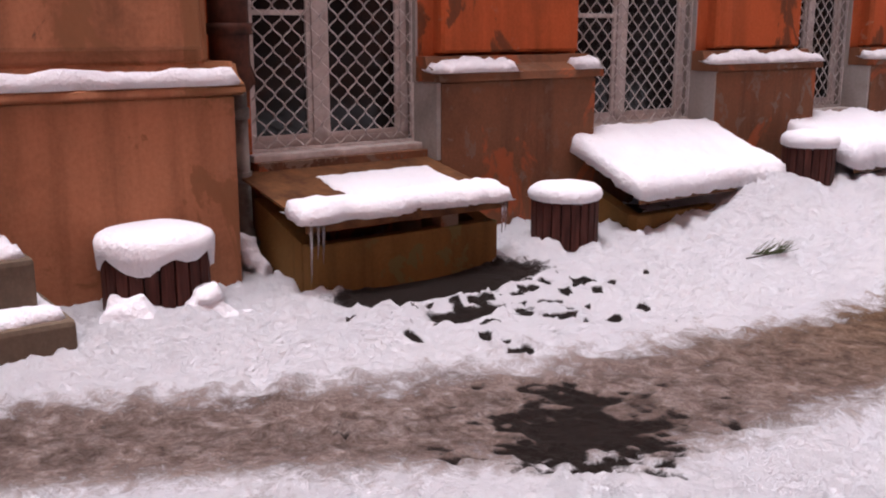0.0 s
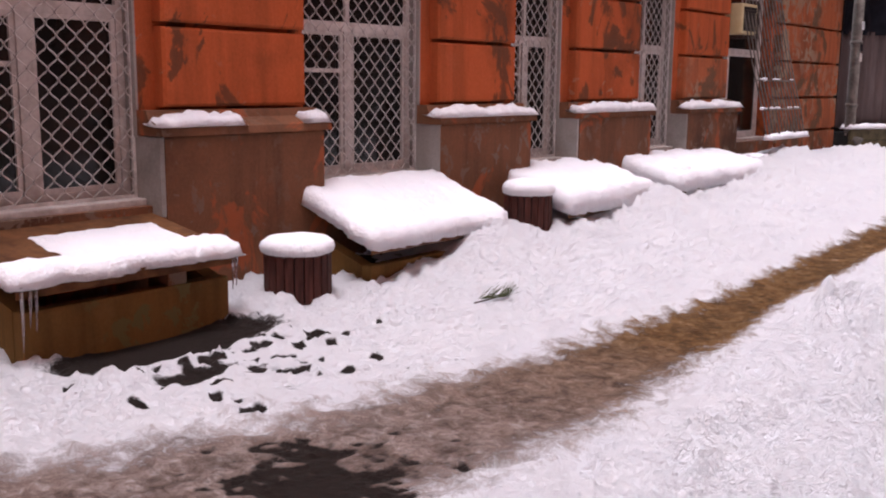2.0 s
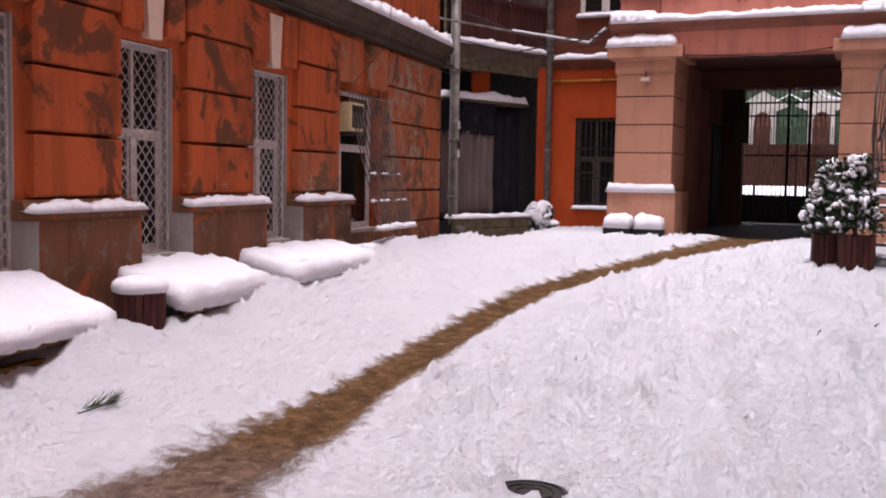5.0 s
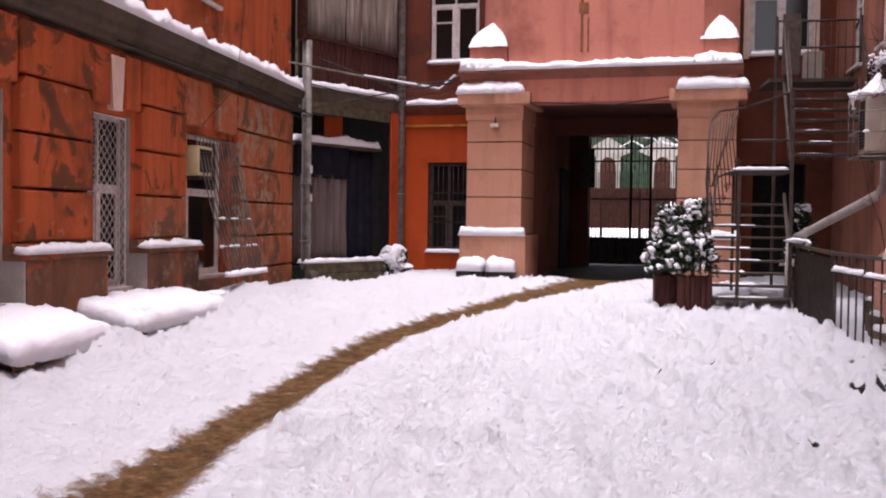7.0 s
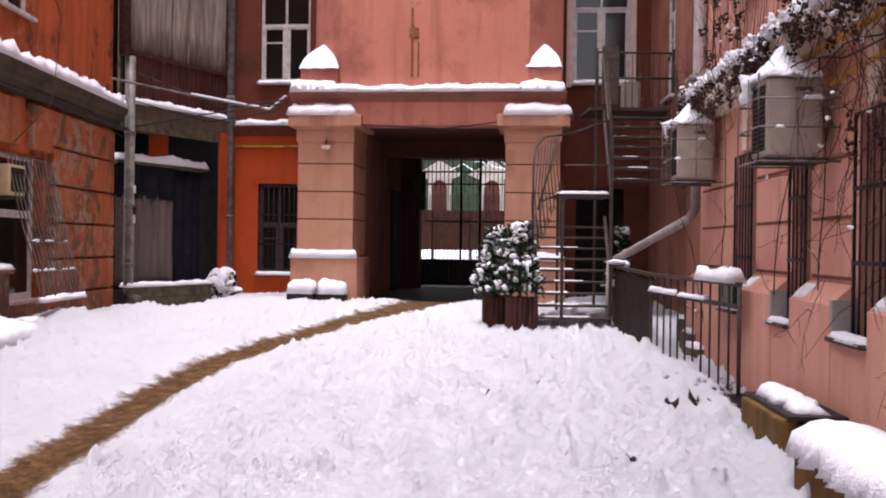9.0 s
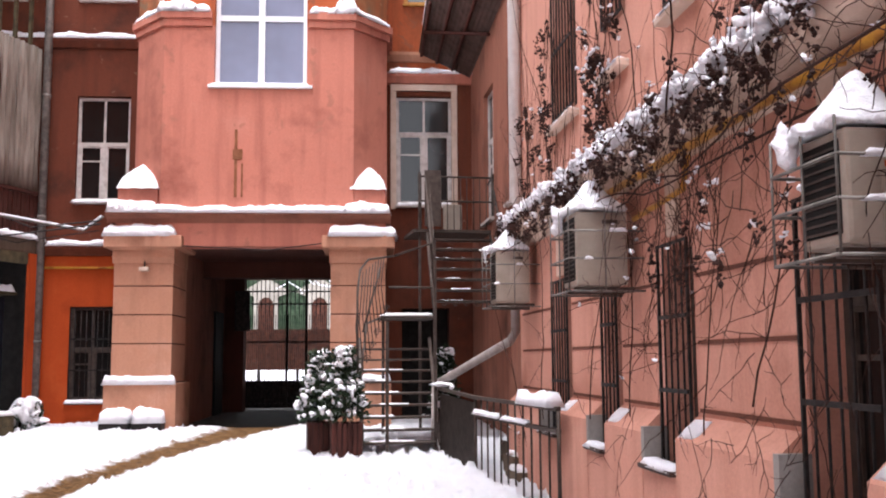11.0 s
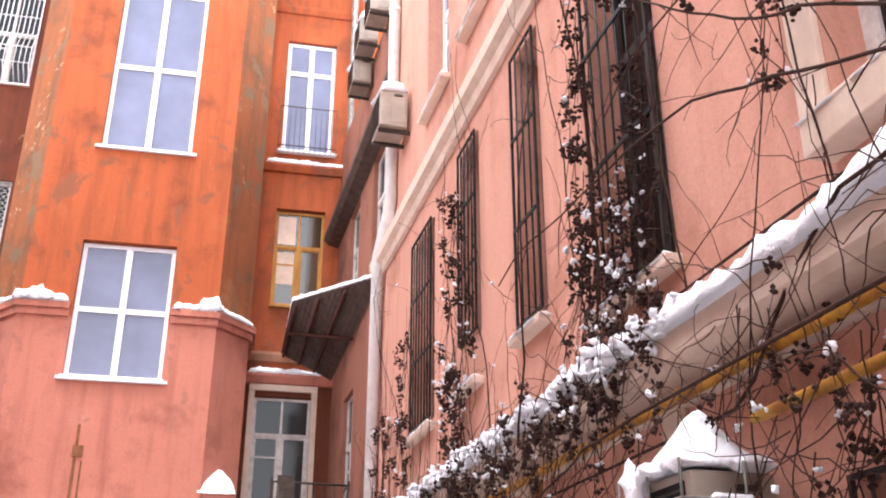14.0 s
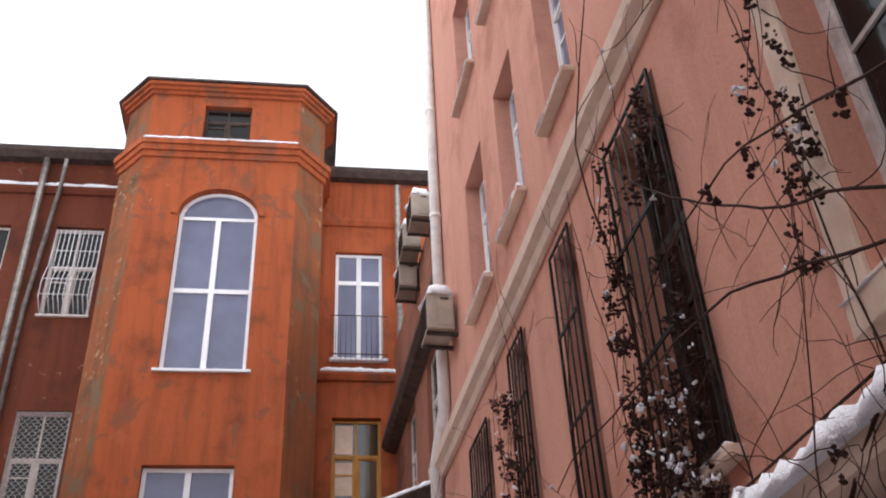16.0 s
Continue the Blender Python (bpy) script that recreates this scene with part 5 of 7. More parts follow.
def ac_unit(m, w, d, h, label, mat, fan="front", cage=None, cat="air conditioner"):
    """Casing with louvred side, service panel, lifting grip and, if given, a steel cage."""
    t = thing("air_conditioner", m, label, cat, group="air conditioners")
    part("casing", boxes((0, w, -d, 0, 0, h), bevel=0.02), mat, t)
    n = int(h / 0.035)
    lou = part("louvre_panel", boxes((0.04, w - 0.04, -d - 0.004, -d + 0.002, 0.04, h - 0.04)), M_BLACK, t)
    for i in range(n - 2):
        z = 0.05 + i * 0.035
        if z < h - 0.06:
            part("louvre", boxes((0.04, w - 0.04, -d - 0.010, -d - 0.002, z, z + 0.009)), M_STEEL, lou)
    part("service_panel", boxes((w - 0.002, w + 0.006, -d * 0.62, -d * 0.08, 0.05, h * 0.8), bevel=0.004), mat, t)
    part("grip", boxes((w + 0.004, w + 0.014, -d * 0.5, -d * 0.2, h * 0.83, h * 0.88)), M_STEEL, t)
    for x in (0.06, w - 0.1):
        part("bracket", boxes((x, x + 0.04, -d, 0.06, -0.05, -0.01)), M_STEEL, t)
    return t


def cage_round(m, w, d, h, seed, label):
    t = thing("steel_cage", m, label, "cage", group="cages round the air conditioners")
    o = 0.08
    for z in (-0.05, h * 0.35, h * 0.72):
        part("hoop", tubes([[(-o, 0.1, z), (-o, -d - o, z), (w + o, -d - o, z), (w + o, 0.1, z)]], 0.008, 6), M_PIPE, t)
    for x in (-o, w * 0.5, w + o):
        part("upright", tubes([[(x, -d - o, -0.05), (x, -d - o, h + 0.02)]], 0.006, 5), M_PIPE, t)
    for y in (-d * 0.5, -d - o):
        part("upright", tubes([[(w + o, y, -0.05), (w + o, y, h + 0.02)]], 0.006, 5), M_PIPE, t)
    rr = random.Random(seed)
    px, py = w * 0.5, -d * 0.55
    bm = snow_pad(-0.02, w + 0.02, -d - 0.04, 0.02, 0.05, seed, 0.025, 0.09, 1.2, slope=lambda x, y: h + 0.02 + 0.20 * math.exp(-((x - px) / 0.10) ** 2 - ((y - py) / 0.13) ** 2))
    drape = [(-0.02 + 0.04 * rr.random(), -d - 0.06 + 0.03 * rr.random(), h + 0.05 - 0.045 * k, 0.042 - 0.004 * k + 0.012 * rr.random()) for k in range(4)]
    drape += [(rr.uniform(0, w), -d - 0.05, h + 0.02, 0.022 + 0.02 * rr.random()) for _ in range(5)] + [(w + 0.04, rr.uniform(-d, 0), h + 0.02, 0.018 + 0.02 * rr.random()) for _ in range(4)]
    lumps(drape, seed, 0.9, bm)
    melted(whole("unit_snow", bm, M_SNOW, m, "heap of snow on the air conditioner", "snow", group="snow on units", smooth=True), 0.014, 2)
    for z in (h * 0.35, h * 0.72):
        for _ in range(1):
            a = rr.uniform(-d - o, -0.15)
            bm = up(snow_pad(w + o - 0.02, w + o + 0.02, a, min(0.02, a + rr.uniform(0.06, 0.2)), 0.014, seed + int(a * 90), 0.02, 0.02, 1.6), z + 0.005)
            whole("unit_snow", bm, M_SNOW, m, "snow lying on a cage bar", "snow", group="snow on units", smooth=True)


ac_unit(M_L @ pose(12.1, 0.26, 1.95), 0.48, 0.34, 0.38, "yellowed window air conditioner", M_ACYELLOW)
for s, z, w, d, h, q in ((4.40, 1.95, 0.36, 0.36, 0.44, 1), (0.55, 2.08, 0.42, 0.40, 0.56, 2), (-3.05, 2.16, 0.42, 0.38, 0.58, 3)):
    ac_unit(M_R @ pose(s, -0.1, z), w, d, h, "beige outdoor air conditioner inside a steel cage", M_ACBEIGE)
    cage_round(M_R @ pose(s, -0.1, z), w, d, h, 90 + q, "grey steel bar cage with snow on its bars")
t = thing("unit_sticker", M_R @ pose(4.768, -0.36, 2.15), "faded red and blue sticker on the casing", "sticker")
for z0, z1, a, b, mt in ((0.13, 0.155, 0.05, 0.12, M_NAVY), (0.085, 0.11, 0.05, 0.13, M_VIVID), (0.05, 0.06, 0.05, 0.12, M_STEEL)):
    part("bar", boxes((0.0, 0.003, a, b, z0, z1)), mt, t)
for s, v, z, w in ((-2.45, 0.0, 7.75, 0.5), (-5.9, 0.42, 12.0, 0.6), (-6.95, 0.42, 12.1, 0.6), (-7.5, 0.42, 11.6, 0.6)):
    ac_unit(M_R @ pose(s, v - 0.05, z), w, 0.34, 0.5, "grey outdoor unit on wall brackets", M_ACBEIGE)
    bm = up(snow_pad(0, w, -0.34, 0, 0.2, 95, 0.05, 0.14, 0.4), 0.5)
    whole("unit_snow", bm, M_SNOW, M_R @ pose(s, v - 0.05, z), "cap of snow on an outdoor unit", "snow", group="snow on units", smooth=True)

# ---------------------------------------------------------------- gallery in the corner
gal = thing("gallery", M_K, "dark timber gallery with a snowy slab, boarded rail and plastic sheets", "gallery", kind="structure")
part("slab", boxes((-0.05, 3.1, 0.0, 2.2, 3.5, 3.78), bevel=0.02), M_STONE, gal)
# back wall coloured black for the deep shade under the gallery
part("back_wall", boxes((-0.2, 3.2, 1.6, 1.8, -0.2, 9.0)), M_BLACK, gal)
part("fascia", boxes((-0.05, 3.0, -0.02, 0.05, 3.3, 3.5)), M_PLANK, gal)
for i in range(26):
    x = 0.02 + i * 0.112
    part("rail_board", boxes((x, x + 0.095, 0.02 + 0.006 * (i % 2), 0.045 + 0.006 * (i % 2), 3.86, 4.62 - 0.02 * (i % 3))), M_SLAT, gal)
part("rail_top", boxes((-0.02, 2.95, -0.01, 0.08, 4.6, 4.66)), M_SLAT, gal)
for i in range(7):
    x = 0.05 + i * 0.41
    bm = bmesh.new()
    N = 9
    cols = []
    for k in range(N + 1):
        xx = x + 0.41 * k / N
        yy = 0.12 + 0.04 * math.sin(k * 2.1 + i)
        cols.append([bm.verts.new((xx, yy + 0.02 * math.sin(j * 1.7 + k), 4.68 + j * 0.55)) for j in range(6)])
    for a, b in zip(cols, cols[1:]):
        for j in range(5):
            bm.faces.new((a[j], b[j], b[j + 1], a[j + 1]))
    ob = part("plastic_sheet", bm, M_PLASTIC, gal, "creased milky plastic sheet", True)
    so = ob.modifiers.new("thick", "SOLIDIFY")
    so.thickness = 0.004
    part("post", boxes((x - 0.03, x + 0.03, 0.15, 0.21, 3.78, 8.6)), M_PLANK, gal)
part("upper_roof", boxes((-0.1, 3.0, -0.1, 1.7, 8.6, 8.75)), M_PLANK, gal)


def hanging_cloth(x0, x1, z0, z1, y, mat, label, seed):
    bm = bmesh.new()
    nx, nz = 24, 10
    g = [[bm.verts.new((x0 + (x1 - x0) * i / nx, y + 0.035 * math.sin(i * 0.9 + seed) + 0.02 * noise.noise(Vector((i * 0.4, j * 0.4, seed))), z0 + (z1 - z0) * j / nz)) for j in range(nz + 1)] for i in range(nx + 1)]
    for i in range(nx):
        for j in range(nz):
            bm.faces.new((g[i][j], g[i + 1][j], g[i + 1][j + 1], g[i][j + 1]))
    ob = whole("tarpaulin", bm, mat, M_K, label, "tarpaulin", group="tarpaulins", smooth=True)
    so = ob.modifiers.new("thick", "SOLIDIFY")
    so.thickness = 0.005


hanging_cloth(0.05, 0.72, 0.62, 2.2, 0.22, M_CLOTH, "grey-pink tarpaulin hung under the gallery", 1)
hanging_cloth(0.76, 1.42, 0.62, 2.22, 0.24, M_CLOTH, "grey-pink tarpaulin hung under the gallery", 2)
hanging_cloth(1.45, 2.25, 0.45, 2.7, 0.30, M_NAVY, "dark navy tarpaulin hung under the gallery", 3)
# navy sheet added for the dark void above the grey tarpaulins
hanging_cloth(0.0, 1.46, 2.15, 2.76, 0.20, M_NAVY, "dark navy sheet standing in for the void above the grey tarpaulins", 4)
whole("tarpaulin_rail", boxes((0.0, 2.4, 0.15, 0.5, 2.74, 2.80)), M_PLANK, M_K, "dark timber shelf over the tarpaulins", "shelf")
bm = up(snow_pad(-0.02, 2.3, 0.08, 0.5, 0.12, 101, 0.05, 0.08, 0.8), 2.8)
whole("shelf_snow", bm, M_SNOW, M_K, "snow on the shelf under the gallery", "snow", smooth=True)
bm = up(snow_pad(-0.05, 2.9, -0.08, 0.3, 0.10, 102, 0.05, 0.1, 0.9), 3.77)
whole("slab_snow", bm, M_SNOW, M_K, "snow along the gallery slab", "snow", smooth=True)
t = thing("planter_bed", M_K @ pose(-0.14, -0.02, 0.06), "mossy board-fronted bed with snow on its rim", "planter")
for i in range(3):
    part("board", boxes((0.0, 2.1, -0.25, -0.2, 0.0 + i * 0.19, 0.18 + i * 0.19), bevel=0.006), M_PLANK, t)
part("soil", boxes((0.0, 2.1, -0.2, 0.2, 0.0, 0.5)), M_BLACK, t)
bm = up(snow_pad(-0.16, 1.98, -0.29, -0.02, 0.06, 103, 0.04, 0.05, 1.0), 0.63)
whole("bed_snow", bm, M_SNOW, M_K, "snow on the rim of the bed", "snow", smooth=True)
part("side_wall", boxes((2.45, 2.7, -0.05, 1.7, -0.2, 3.5)), M_VIVID, gal)
# black sheet added over the orange side, which only lies in shade
part("side_lining", boxes((2.42, 2.447, 0.0, 1.58, -0.2, 3.48)), M_BLACK, gal, "black sheet added for the shade under the slab")


def needle_shrub(m, spread, height, n, label, seed, name="conifer_shrub", cat="shrub", snow_n=60, r0=0.0):
    """Conifer of many flat sprays on a short trunk, with clots of snow on the sprays."""
    rnd = random.Random(seed)
    t = thing(name, m, label, cat)
    bm = bmesh.new()
    tube(bm, [(0, 0, 0), (0.01, 0.01, height * 0.5), (0, 0, height * 0.92)], 0.03, 6, 0.008)
    part("trunk", bm, M_VINE, t)
    bm = bmesh.new()
    clots = []
    for i in range(n):
        h = rnd.random() ** 0.8
        rad = spread * (1 - h * 0.75) * (0.55 + 0.5 * rnd.random())
        a = rnd.random() * math.tau
        c = Vector((math.cos(a) * rad, math.sin(a) * rad, height * (0.06 + 0.94 * h)))
        for k in range(9):
            d = Vector((rnd.gauss(0, 1) + math.cos(a), rnd.gauss(0, 1) + math.sin(a), rnd.gauss(0.3, 0.8))).normalized()
            s = d.cross(Vector((rnd.gauss(0, 1), rnd.gauss(0, 1), rnd.gauss(0, 1)))).normalized() * 0.012
            ln = 0.05 + 0.06 * rnd.random()
            p = c + Vector((rnd.gauss(0, 0.02), rnd.gauss(0, 0.02), rnd.gauss(0, 0.02)))
            bm.faces.new([bm.verts.new(q) for q in (p - s, p + d * ln * 0.5 - s * 1.6, p + d * ln, p + d * ln * 0.5 + s * 1.6)])
        if i % max(1, n // snow_n) == 0:
            clots.append((c.x * 1.1, c.y * 1.1, c.z + 0.03, 0.022 + 0.04 * rnd.random()))
    part("crown", bm, M_LEAF, t, "dark green sprays")
    part("clinging_snow", lumps(clots, seed, 0.8), M_SNOW, t, "clots of snow on the sprays", True)["kind"] = "stuff"
    return t


for i, (x, y, s) in enumerate(((2.25, -0.15, 0.26), (2.55, -0.05, 0.24), (2.38, -0.35, 0.2))):
    needle_shrub(M_K @ pose(x, y, 0.22), s, 0.55, 90, "small shrub bowed under snow", 11 + i, "snowy_shrub", snow_n=80)
bm = lumps([(2.3, -0.2, 0.72, 0.2), (2.5, -0.1, 0.74, 0.17), (2.15, -0.3, 0.62, 0.13), (2.4, -0.4, 0.5, 0.14), (2.7, -0.3, 0.3, 0.2), (2.85, -0.2, 0.25, 0.18)], 5, 0.7)
melted(whole("shrub_snow", bm, M_SNOW, M_K, "heaps of snow on the shrubs", "snow", smooth=True), 0.025)

# ---------------------------------------------------------------- gate house details


def snow_on(m, x0, x1, y0, y1, z, h, seed, label, edge=0.08, lump=0.4):
    return whole("ledge_snow", up(snow_pad(x0, x1, y0, y1, h, seed, 0.04, edge, lump), z), M_SNOW, m, label, "snow", group="snow on ledges", smooth=True)


snow_on(M_G, -1.17, 0.05, -0.20, 0.5, 3.66, 0.2, 111, "thick snow on the pier cap", 0.14)
snow_on(M_G, 2.64, 3.83, -0.20, 0.5, 3.66, 0.18, 112, "thick snow on the pier cap", 0.12)
snow_on(M_G, -1.14, 3.72, -0.18, 0.03, 4.07, 0.11, 113, "snow along the ledge over the passage", 0.06, 0.7)
snow_on(M_G, -1.14, -0.30, -0.17, 0.4, 4.08, 0.2, 114, "snow piled on the ledge's corner", 0.1)
snow_on(M_G, 2.9, 3.7, -0.17, 0.02, 4.08, 0.17, 115, "snow piled on the ledge's corner", 0.1)
for a, b in PIL:
    snow_on(M_G, a - 0.12, b + 0.1, -0.10, 0.03, 1.15, 0.14, 116, "snow on the pier's base", 0.05)
for a, b in ((-0.98, -0.30), (3.03, 3.63)):
    bm = bmesh.new()
    N = 10
    g = []
    for i in range(N + 1):
        for j in range(N + 1):
            u, w = i / N, j / N
            e = min(u, 1 - u, w, 1 - w) * 2
            z = 0.5 * (e ** 0.62) + 0.02 * noise.noise(Vector((i * 0.6, j * 0.6, a)))
            g.append(bm.verts.new((a - 0.02 + (b - a + 0.04) * u, -0.02 + 0.78 * w, 4.5 + z)))
    for i in range(N):
        for j in range(N):
            bm.faces.new((g[i * (N + 1) + j], g[(i + 1) * (N + 1) + j], g[(i + 1) * (N + 1) + j + 1], g[i * (N + 1) + j + 1]))
    whole("post_snow", bm, M_SNOW, M_G, "pointed cap of snow on the corner post", "snow", group="snow on posts", smooth=True)
for x0, x1 in ((-0.38, 0.56), (2.29, 3.2)):
    snow_on(M_G, x0, x1, -0.13, 0.12, 7.65, 0.14, 121, "snow heaped on the bay's band", 0.12, 0.9)
for sgn, px, py in ((1, 3.07, 0.0), (-1, -0.25, 0.0)):
    ang = math.degrees(math.atan2(0.72, 0.59 * sgn))
    bm = snow_pad(0.0, 0.93, -0.13 if sgn > 0 else -0.02, 0.02 if sgn > 0 else 0.13, 0.10, 123, 0.04, 0.06, 0.8)
    up(bm, 7.65)
    whole("ledge_snow", bm, M_SNOW, M_G @ pose(px, py, 0, 0, 0, ang), "snow on the bay's slanting band", "snow", group="snow on ledges", smooth=True)
for x0, x1, h in ((-0.36, 0.16, 0.30), (2.72, 3.14, 0.30), (-0.1, 0.34, 0.2)):
    snow_on(M_G, x0, x1, -0.13, 0.03, 7.67, h, 124, "peaked heap of snow at the bay's corner", 0.24, 0.5)
snow_on(M_G, -0.3, 3.1, -0.17, 0.0, 16.44, 0.07, 125, "line of snow under the attic", 0.05)
for z, u0, u1, o in ((3.68, -2.65, -1.15, 0.16), (7.66, -6.0, -0.95, 0.14), (16.26, -6.0, -0.95, 0.13), (11.61, 3.7, 5.5, 0.13), (7.04, 3.7, 5.45, 0.17)):
    snow_on(M_G, u0, u1, V - o, V, z, 0.10, 126, "snow on a ledge of the back wall", 0.06, 0.6)
for u0, u1, z in ((-2.24, -1.36, 0.78), (-2.24, -1.2, 4.5), (-2.24, -1.15, 8.42), (3.85, 4.92, 4.47)):
    snow_on(M_G, u0, u1, V - 0.1, V + 0.1, z, 0.06, 127, "snow on a window sill", 0.05)
snow_on(M_G, 0.55, 2.3, -0.06, 0.13, 6.34, 0.05, 128, "snow on the bay window's sill", 0.05)
for a, b in ((-1.08, -0.60), (-0.55, -0.06)):
    t = thing("stone_trough", M_G @ pose(0, 0, 0.0), "low dark trough under a hump of snow", "trough", group="troughs by the pier")
    part("trough_body", boxes((a, b, -0.38, -0.08, 0.2, 0.54), bevel=0.015), M_IRON, t)
    snow_on(M_G, a - 0.02, b + 0.03, -0.41, -0.06, 0.53, 0.24, 129 + int(a * 10), "hump of snow on a trough", 0.15)
t = thing("wall_lamp", M_G @ pose(-0.48, 0.0, 3.06), "small dusty wall lamp on the pier", "lamp")
part("lamp_body", boxes((-0.08, 0.08, -0.12, 0.0, 0.0, 0.07), bevel=0.02), M_CREAM, t)
part("lamp_arm", tubes([[(0, -0.05, 0.05), (0, -0.02, 0.2)], [(-0.35, -0.015, 0.2), (0.35, -0.015, 0.2)]], 0.012, 6), M_STEEL, t)
# rust-stain streak on the bay wall laid on as thin strips
whole("rust_strap", boxes((1.0, 1.05, -0.012, 0.0, 4.35, 5.55), (1.12, 1.15, -0.014, 0.0, 4.35, 4.95), (0.97, 1.14, -0.016, -0.001, 5.02, 5.2)), M_RUSTSTREAK, M_G, "thin strips standing in for a rust-stain streak on the bay wall", "strap")
for u0, u1 in ((3.74, 3.85), (4.92, 5.03)):
    part("window_surround", boxes((u0, u1, V - 0.04, V + 0.02, 4.4, 6.72)), M_CREAM, gate)
part("window_surround", boxes((3.74, 5.03, V - 0.06, V + 0.02, 6.72, 6.84)), M_CREAM, gate)
# balcony rail before the white door
t = thing("balcony_rail", M_G @ pose(3.92, V, 11.72), "thin iron rail before the white balcony door", "balcony rail")
for z in (0.25, 1.2):
    part("rail", tubes([[(0, 0, z), (0, -0.22, z), (1.22, -0.22, z), (1.22, 0, z)]], 0.012, 6), M_STEEL, t)
for i in range(12):
    part("baluster", tubes([[(0.11 * i, -0.22, 0.1), (0.11 * i, -0.22, 1.2)]], 0.006, 5), M_STEEL, t)
# bulging basket grille on the high left window
t = thing("basket_grille", M_G @ pose(-2.2, V - 0.02, 12.9), "pale basket grille bulging before a high window", "window grille")
for i in range(11):
    x = 0.1 * i
    part("bar", tubes([[(x, 0, 2.2), (x, -0.05, 1.2), (x, -0.28, 0.7), (x, -0.30, 0.25), (x, 0, 0.02)]], 0.008, 5), M_PVC, t)
for z, y in ((2.1, 0), (1.6, -0.03), (1.1, -0.09), (0.7, -0.28), (0.3, -0.3)):
    part("cross_bar", tubes([[(0, y, z), (1.0, y, z)]], 0.008, 5), M_PVC, t)
# chimney stack
t = thing("chimney_stack", M_G @ pose(-3.9, V + 0.9, 17.3), "low brick chimney stack with pots", "chimney")
part("stack", boxes((0, 1.5, 0, 0.5, 0, 0.62), bevel=0.01), M_BACK, t)
for i in range(6):
    part("pot", tubes([[(0.13 + i * 0.25, 0.2, 0.62), (0.13 + i * 0.25, 0.2, 0.85)]], 0.08, 8), M_BACK, t)
part("cap", boxes((-0.06, 1.56, -0.06, 0.56, 0.84, 0.92)), M_BACK, t)
drain_pipe(M_G, [(-2.25, V - 0.3, 16.9), (-2.3, V - 0.14, 16.3), (-2.5, V - 0.1, 13.0), (-2.5, V - 0.1, 9.0)], 0.05, M_PIPE, "thin drain pipe beside the bay", [])
drain_pipe(M_G, [(5.42, V - 0.2, 16.6), (5.42, V - 0.2, 8.0)], 0.07, M_PIPE, "grey drain pipe in the far corner", [(5.42, V - 0.2, 12)])
drain_pipe(M_R, [(-2.68, -0.08, 17.0), (-2.7, -0.08, 7.1), (-3.35, -0.1, 6.6), (-3.5, -0.08, 3.4)], 0.075, M_PIPEWHITE, "white drain pipe on the salmon wall's corner", [(-2.7, -0.08, z) for z in (8, 10, 12)])

# canopy hung along the annexe
CANOPY = [Vector(p) for p in ((-8.87, -0.6, 7.98), (-5.6, 0.40, 7.32), (-10.12, 0.36, 6.93), (-10.38, -0.6, 7.47))]


def canopy_at(u, w):
    return CANOPY[0].lerp(CANOPY[1], u).lerp(CANOPY[3].lerp(CANOPY[2], u), w)


def canopy_sheet(low, high, w1, wavy, seed=0.0):
    """A sheet between two offsets over the canopy's slope, ribbed or lumpy."""
    bm = bmesh.new()
    N, K = 30, 6
    top, bot = [], []
    for i in range(N + 1):
        for k in range(K + 1):
            p = canopy_at(i / N, w1 * k / K)
            rim = 1.0 if 0 < i < N and 0 < k < K else 0.45
            dz = high * rim * (1 + wavy * noise.noise(Vector((i * 0.5, k * 0.7, seed)))) + (0.012 * (i % 2) if wavy == 0 else 0.0)
            top.append(bm.verts.new(p + Vector((0, 0, dz))))
            bot.append(bm.verts.new(p + Vector((0, 0, low + (0.012 * (i % 2) if wavy == 0 else 0.0)))))
    at = lambda i, k: i * (K + 1) + k
    for i in range(N):
        for k in range(K):
            bm.faces.new((top[at(i, k)], top[at(i + 1, k)], top[at(i + 1, k + 1)], top[at(i, k + 1)]))
            bm.faces.new((bot[at(i, k)], bot[at(i, k + 1)], bot[at(i + 1, k + 1)], bot[at(i + 1, k)]))
    for k in range(K):
        for i in (0, N):
            bm.faces.new((top[at(i, k)], top[at(i, k + 1)], bot[at(i, k + 1)], bot[at(i, k)]))
    for i in range(N):
        for k in (0, K):
            bm.faces.new((top[at(i, k)], top[at(i + 1, k)], bot[at(i + 1, k)], bot[at(i, k)]))
    bmesh.ops.recalc_face_normals(bm, faces=bm.faces[:])
    return bm


can = thing("canopy", M_R, "dark sagging sheet canopy with snow on top", "canopy")
part("sheet", canopy_sheet(-0.02, 0.01, 1.0, 0.0), M_ROOF, can)
for u in (0.05, 0.35, 0.65):
    part("rafter", tubes([[canopy_at(u, 0.02) - Vector((0, 0, 0.06)), canopy_at(u, 0.98) - Vector((0, 0, 0.06))]], 0.03, 6), M_SLAT, can)
part("beam", tubes([[canopy_at(0.02, 0.5) - Vector((0, 0, 0.1)), canopy_at(0.98, 0.5) - Vector((0, 0, 0.1))]], 0.035, 6), M_SLAT, can)
whole("canopy_snow", canopy_sheet(0.02, 0.16, 0.5, 0.5, 3.0), M_SNOW, M_R, "snow sheet on the canopy", "snow", smooth=True)

# iron gate in the passage and the street beyond
t = thing("iron_gate", M_G @ pose(0.0, 6.6, 0.42), "tall dark iron bar gate closing the passage", "gate")
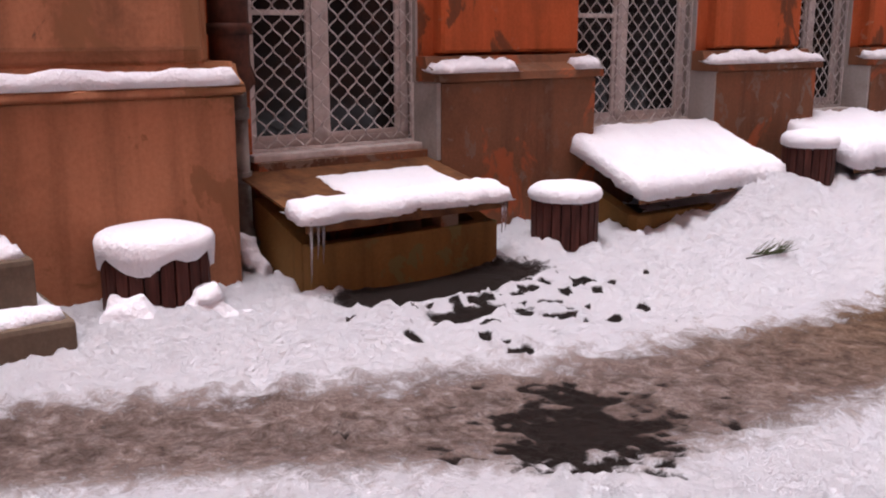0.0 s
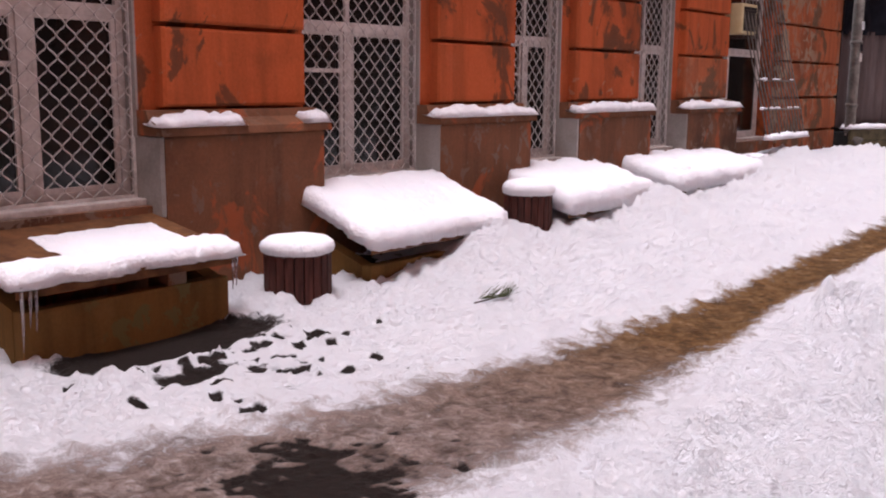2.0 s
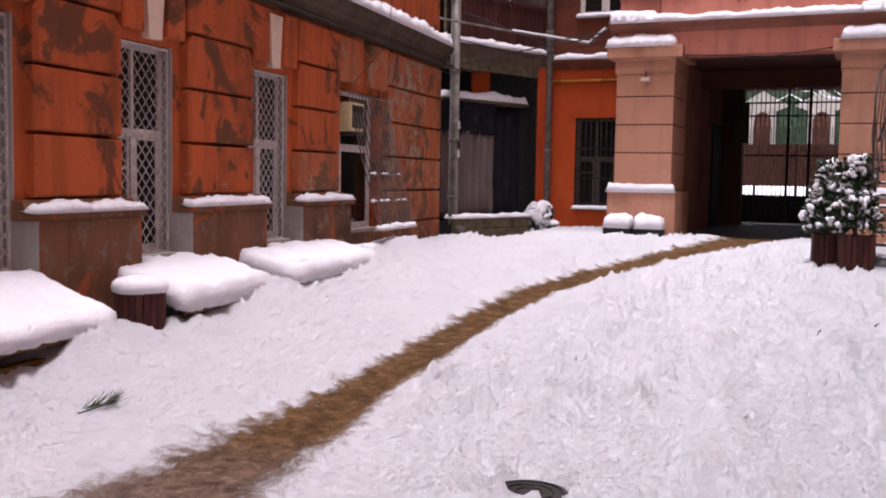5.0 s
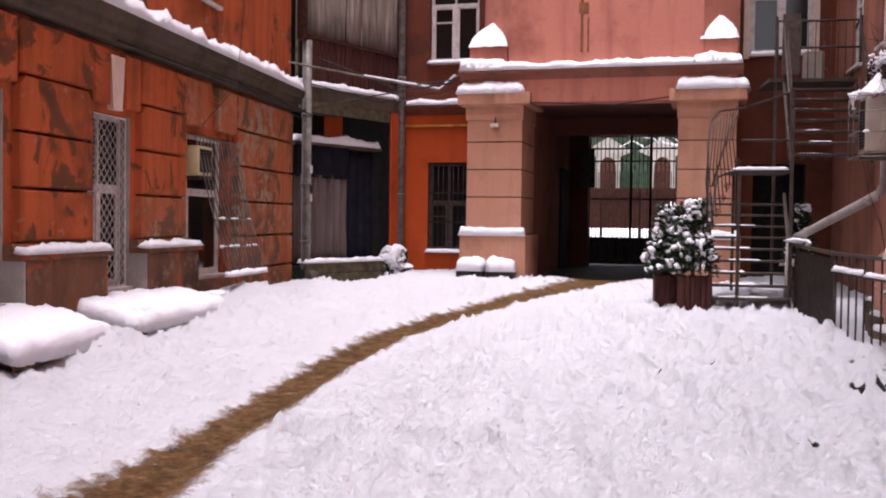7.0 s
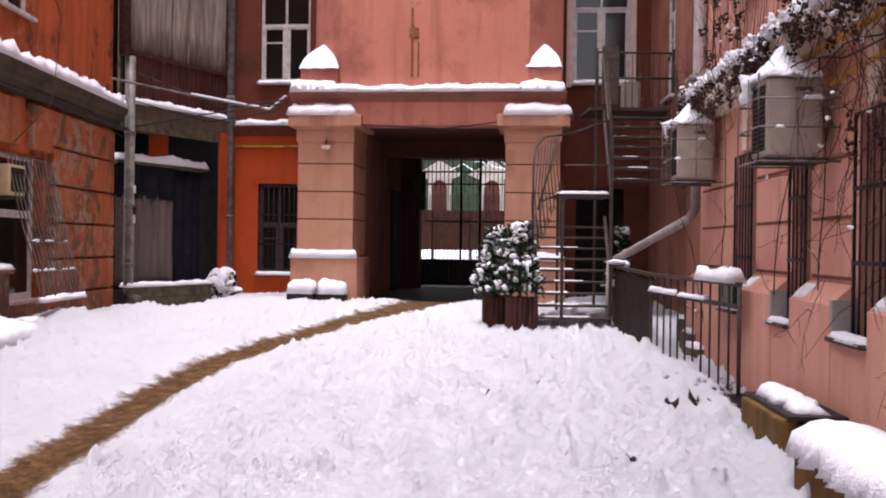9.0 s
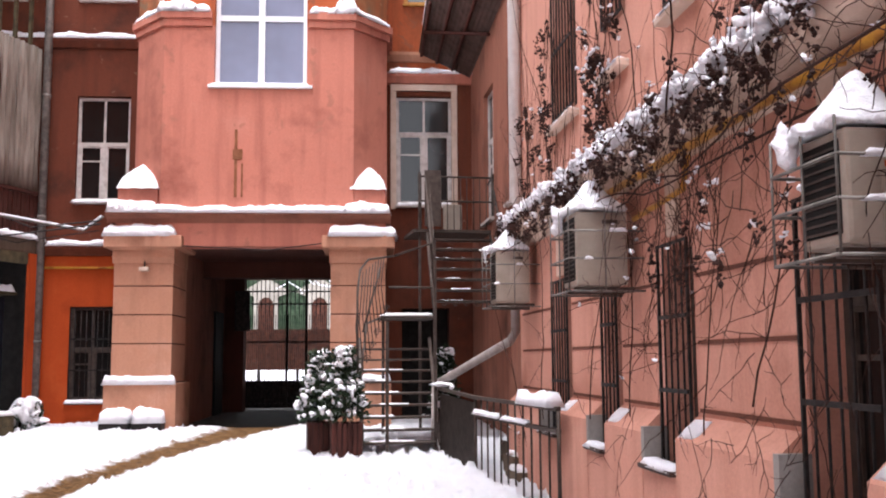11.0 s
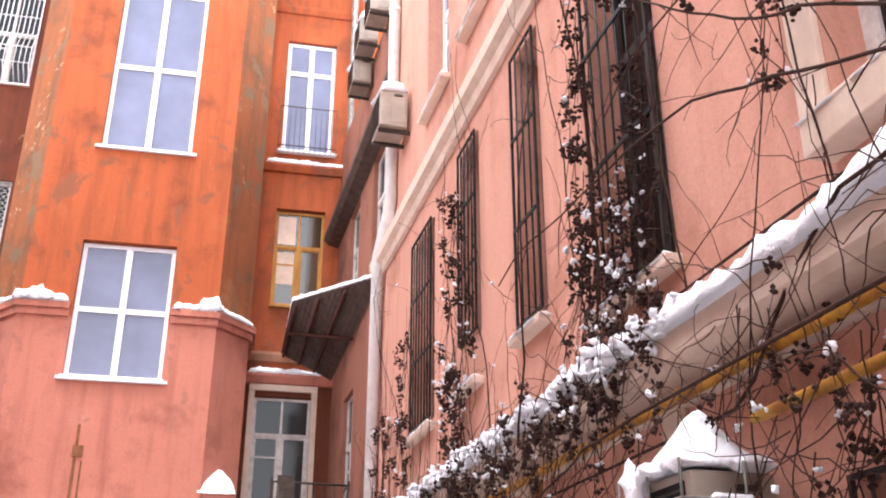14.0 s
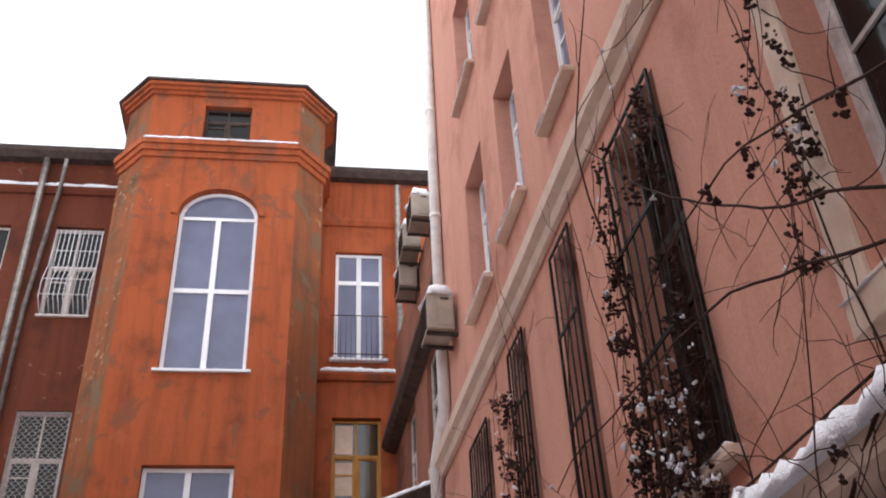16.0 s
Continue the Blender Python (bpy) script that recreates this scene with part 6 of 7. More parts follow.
for i in range(27):
    x = 0.03 + i * 0.1
    part("bar", tubes([[(x, 0, 0.05), (x, 0, 3.1)]], 0.011, 5), M_IRON, t)
for z in (0.08, 0.55, 1.55, 2.45, 2.75):
    part("rail", boxes((0, 2.66, -0.02, 0.02, z - 0.02, z + 0.02)), M_IRON, t)
for x in (0.0, 1.34, 1.8, 2.64):
    part("stile", boxes((x - 0.03, x + 0.03, -0.03, 0.03, 0, 3.1)), M_IRON, t)
for x0, x1 in ((0.03, 1.31), (1.37, 1.77), (1.83, 2.61)):
    part("kick_plate", boxes((x0, x1, 0.022, 0.03, 0.0, 0.64)), M_IRON, t, "dark iron kick plate")
for i in range(26):
    x = 0.08 + i * 0.1
    part("short_bar", tubes([[(x, 0, 0.86), (x, 0, 2.2)]], 0.009, 5), M_IRON, t)
whole("hanging_sign", boxes((0.28, 0.62, 5.4, 5.46, 2.2, 3.1), bevel=0.02), M_IRON, M_G, "dark board hanging in the passage", "board")
far = thing("street_house", M_G @ pose(-6, 24.0, 0.0), "pale street house with arched windows behind bare trees", "house")
part("wall", boxes((-6, 20, 0, 0.5, 0, 9.0)), M_FARGREEN, far, "wall behind green netting")


def slab_of(outline, y0, y1):
    bm = bmesh.new()
    f0 = [bm.verts.new((a, y0, b)) for a, b in outline]
    f1 = [bm.verts.new((a, y1, b)) for a, b in outline]
    bm.faces.new(f0)
    n = len(outline)
    for q in range(n):
        bm.faces.new((f0[q], f1[q], f1[(q + 1) % n], f0[(q + 1) % n]))
    bmesh.ops.recalc_face_normals(bm, faces=bm.faces[:])
    return bm


for i in range(6):
    x = 0.51 + i * 2.2
    bay = part("arch_bay", slab_of([(x - 0.5, 0.3), (x + 0.5, 0.3), (x + 0.5, 4.15), (x + 1.0, 4.35), (x, 4.95), (x - 1.0, 4.35), (x - 0.5, 4.15)], -0.12, 0.01), M_FARWALL, far, "pale gabled window bay")
    part("arched_window", slab_of([(x + 0.32 * math.cos(math.pi * k / 10), 3.72 + 0.4 * math.sin(math.pi * k / 10)) for k in range(11)] + [(x - 0.32, 1.6), (x + 0.32, 1.6)], -0.16, -0.11), M_PIPERUST, bay)
fence_s = thing("street_fence", M_G @ pose(-5, 14.0, 0.0), "brown boarded street fence on short posts", "fence")
for i in range(11):
    part("board_panel", boxes((i * 1.2, i * 1.2 + 1.18, 0, 0.04, 1.24, 2.5)), M_PIPERUST, fence_s)
    part("post", boxes((i * 1.2 - 0.04, i * 1.2 + 0.04, 0.05, 0.13, 0.2, 2.5)), M_IRON, fence_s)
whole("street_snow", up(snow_pad(-6, 9, 19.5, 23.5, 0.85, 134, 0.3, 0.8, 0.2), 0.38), M_SNOW, M_G, "bank of shovelled snow along the street", "snow", smooth=True)
rnd = random.Random(6)
bm = bmesh.new()
for i in range(9):
    p = Vector((1.2 + rnd.random() * 3.0, 12.0, 3.4 + rnd.random() * 1.0))
    pts = [p]
    for k in range(6):
        p = p + Vector((rnd.gauss(-0.15, 0.15), 0, rnd.gauss(0.0, 0.12)))
        pts.append(p)
    tube(bm, pts, 0.03, 5, 0.012)
tree = thing("street_tree", M_G, "bare street tree with branches loaded with snow", "tree")
part("snowy_branches", bm, M_SNOW, tree)
bm = bmesh.new()
tube(bm, [(4.6, 12.0, 0.2), (4.4, 12.0, 2.0), (3.6, 12.0, 3.4), (2.4, 12.0, 3.9), (1.0, 12.0, 4.0)], 0.13, 8, 0.03)
part("trunk", bm, M_VINE, tree)

drain_pipe(M_G, [(-2.62, V - 0.05, 3.27), (-0.95, V - 0.05, 3.27)], 0.02, M_GAS, "yellow gas pipe on the orange wall", [])

# cables across the yard's corner
for pts, r in (([(-5.3, 4.0, 3.36), (-5.28, 9.0, 3.30), (-5.2, 13.0, 3.36), (-5.12, 16.5, 3.28)], 0.011), ([(-5.3, 6.0, 3.28), (-5.24, 10.0, 3.20), (-5.2, 14.0, 3.26), (-5.1, 16.5, 3.12)], 0.007), ([(-5.12, 16.5, 3.28), (-4.3, 18.0, 3.7), (-2.6, 17.4, 3.86)], 0.014), ([(-5.0, 16.6, 3.75), (-4.1, 18.1, 3.6), (-2.8, 18.6, 3.9)], 0.010), ([(-4.95, 15.2, 3.9), (-4.2, 17.2, 3.95), (-3.0, 18.2, 3.84), (-2.55, 17.35, 3.98)], 0.02), ([(-5.2, 10.0, 3.3), (-5.05, 14.0, 3.25), (-4.95, 16.4, 3.2)], 0.012), ([(-5.3, 12.9, 5.6), (-5.0, 13.3, 4.4), (-4.95, 12.9, 3.2), (-5.15, 12.2, 2.6)], 0.006), ([(-4.9, 16.5, 4.2), (-3.9, 18.3, 3.9), (-2.6, 17.3, 3.9)], 0.012), ([(-1.4, 17.3, 3.5), (0.2, 17.12, 3.42), (1.3, 17.0, 3.56)], 0.010)):
    bm = bmesh.new()
    tube(bm, pts, r, 6)
    whole("cable", bm, M_PIPE if r > 0.015 else M_IRON, pose(0, 0, 0), "sagging cable along the wall", "cable", group="cables")
bm = bmesh.new()
tube(bm, [(-4.2, 17.2, 3.975), (-3.0, 18.2, 3.865), (-2.6, 17.4, 3.99)], 0.022, 6)
whole("cable_snow", bm, M_SNOW, pose(0, 0, 0), "line of snow along the cable", "snow")

# ---------------------------------------------------------------- stairs, rail, planters

st = thing("iron_stairs", pose(0, 0, 0), "dark iron staircase with open snowy treads and scrolled rails", "stairs")
for i in range(9):
    z = 0.44 + 0.158 * i
    y = 13.25 + 0.175 * i
    part("tread", boxes((1.46 + 0.012 * i, 2.46 + 0.02 * i, y, y + 0.24, z - 0.03, z), bevel=0.006), M_STEEL, st)
for i in range(7):
    z = 2.42 + 0.185 * i
    y = 14.55 + 0.24 * i
    part("tread", boxes((2.66 + 0.03 * i, 3.70 + 0.03 * i, y, y + 0.24, z - 0.03, z), bevel=0.006), M_STEEL, st)
part("landing", boxes((1.9, 2.72, 14.75, 15.6, 2.15, 2.19)), M_STEEL, st)
part("landing", boxes((2.6, 4.1, 16.2, 17.3, 3.66, 3.71)), M_STEEL, st)
for pts, r in (([(1.44, 13.2, 0.4), (1.56, 14.8, 1.85)], 0.03), ([(2.48, 13.2, 0.4), (2.62, 14.8, 1.85)], 0.03), ([(2.64, 14.5, 2.3), (2.84, 16.25, 3.66)], 0.03), ([(3.74, 14.5, 2.3), (3.92, 16.25, 3.66)], 0.03)):
    part("stringer", tubes([pts], r, 4), M_STEEL, st)
for x, y, z0, z1 in ((1.77, 13.2, 0.1, 2.05), (2.45, 13.35, 0.1, 2.9), (2.0, 15.5, 0.1, 2.2), (2.72, 16.3, 0.2, 4.7), (4.0, 16.3, 0.2, 4.7), (2.66, 14.55, 2.2, 3.35)):
    part("post", boxes((x - 0.021, x + 0.021, y - 0.021, y + 0.021, z0, z1)), M_STEEL, st)
rails = [[(1.36, 13.05, 1.35), (1.37, 13.2, 2.45), (1.42, 13.35, 2.75), (1.62, 14.2, 2.98), (2.1, 15.0, 3.12)],
         [(1.62, 14.9, 1.95), (1.9, 15.0, 2.95)], [(2.1, 15.0, 3.12), (2.62, 14.6, 3.28), (2.8, 16.2, 4.62)], [(3.72, 14.5, 3.25), (3.95, 16.2, 4.62), (4.1, 17.2, 4.62)],
         [(2.72, 16.25, 4.62), (4.0, 16.25, 4.62)], [(2.72, 16.25, 4.2), (4.0, 16.25, 4.2)], [(1.4, 13.1, 1.25), (1.6, 14.2, 2.05), (1.95, 14.9, 2.2)], [(2.0, 14.75, 2.62), (2.66, 14.75, 2.62)]]
for r in rails:
    part("rail", tubes([r], 0.017, 6), M_STEEL, st)
for i in range(9):
    k = i / 8
    b = (1.40 + 0.55 * k, 13.12 + 1.75 * k, 1.25 + 0.95 * k)
    h = 1.42 - 0.5 * k
    part("baluster", tubes([[b, (b[0] - 0.06, b[1], b[2] + h * 0.5), (b[0] - 0.01, b[1], b[2] + h)]], 0.008, 5), M_STEEL, st)
for i in range(8):
    k = i / 7
    for x0, x1 in ((2.66, 2.86), (3.74, 3.95)):
        b = (x0 + (x1 - x0) * k, 14.55 + 1.65 * k, 2.42 + 1.25 * k)
        part("baluster", tubes([[b, (b[0], b[1], b[2] + 0.92)]], 0.008, 5), M_STEEL, st)
for i in range(12):
    x = 2.74 + 1.24 * i / 11
    part("baluster", tubes([[(x, 16.25, 3.7), (x, 16.25, 4.62)]], 0.008, 5), M_STEEL, st)
for i in range(6):
    c = Vector((1.42 + 0.11 * i, 13.15 + 0.35 * i, 1.36 + 0.19 * i))
    pts = [c + Vector((0.055 * (1 - k / 22) * math.cos(k * 0.55), 0, 0.055 * (1 - k / 22) * math.sin(k * 0.55))) for k in range(20)]
    part("scroll", tubes([pts], 0.008, 5), M_STEEL, st)
for i in range(5):
    c = Vector((2.8 + 0.17 * i, 14.5, 2.36))
    pts = [c + Vector((0.05 * (1 - k / 22) * math.cos(k * 0.55), 0, 0.05 * (1 - k / 22) * math.sin(k * 0.55))) for k in range(20)]
    part("scroll", tubes([pts], 0.008, 5), M_STEEL, st)
part("back_panel", boxes((2.78, 3.05, 16.1, 16.14, 3.75, 4.7)), M_STEEL, st, "grey sheet panel on the upper landing")
for i in range(7):
    for (xa, y, z) in ((1.48, 13.25 + 0.175 * i, 0.44 + 0.158 * i), (2.68 + 0.03 * i, 14.55 + 0.24 * i, 2.42 + 0.185 * i)):
        snow_on(pose(0, 0, 0), xa + 0.05 + 0.2 * (i % 2), xa + 0.72 - 0.12 * (i % 3), y + 0.09, y + 0.22, z, 0.010 + 0.006 * (i % 3), 140 + i, "snow on an iron tread", 0.05, 1.4)
snow_on(pose(0, 0, 0), 1.92, 2.7, 14.78, 15.55, 2.19, 0.05, 150, "snow on the landing", 0.05)
t = thing("outdoor_unit", pose(3.3, 17.0, 3.72), "white box unit on the upper landing", "unit")
part("casing", boxes((0, 0.3, 0, 0.25, 0, 0.55), bevel=0.015), M_ACBEIGE, t)

fence = thing("yard_railing", pose(0, 0, 0), "low grey iron railing with a sheet-clad end", "railing")
A_, B_, C_ = Vector((2.50, 13.3, 0)), Vector((2.62, 11.6, 0)), Vector((2.75, 8.7, 0))
bm = bmesh.new()
q = [bm.verts.new(p) for p in ((A_.x, A_.y, 0.1), (B_.x, B_.y, 0.1), (B_.x, B_.y, 1.02), (A_.x, A_.y, 1.08))]
bm.faces.new(q)
bmesh.ops.solidify(bm, geom=bm.faces[:], thickness=0.012)
part("sheet", bm, M_STEEL, fence, "grey sheet panel")
for a, b, z0, z1 in ((A_, B_, 1.12, 1.06), (B_, C_, 1.06, 1.06), (B_, C_, 0.86, 0.86)):
    d = (b - a).normalized()
    n = Vector((-d.y, d.x, 0)) * 0.025
    bm = bmesh.new()
    lo = [bm.verts.new((p.x, p.y, z)) for p, z in ((a - n, z0), (b - n, z1), (b + n, z1), (a + n, z0))]
    hi = [bm.verts.new((v.co.x, v.co.y, v.co.z + 0.04)) for v in lo]
    bm.faces.new(lo[::-1])
    bm.faces.new(hi)
    for i in range(4):
        bm.faces.new((lo[i], lo[(i + 1) % 4], hi[(i + 1) % 4], hi[i]))
    part("rail", bm, M_STEEL, fence)
for i in range(12):
    p = B_.lerp(C_, i / 11)
    r = 0.02 if i in (0, 11) else 0.011
    part("post" if r > 0.015 else "baluster", tubes([[(p.x, p.y, 0.05), (p.x, p.y, 1.06)]], r, 6), M_STEEL, fence)
p = B_.lerp(C_, 0.0)
whole("rail_snow", lumps([(2.52, 13.2, 1.2, 0.09), (2.58, 12.9, 1.17, 0.06)], 2), M_SNOW, pose(0, 0, 0), "knob of snow on the railing's corner", "snow", smooth=True)
for i, (k0, k1, z, h) in enumerate(((0.62, 0.98, 1.10, 0.11), (0.0, 0.2, 0.90, 0.05), (0.22, 0.36, 0.90, 0.05), (0.4, 0.7, 0.90, 0.03))):
    a, b = B_.lerp(C_, k0), B_.lerp(C_, k1)
    ang = math.degrees(math.atan2(b.y - a.y, b.x - a.x))
    snow_on(pose(a.x, a.y, z, 0, 0, ang), 0, (b - a).length, -0.05 - 0.04 * (i == 0), 0.05 + 0.04 * (i == 0), 0, h, 155 + i, "snow lying on the railing", 0.05, 0.6)
t = thing("concrete_steps", pose(0, 0, 0), "sunken concrete steps behind the railing", "steps")
for i in range(3):
    part("step", boxes((2.85 + 0.1 * i, 3.7, 10.6 + 0.5 * i, 11.1 + 0.5 * i, -0.2, 0.30 + 0.12 * i), bevel=0.01), M_STONE, t)
    snow_on(pose(0, 0, 0), 2.86 + 0.1 * i, 3.6, 10.62 + 0.5 * i, 11.08 + 0.5 * i, 0.30 + 0.12 * i, 0.05, 160 + i, "snow on a concrete step", 0.05)
drain_pipe(pose(0, 0, 0), [(3.05, 11.35, 3.3), (3.05, 11.3, 1.85), (3.0, 11.4, 1.74), (2.6, 13.3, 1.28), (2.5, 13.55, 1.2)], 0.055, M_PIPEDULL, "pale drain pipe running aslant over the railing", [(2.98, 11.5, 1.71)])
drain_pipe(pose(0, 0, 0), [(2.47, 13.5, 1.2), (2.45, 13.5, 0.15)], 0.045, M_PIPEDULL, "short pale pipe down to the snow", [])


def tub(x, y, w, h, label):
    t = thing("wooden_tub", pose(x, y, 0.2), label, "planter", group="wooden tubs")
    n = 6
    part("liner", boxes((-w / 2 + 0.03, w / 2 - 0.03, -w / 2 + 0.03, w / 2 - 0.03, 0, h - 0.03)), M_BLACK, t)
    for i in range(n):
        a = -w / 2 + w * i / n
        for q in range(4):
            part("stave", boxes((a + 0.004, a + w / n - 0.004, -w / 2, -w / 2 + 0.022, 0, h), bevel=0.004), M_SLAT, t, m=pose(0, 0, 0, 0, 0, 90 * q))


tub(1.22, 13.15, 0.40, 0.52, "dark red wooden tub for a conifer")
tub(0.95, 13.75, 0.42, 0.50, "dark red wooden tub for a conifer")
needle_shrub(pose(1.2, 13.15, 0.70), 0.30, 0.95, 420, "bushy conifer in a tub, clotted with snow", 21, "potted_conifer", "conifer", 210)
needle_shrub(pose(0.92, 13.7, 0.66), 0.32, 0.95, 420, "bushy conifer in a tub, clotted with snow", 22, "potted_conifer", "conifer", 210)
tub(2.95, 15.3, 0.36, 0.5, "dark wooden tub behind the stairs")
needle_shrub(pose(2.95, 15.3, 0.68), 0.24, 1.0, 260, "slim conifer behind the stairs with snow on it", 23, "potted_conifer", "conifer", 60)

# masonry basement box and snow cushions along the salmon wall
t = thing("basement_box", M_R, "mossy masonry box with a broken lid and snow", "basement box")
part("front_wall", boxes((0.75, 1.75, -0.60, -0.48, -0.1, 0.30), bevel=0.02), M_OCHRE, t)
part("end_wall", boxes((1.63, 1.75, -0.48, -0.18, -0.1, 0.27), (0.75, 0.87, -0.48, -0.18, -0.1, 0.27), bevel=0.015), M_OCHRE, t)
part("lid", boxes((0.7, 1.8, -0.56, -0.18, 0.303, 0.33), bevel=0.005), M_IRON, t)
snow_on(M_R, 0.78, 1.35, -0.52, -0.26, 0.33, 0.08, 171, "snow lump on the box", 0.12, 0.8)
snow_on(M_R, 1.4, 1.72, -0.5, -0.28, 0.33, 0.07, 172, "snow lump on the box", 0.1, 0.8)
snow_on(M_R, 1.1, 1.4, -0.40, -0.2, 0.33, 0.05, 173, "snow lump on the box", 0.08, 0.9)
t = thing("basement_box", M_R, "low masonry box under a deep snow cushion", "basement box")
part("front_wall", boxes((2.38, 4.4, -0.70, -0.58, -0.1, 0.20), bevel=0.02), M_OCHRE, t)
part("end_wall", boxes((2.38, 2.5, -0.58, -0.18, -0.1, 0.2), bevel=0.015), M_OCHRE, t)
part("lid", boxes((2.34, 4.4, -0.72, -0.18, 0.2, 0.225)), M_IRON, t)
snow_on(M_R, 2.3, 4.45, -0.74, -0.17, 0.225, 0.19, 174, "deep rounded snow cushion on the box", 0.2, 0.25)

# gas pipe and plaster keystones under the ledge
drain_pipe(M_R, [(-0.5, -0.15, 2.83), (9.0, -0.15, 2.83)], 0.028, M_GAS, "yellow gas pipe under the ledge", [(1.5, -0.15, 2.83), (4.2, -0.15, 2.83)])
drain_pipe(M_R, [(1.2, -0.12, 2.55), (2.2, -0.12, 2.6), (2.3, -0.12, 2.8)], 0.02, M_GAS, "yellow gas branch pipe", [])
drain_pipe(M_R, [(4.95, -0.28, 2.54), (9.0, -0.28, 2.58)], 0.022, M_GAS, "yellow gas pipe under the ledge", [])
for a, b in R_LOW:
    c = (a + b) / 2
    part("keystone", boxes((c - 0.10, c + 0.10, -0.04, 0.002, 2.36, 2.85), bevel=0.01), M_CREAM, wall_right, "pale keystone over a window")

part("window_surround", boxes((5.14, 5.315, -0.03, 0.002, 3.67, 6.3), bevel=0.008), M_CREAM, wall_right)

# ---------------------------------------------------------------- vine on the salmon wall


def vine():
    """Leafless creeper: gnarled stems on the ledge, long thin canes, hanging withered bunches, clots of snow."""
    rnd = random.Random(31)
    t = thing("wall_vine", M_R, "leafless vine with withered fruit and snow over the wall and ledge", "vine")
    stems, twigs, fruit, clots = bmesh.new(), bmesh.new(), [], []

    def grow(p, d, n, step, r, wander, bm, sides, lo=-0.9, hi=-0.02, z0=0.2, z1=9.0, sag=0.0):
        pts = [Vector(p)]
        d = Vector(d).normalized()
        for _ in range(n):
            d = (d + Vector((rnd.gauss(0, wander), rnd.gauss(0, wander * 0.4), rnd.gauss(0, wander) - sag))).normalized()
            q = pts[-1] + d * step
            q.y = max(lo, min(hi, q.y))
            q.z = max(z0, min(z1, q.z))
            pts.append(q)
        tube(bm, pts, r, sides, r * 0.4, cap=False)
        return pts

    def cluster(s, y, z, n=15):
        ln = 0.06 + 0.10 * rnd.random()
        for _ in range(n):
            k = rnd.random()
            w = 0.023 * (1 - 0.6 * k)
            fruit.append((s + rnd.gauss(0, w), y + rnd.gauss(0, w), z - k * ln, 0.008 + 0.010 * rnd.random()))

    def snow_at(q, r):
        for _ in range(rnd.randint(2, 4)):
            clots.append((q[0] + rnd.gauss(0, r), q[1] + rnd.gauss(0, r * 0.5), q[2] + rnd.gauss(0.01, r * 0.5), r * (0.35 + 0.6 * rnd.random())))

    mains = []
    # stems lying along the ledge
    for s0 in (9.0, 8.2, 7.6):
        mains.append(grow((s0, -0.3, 2.5 + rnd.random() * 0.5), (-1, 0, 0.02), 50, 0.22, 0.010, 0.16, stems, 6, -0.5, -0.2, 2.6 + 0.1 * rnd.random(), 3.25))
    # thick gnarled arms over the nearest unit, loaded with snow
    for s0, z0, dz in ((7.4, 2.2, 0.25), (6.3, 2.02, 0.42), (6.9, 2.0, 0.3), (7.8, 2.75, -0.08)):
        arm = grow((s0, -0.36, z0), (-1, 0.02, dz), 13, 0.14, 0.021, 0.26, stems, 7, -0.48, -0.30, 1.9, 3.0)
        mains.append(arm)
        for q in arm:
            if rnd.random() < 0.45:
                snow_at(q + Vector((0, 0, 0.02)), 0.019)
            if rnd.random() < 0.35:
                cluster(q.x, q.y - 0.03, q.z - 0.02)
    # climbers
    for s0 in (5.6, 4.7, 3.2, 2.55, 1.1, 0.0, -1.8, -2.6):
        mains.append(grow((s0, -0.16, 0.4 + 1.0 * rnd.random()), (0.08 * rnd.gauss(0, 1), 0, 1), rnd.randint(12, 18), 0.2, 0.006, 0.14, stems, 5, -0.34, -0.03))
    for s0, s1 in ((4.3, 3.7), (3.2, 3.5), (0.2, 0.5), (0.6, 0.4), (-1.5, -1.3), (-2.4, -2.2), (5.4, 5.6), (1.3, 1.5)):
        mains.append(grow((s0, -0.12, 3.2), (s1 - s0, 0, 2.4), 14, 0.2, 0.006, 0.12, stems, 5, -0.30, -0.04))
    for m_ in mains:
        for q in m_:
            if rnd.random() < 0.42:
                tw = grow(q, (rnd.gauss(0, 1), rnd.gauss(-0.2, 0.25), rnd.gauss(0.1, 0.8)), rnd.randint(5, 12), 0.09, 0.0036, 0.20, twigs, 3, -0.8, -0.02, sag=0.03)
                for p in tw[2::3]:
                    if rnd.random() < 0.4:
                        grow(p, (rnd.gauss(0, 1), rnd.gauss(0, 0.3), rnd.gauss(-0.2, 1)), 4, 0.05, 0.0026, 0.35, twigs, 3, -0.85, -0.02)
                    if rnd.random() < 0.10:
                        snow_at(p, 0.012)
    # long canes rising slantwise off the wall
    for a, b, n in (((2.7, -0.4, 2.9), (0.50, -0.12, 1.0), 18), ((3.9, -0.4, 3.25), (0.62, -0.1, 1.0), 20), ((6.6, -0.5, 3.0), (-1, -0.05, 0.75), 22), ((6.2, -0.4, 3.4), (-0.8, -0.1, 0.9), 20), ((7.2, -0.5, 4.6), (-1, 0, 0.35), 22), ((7.0, -0.4, 5.2), (-1, 0, -0.1), 20), ((6.8, -0.45, 4.1), (-1, 0, 0.6), 18), ((7.0, -0.5, 3.6), (-1, 0, 0.15), 18)):
        rod = grow(a, b, n, 0.13, 0.0078, 0.10, stems, 5, -0.9, -0.12)
        for q in rod[3::2]:
            if rnd.random() < 0.7:
                grow(q, (rnd.gauss(0, 1), 0, rnd.gauss(0.2, 1)), rnd.randint(4, 8), 0.07, 0.0034, 0.18, twigs, 3, -0.9, -0.05)
            if rnd.random() < 0.2:
                cluster(q.x, q.y, q.z)
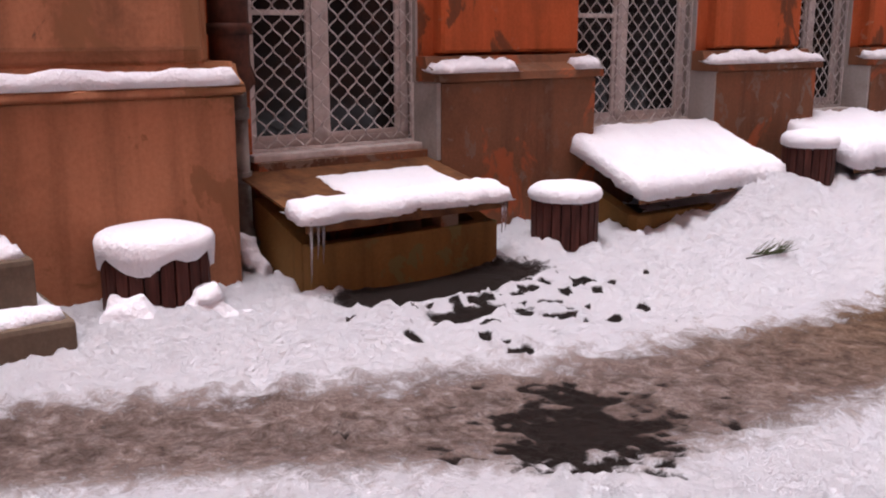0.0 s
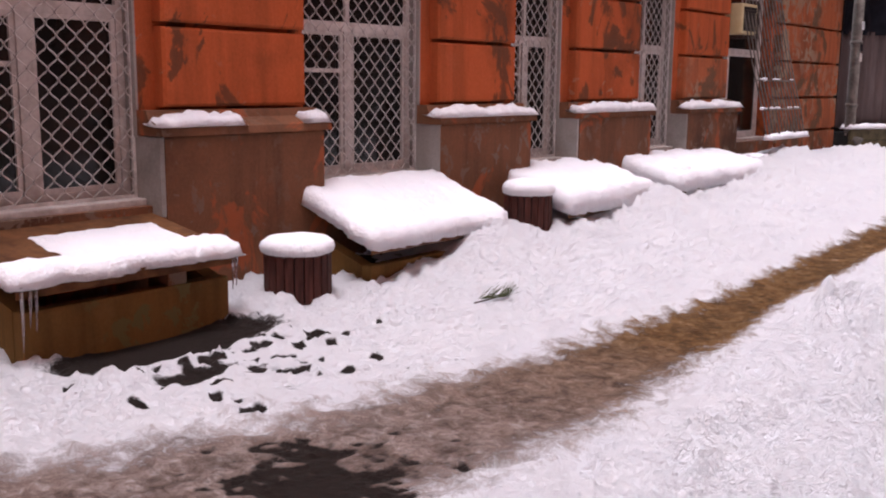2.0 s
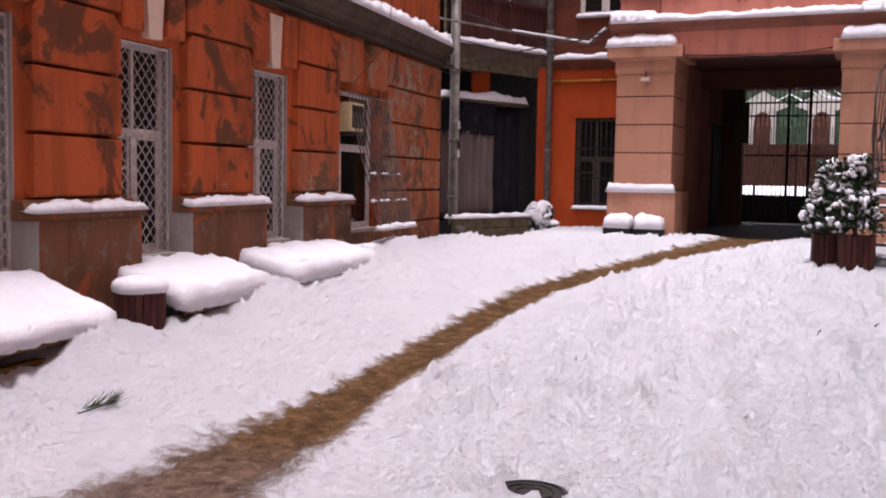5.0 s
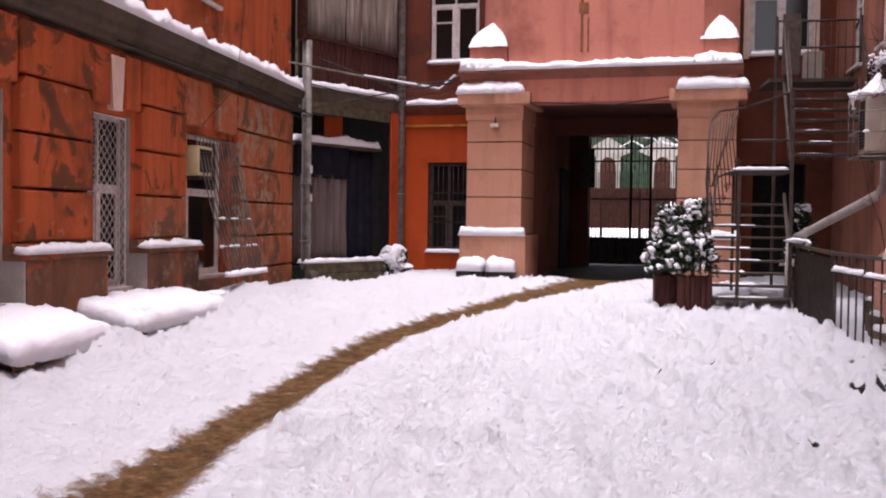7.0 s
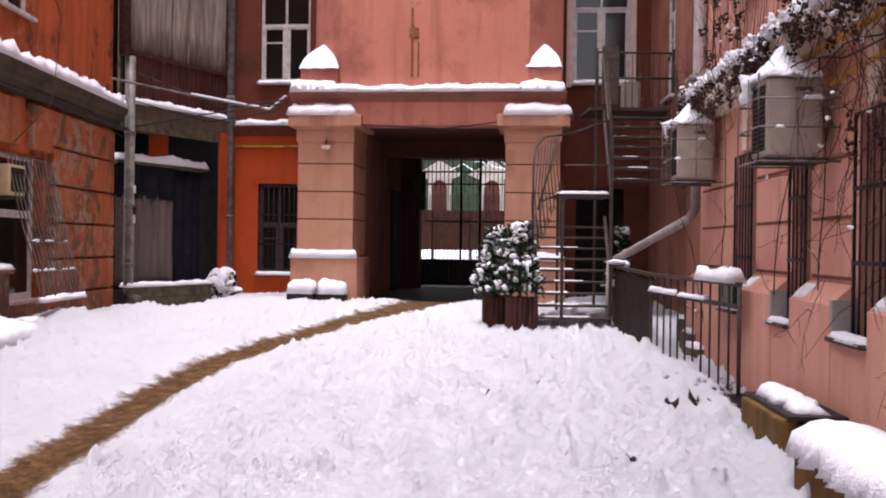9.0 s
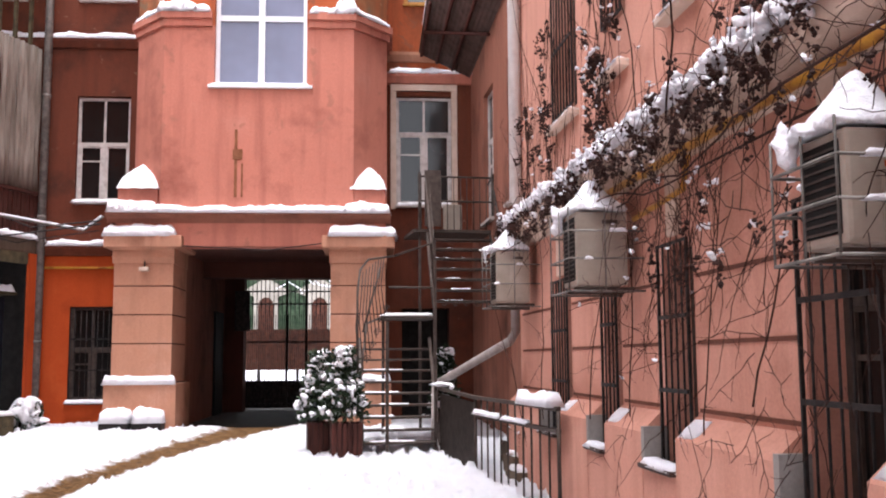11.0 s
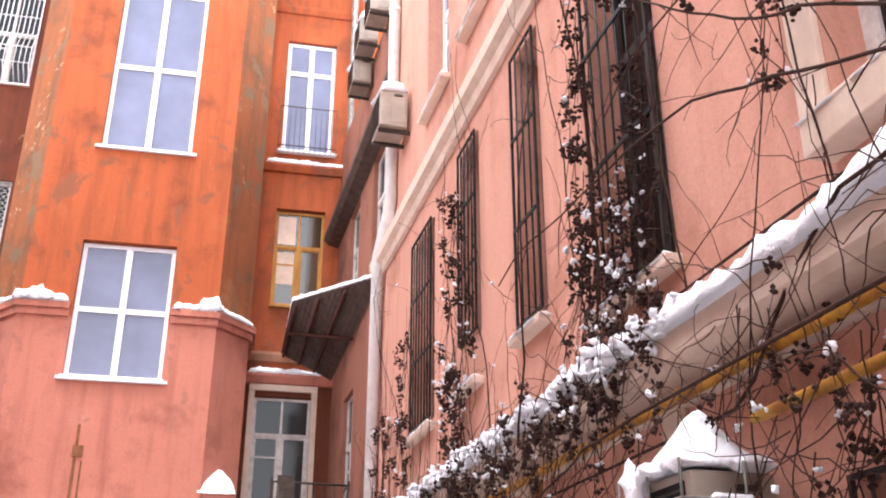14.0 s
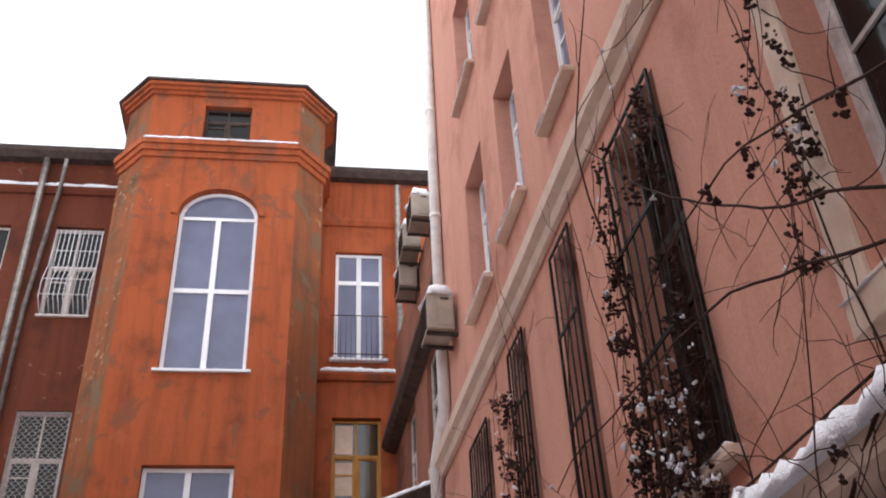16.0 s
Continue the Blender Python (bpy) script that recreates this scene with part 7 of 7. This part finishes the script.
    # parallel runners on the far window side
    for i in range(26):
        s0 = -3.2 + 0.11 * i + rnd.gauss(0, 0.04)
        grow((s0, -0.05, 3.1), (0.25 + rnd.gauss(0, 0.1), 0, 1), rnd.randint(6, 16), 0.16, 0.0034, 0.05, twigs, 3, -0.2, -0.02)
    # bunches and snow along the ledge
    for _ in range(170):
        s = rnd.uniform(-3.4, 4.3)
        z = 3.0 + rnd.gauss(0, 0.10)
        y = -0.27 - rnd.random() * 0.1
        cluster(s, y, z)
        if rnd.random() < 0.6:
            snow_at((s, y, z + 0.04), 0.02)
        grow((s, y, z + 0.05), (rnd.gauss(0, 0.6), 0, -0.6 + rnd.gauss(0, 0.6)), 6, 0.07, 0.0038, 0.25, twigs, 3, -0.45, -0.26)
    for _ in range(260):
        snow_at((rnd.uniform(-3.5, 4.4), -0.20 - 0.12 * rnd.random(), 3.13 + rnd.gauss(0.01, 0.03)), 0.035)
    # curtains of bunches hanging in the barred windows
    for a, b, z0, z1, n, sn in ((3.08, 3.34, 3.5, 6.2, 55, 0.15), (3.0, 4.05, 3.35, 4.15, 60, 0.9), (3.85, 4.05, 4.0, 6.0, 30, 0.15), (0.05, 0.3, 3.4, 5.8, 34, 0.25), (0.0, 0.6, 3.4, 4.2, 34, 0.9), (0.6, 0.8, 4.0, 5.6, 16, 0.2), (-1.8, -1.5, 3.5, 5.2, 26, 0.3), (-2.9, -2.3, 3.3, 4.4, 22, 0.3), (5.1, 5.4, 3.8, 6.2, 26, 0.25), (4.9, 6.4, 2.2, 2.95, 30, 0.4)):
        for _ in range(n):
            s, z = rnd.uniform(a, b), rnd.uniform(z0, z1)
            y = -0.07 - rnd.random() * 0.12
            cluster(s, y, z)
            if rnd.random() < sn:
                snow_at((s, y - 0.03, z + 0.03), 0.016)
        for _ in range(int(n * 0.5)):
            grow((rnd.uniform(a, b), -0.08, rnd.uniform(z0, z1)), (rnd.gauss(0, 0.3), 0, -1), 8, 0.09, 0.0042, 0.16, twigs, 3, -0.3, -0.05)
    # tangle hanging under the ledge at the near end
    for _ in range(190):
        s, z = rnd.uniform(1.6, 7.4), rnd.uniform(2.0, 3.1)
        y = -0.28 - 0.12 * rnd.random()
        if rnd.random() < 0.25:
            cluster(s, y, z)
        if rnd.random() < 0.22:
            snow_at((s, y, z + 0.02), 0.016)
        grow((s, y, z), (-0.7 + rnd.gauss(0, 0.6), 0, rnd.gauss(-0.2, 0.7)), 12, 0.08, 0.0038, 0.27, twigs, 3, -0.46, -0.20)
    # fine drooping twigs before the lower wall
    for _ in range(80):
        s, z = rnd.uniform(0.9, 6.6), rnd.uniform(0.9, 2.6)
        tw = grow((s, -0.2, z), (rnd.gauss(0, 1), -0.1, rnd.gauss(-0.3, 0.7)), 8, 0.08, 0.0034, 0.2, twigs, 3, -0.45, -0.18)
        for p in tw[1::2]:
            grow(p, (rnd.gauss(0, 1), 0, rnd.gauss(0, 1)), 3, 0.05, 0.0026, 0.2, twigs, 3, -0.45, -0.18)
    part("stem", stems, M_VINE, t)
    tagged(part("twig_tangle", twigs, M_VINE, t), kind="stuff")
    me = bpy.data.meshes.new("withered_fruit")
    vs, fs = [], []
    for x, y, z, r in fruit:
        i = len(vs)
        e = [r * (0.7 + 0.6 * rnd.random()) for _ in range(6)]
        vs += [(x + e[0], y, z), (x, y + e[1], z), (x - e[2], y, z), (x, y - e[3], z), (x, y, z + e[4]), (x, y, z - e[5])]
        fs += [(i, i + 1, i + 4), (i + 1, i + 2, i + 4), (i + 2, i + 3, i + 4), (i + 3, i, i + 4), (i + 1, i, i + 5), (i + 2, i + 1, i + 5), (i + 3, i + 2, i + 5), (i, i + 3, i + 5)]
    me.from_pydata(vs, [], fs)
    me.materials.append(M_DRYLEAF)
    ob = new("withered_fruit", me)
    ob.parent = t
    tagged(ob, "dark withered bunches", kind="stuff")
    tagged(part("clinging_snow", lumps(clots, 7, 0.85), M_SNOW, t, "clots of snow on the vine", True), kind="stuff")


vine()

# ---------------------------------------------------------------- small things on the snow
t = thing("pine_sprig", pose(-3.58, 4.62, 0.0, 0, -8, 32), "green pine sprig lying on the snow", "sprig")
bm = bmesh.new()
tube(bm, [(-0.12, 0, 0.0), (0, 0.01, 0.015), (0.08, 0.0, 0.03)], 0.005, 5, 0.003)
part("twig", bm, M_VINE, t)
rnd = random.Random(8)
bm = bmesh.new()
for i in range(70):
    a = Vector((rnd.uniform(-0.09, 0.07), 0, 0.02))
    d = Vector((0.4 + rnd.random(), rnd.gauss(0, 0.55), 0.1 + 0.8 * rnd.random())).normalized() * (0.07 + 0.07 * rnd.random())
    tube(bm, [a, a + d * 0.6, a + d], 0.0019, 3, 0.001, False)
part("needles", bm, M_BRASSNEEDLE, t)
t = thing("manhole_cover", pose(-0.97, 4.12, -0.06), "dark iron cover in a hollow of the snow", "manhole cover")
bm = bmesh.new()
tube(bm, [(0, 0, 0), (0, 0, 0.03)], 0.178, 28)
part("plate", bm, M_IRON, t)
for r in (0.06, 0.11, 0.155):
    bm = bmesh.new()
    tube(bm, [(r * math.cos(k * math.tau / 28), r * math.sin(k * math.tau / 28), 0.032) for k in range(29)], 0.006, 4)
    part("rib", bm, M_IRON, t)
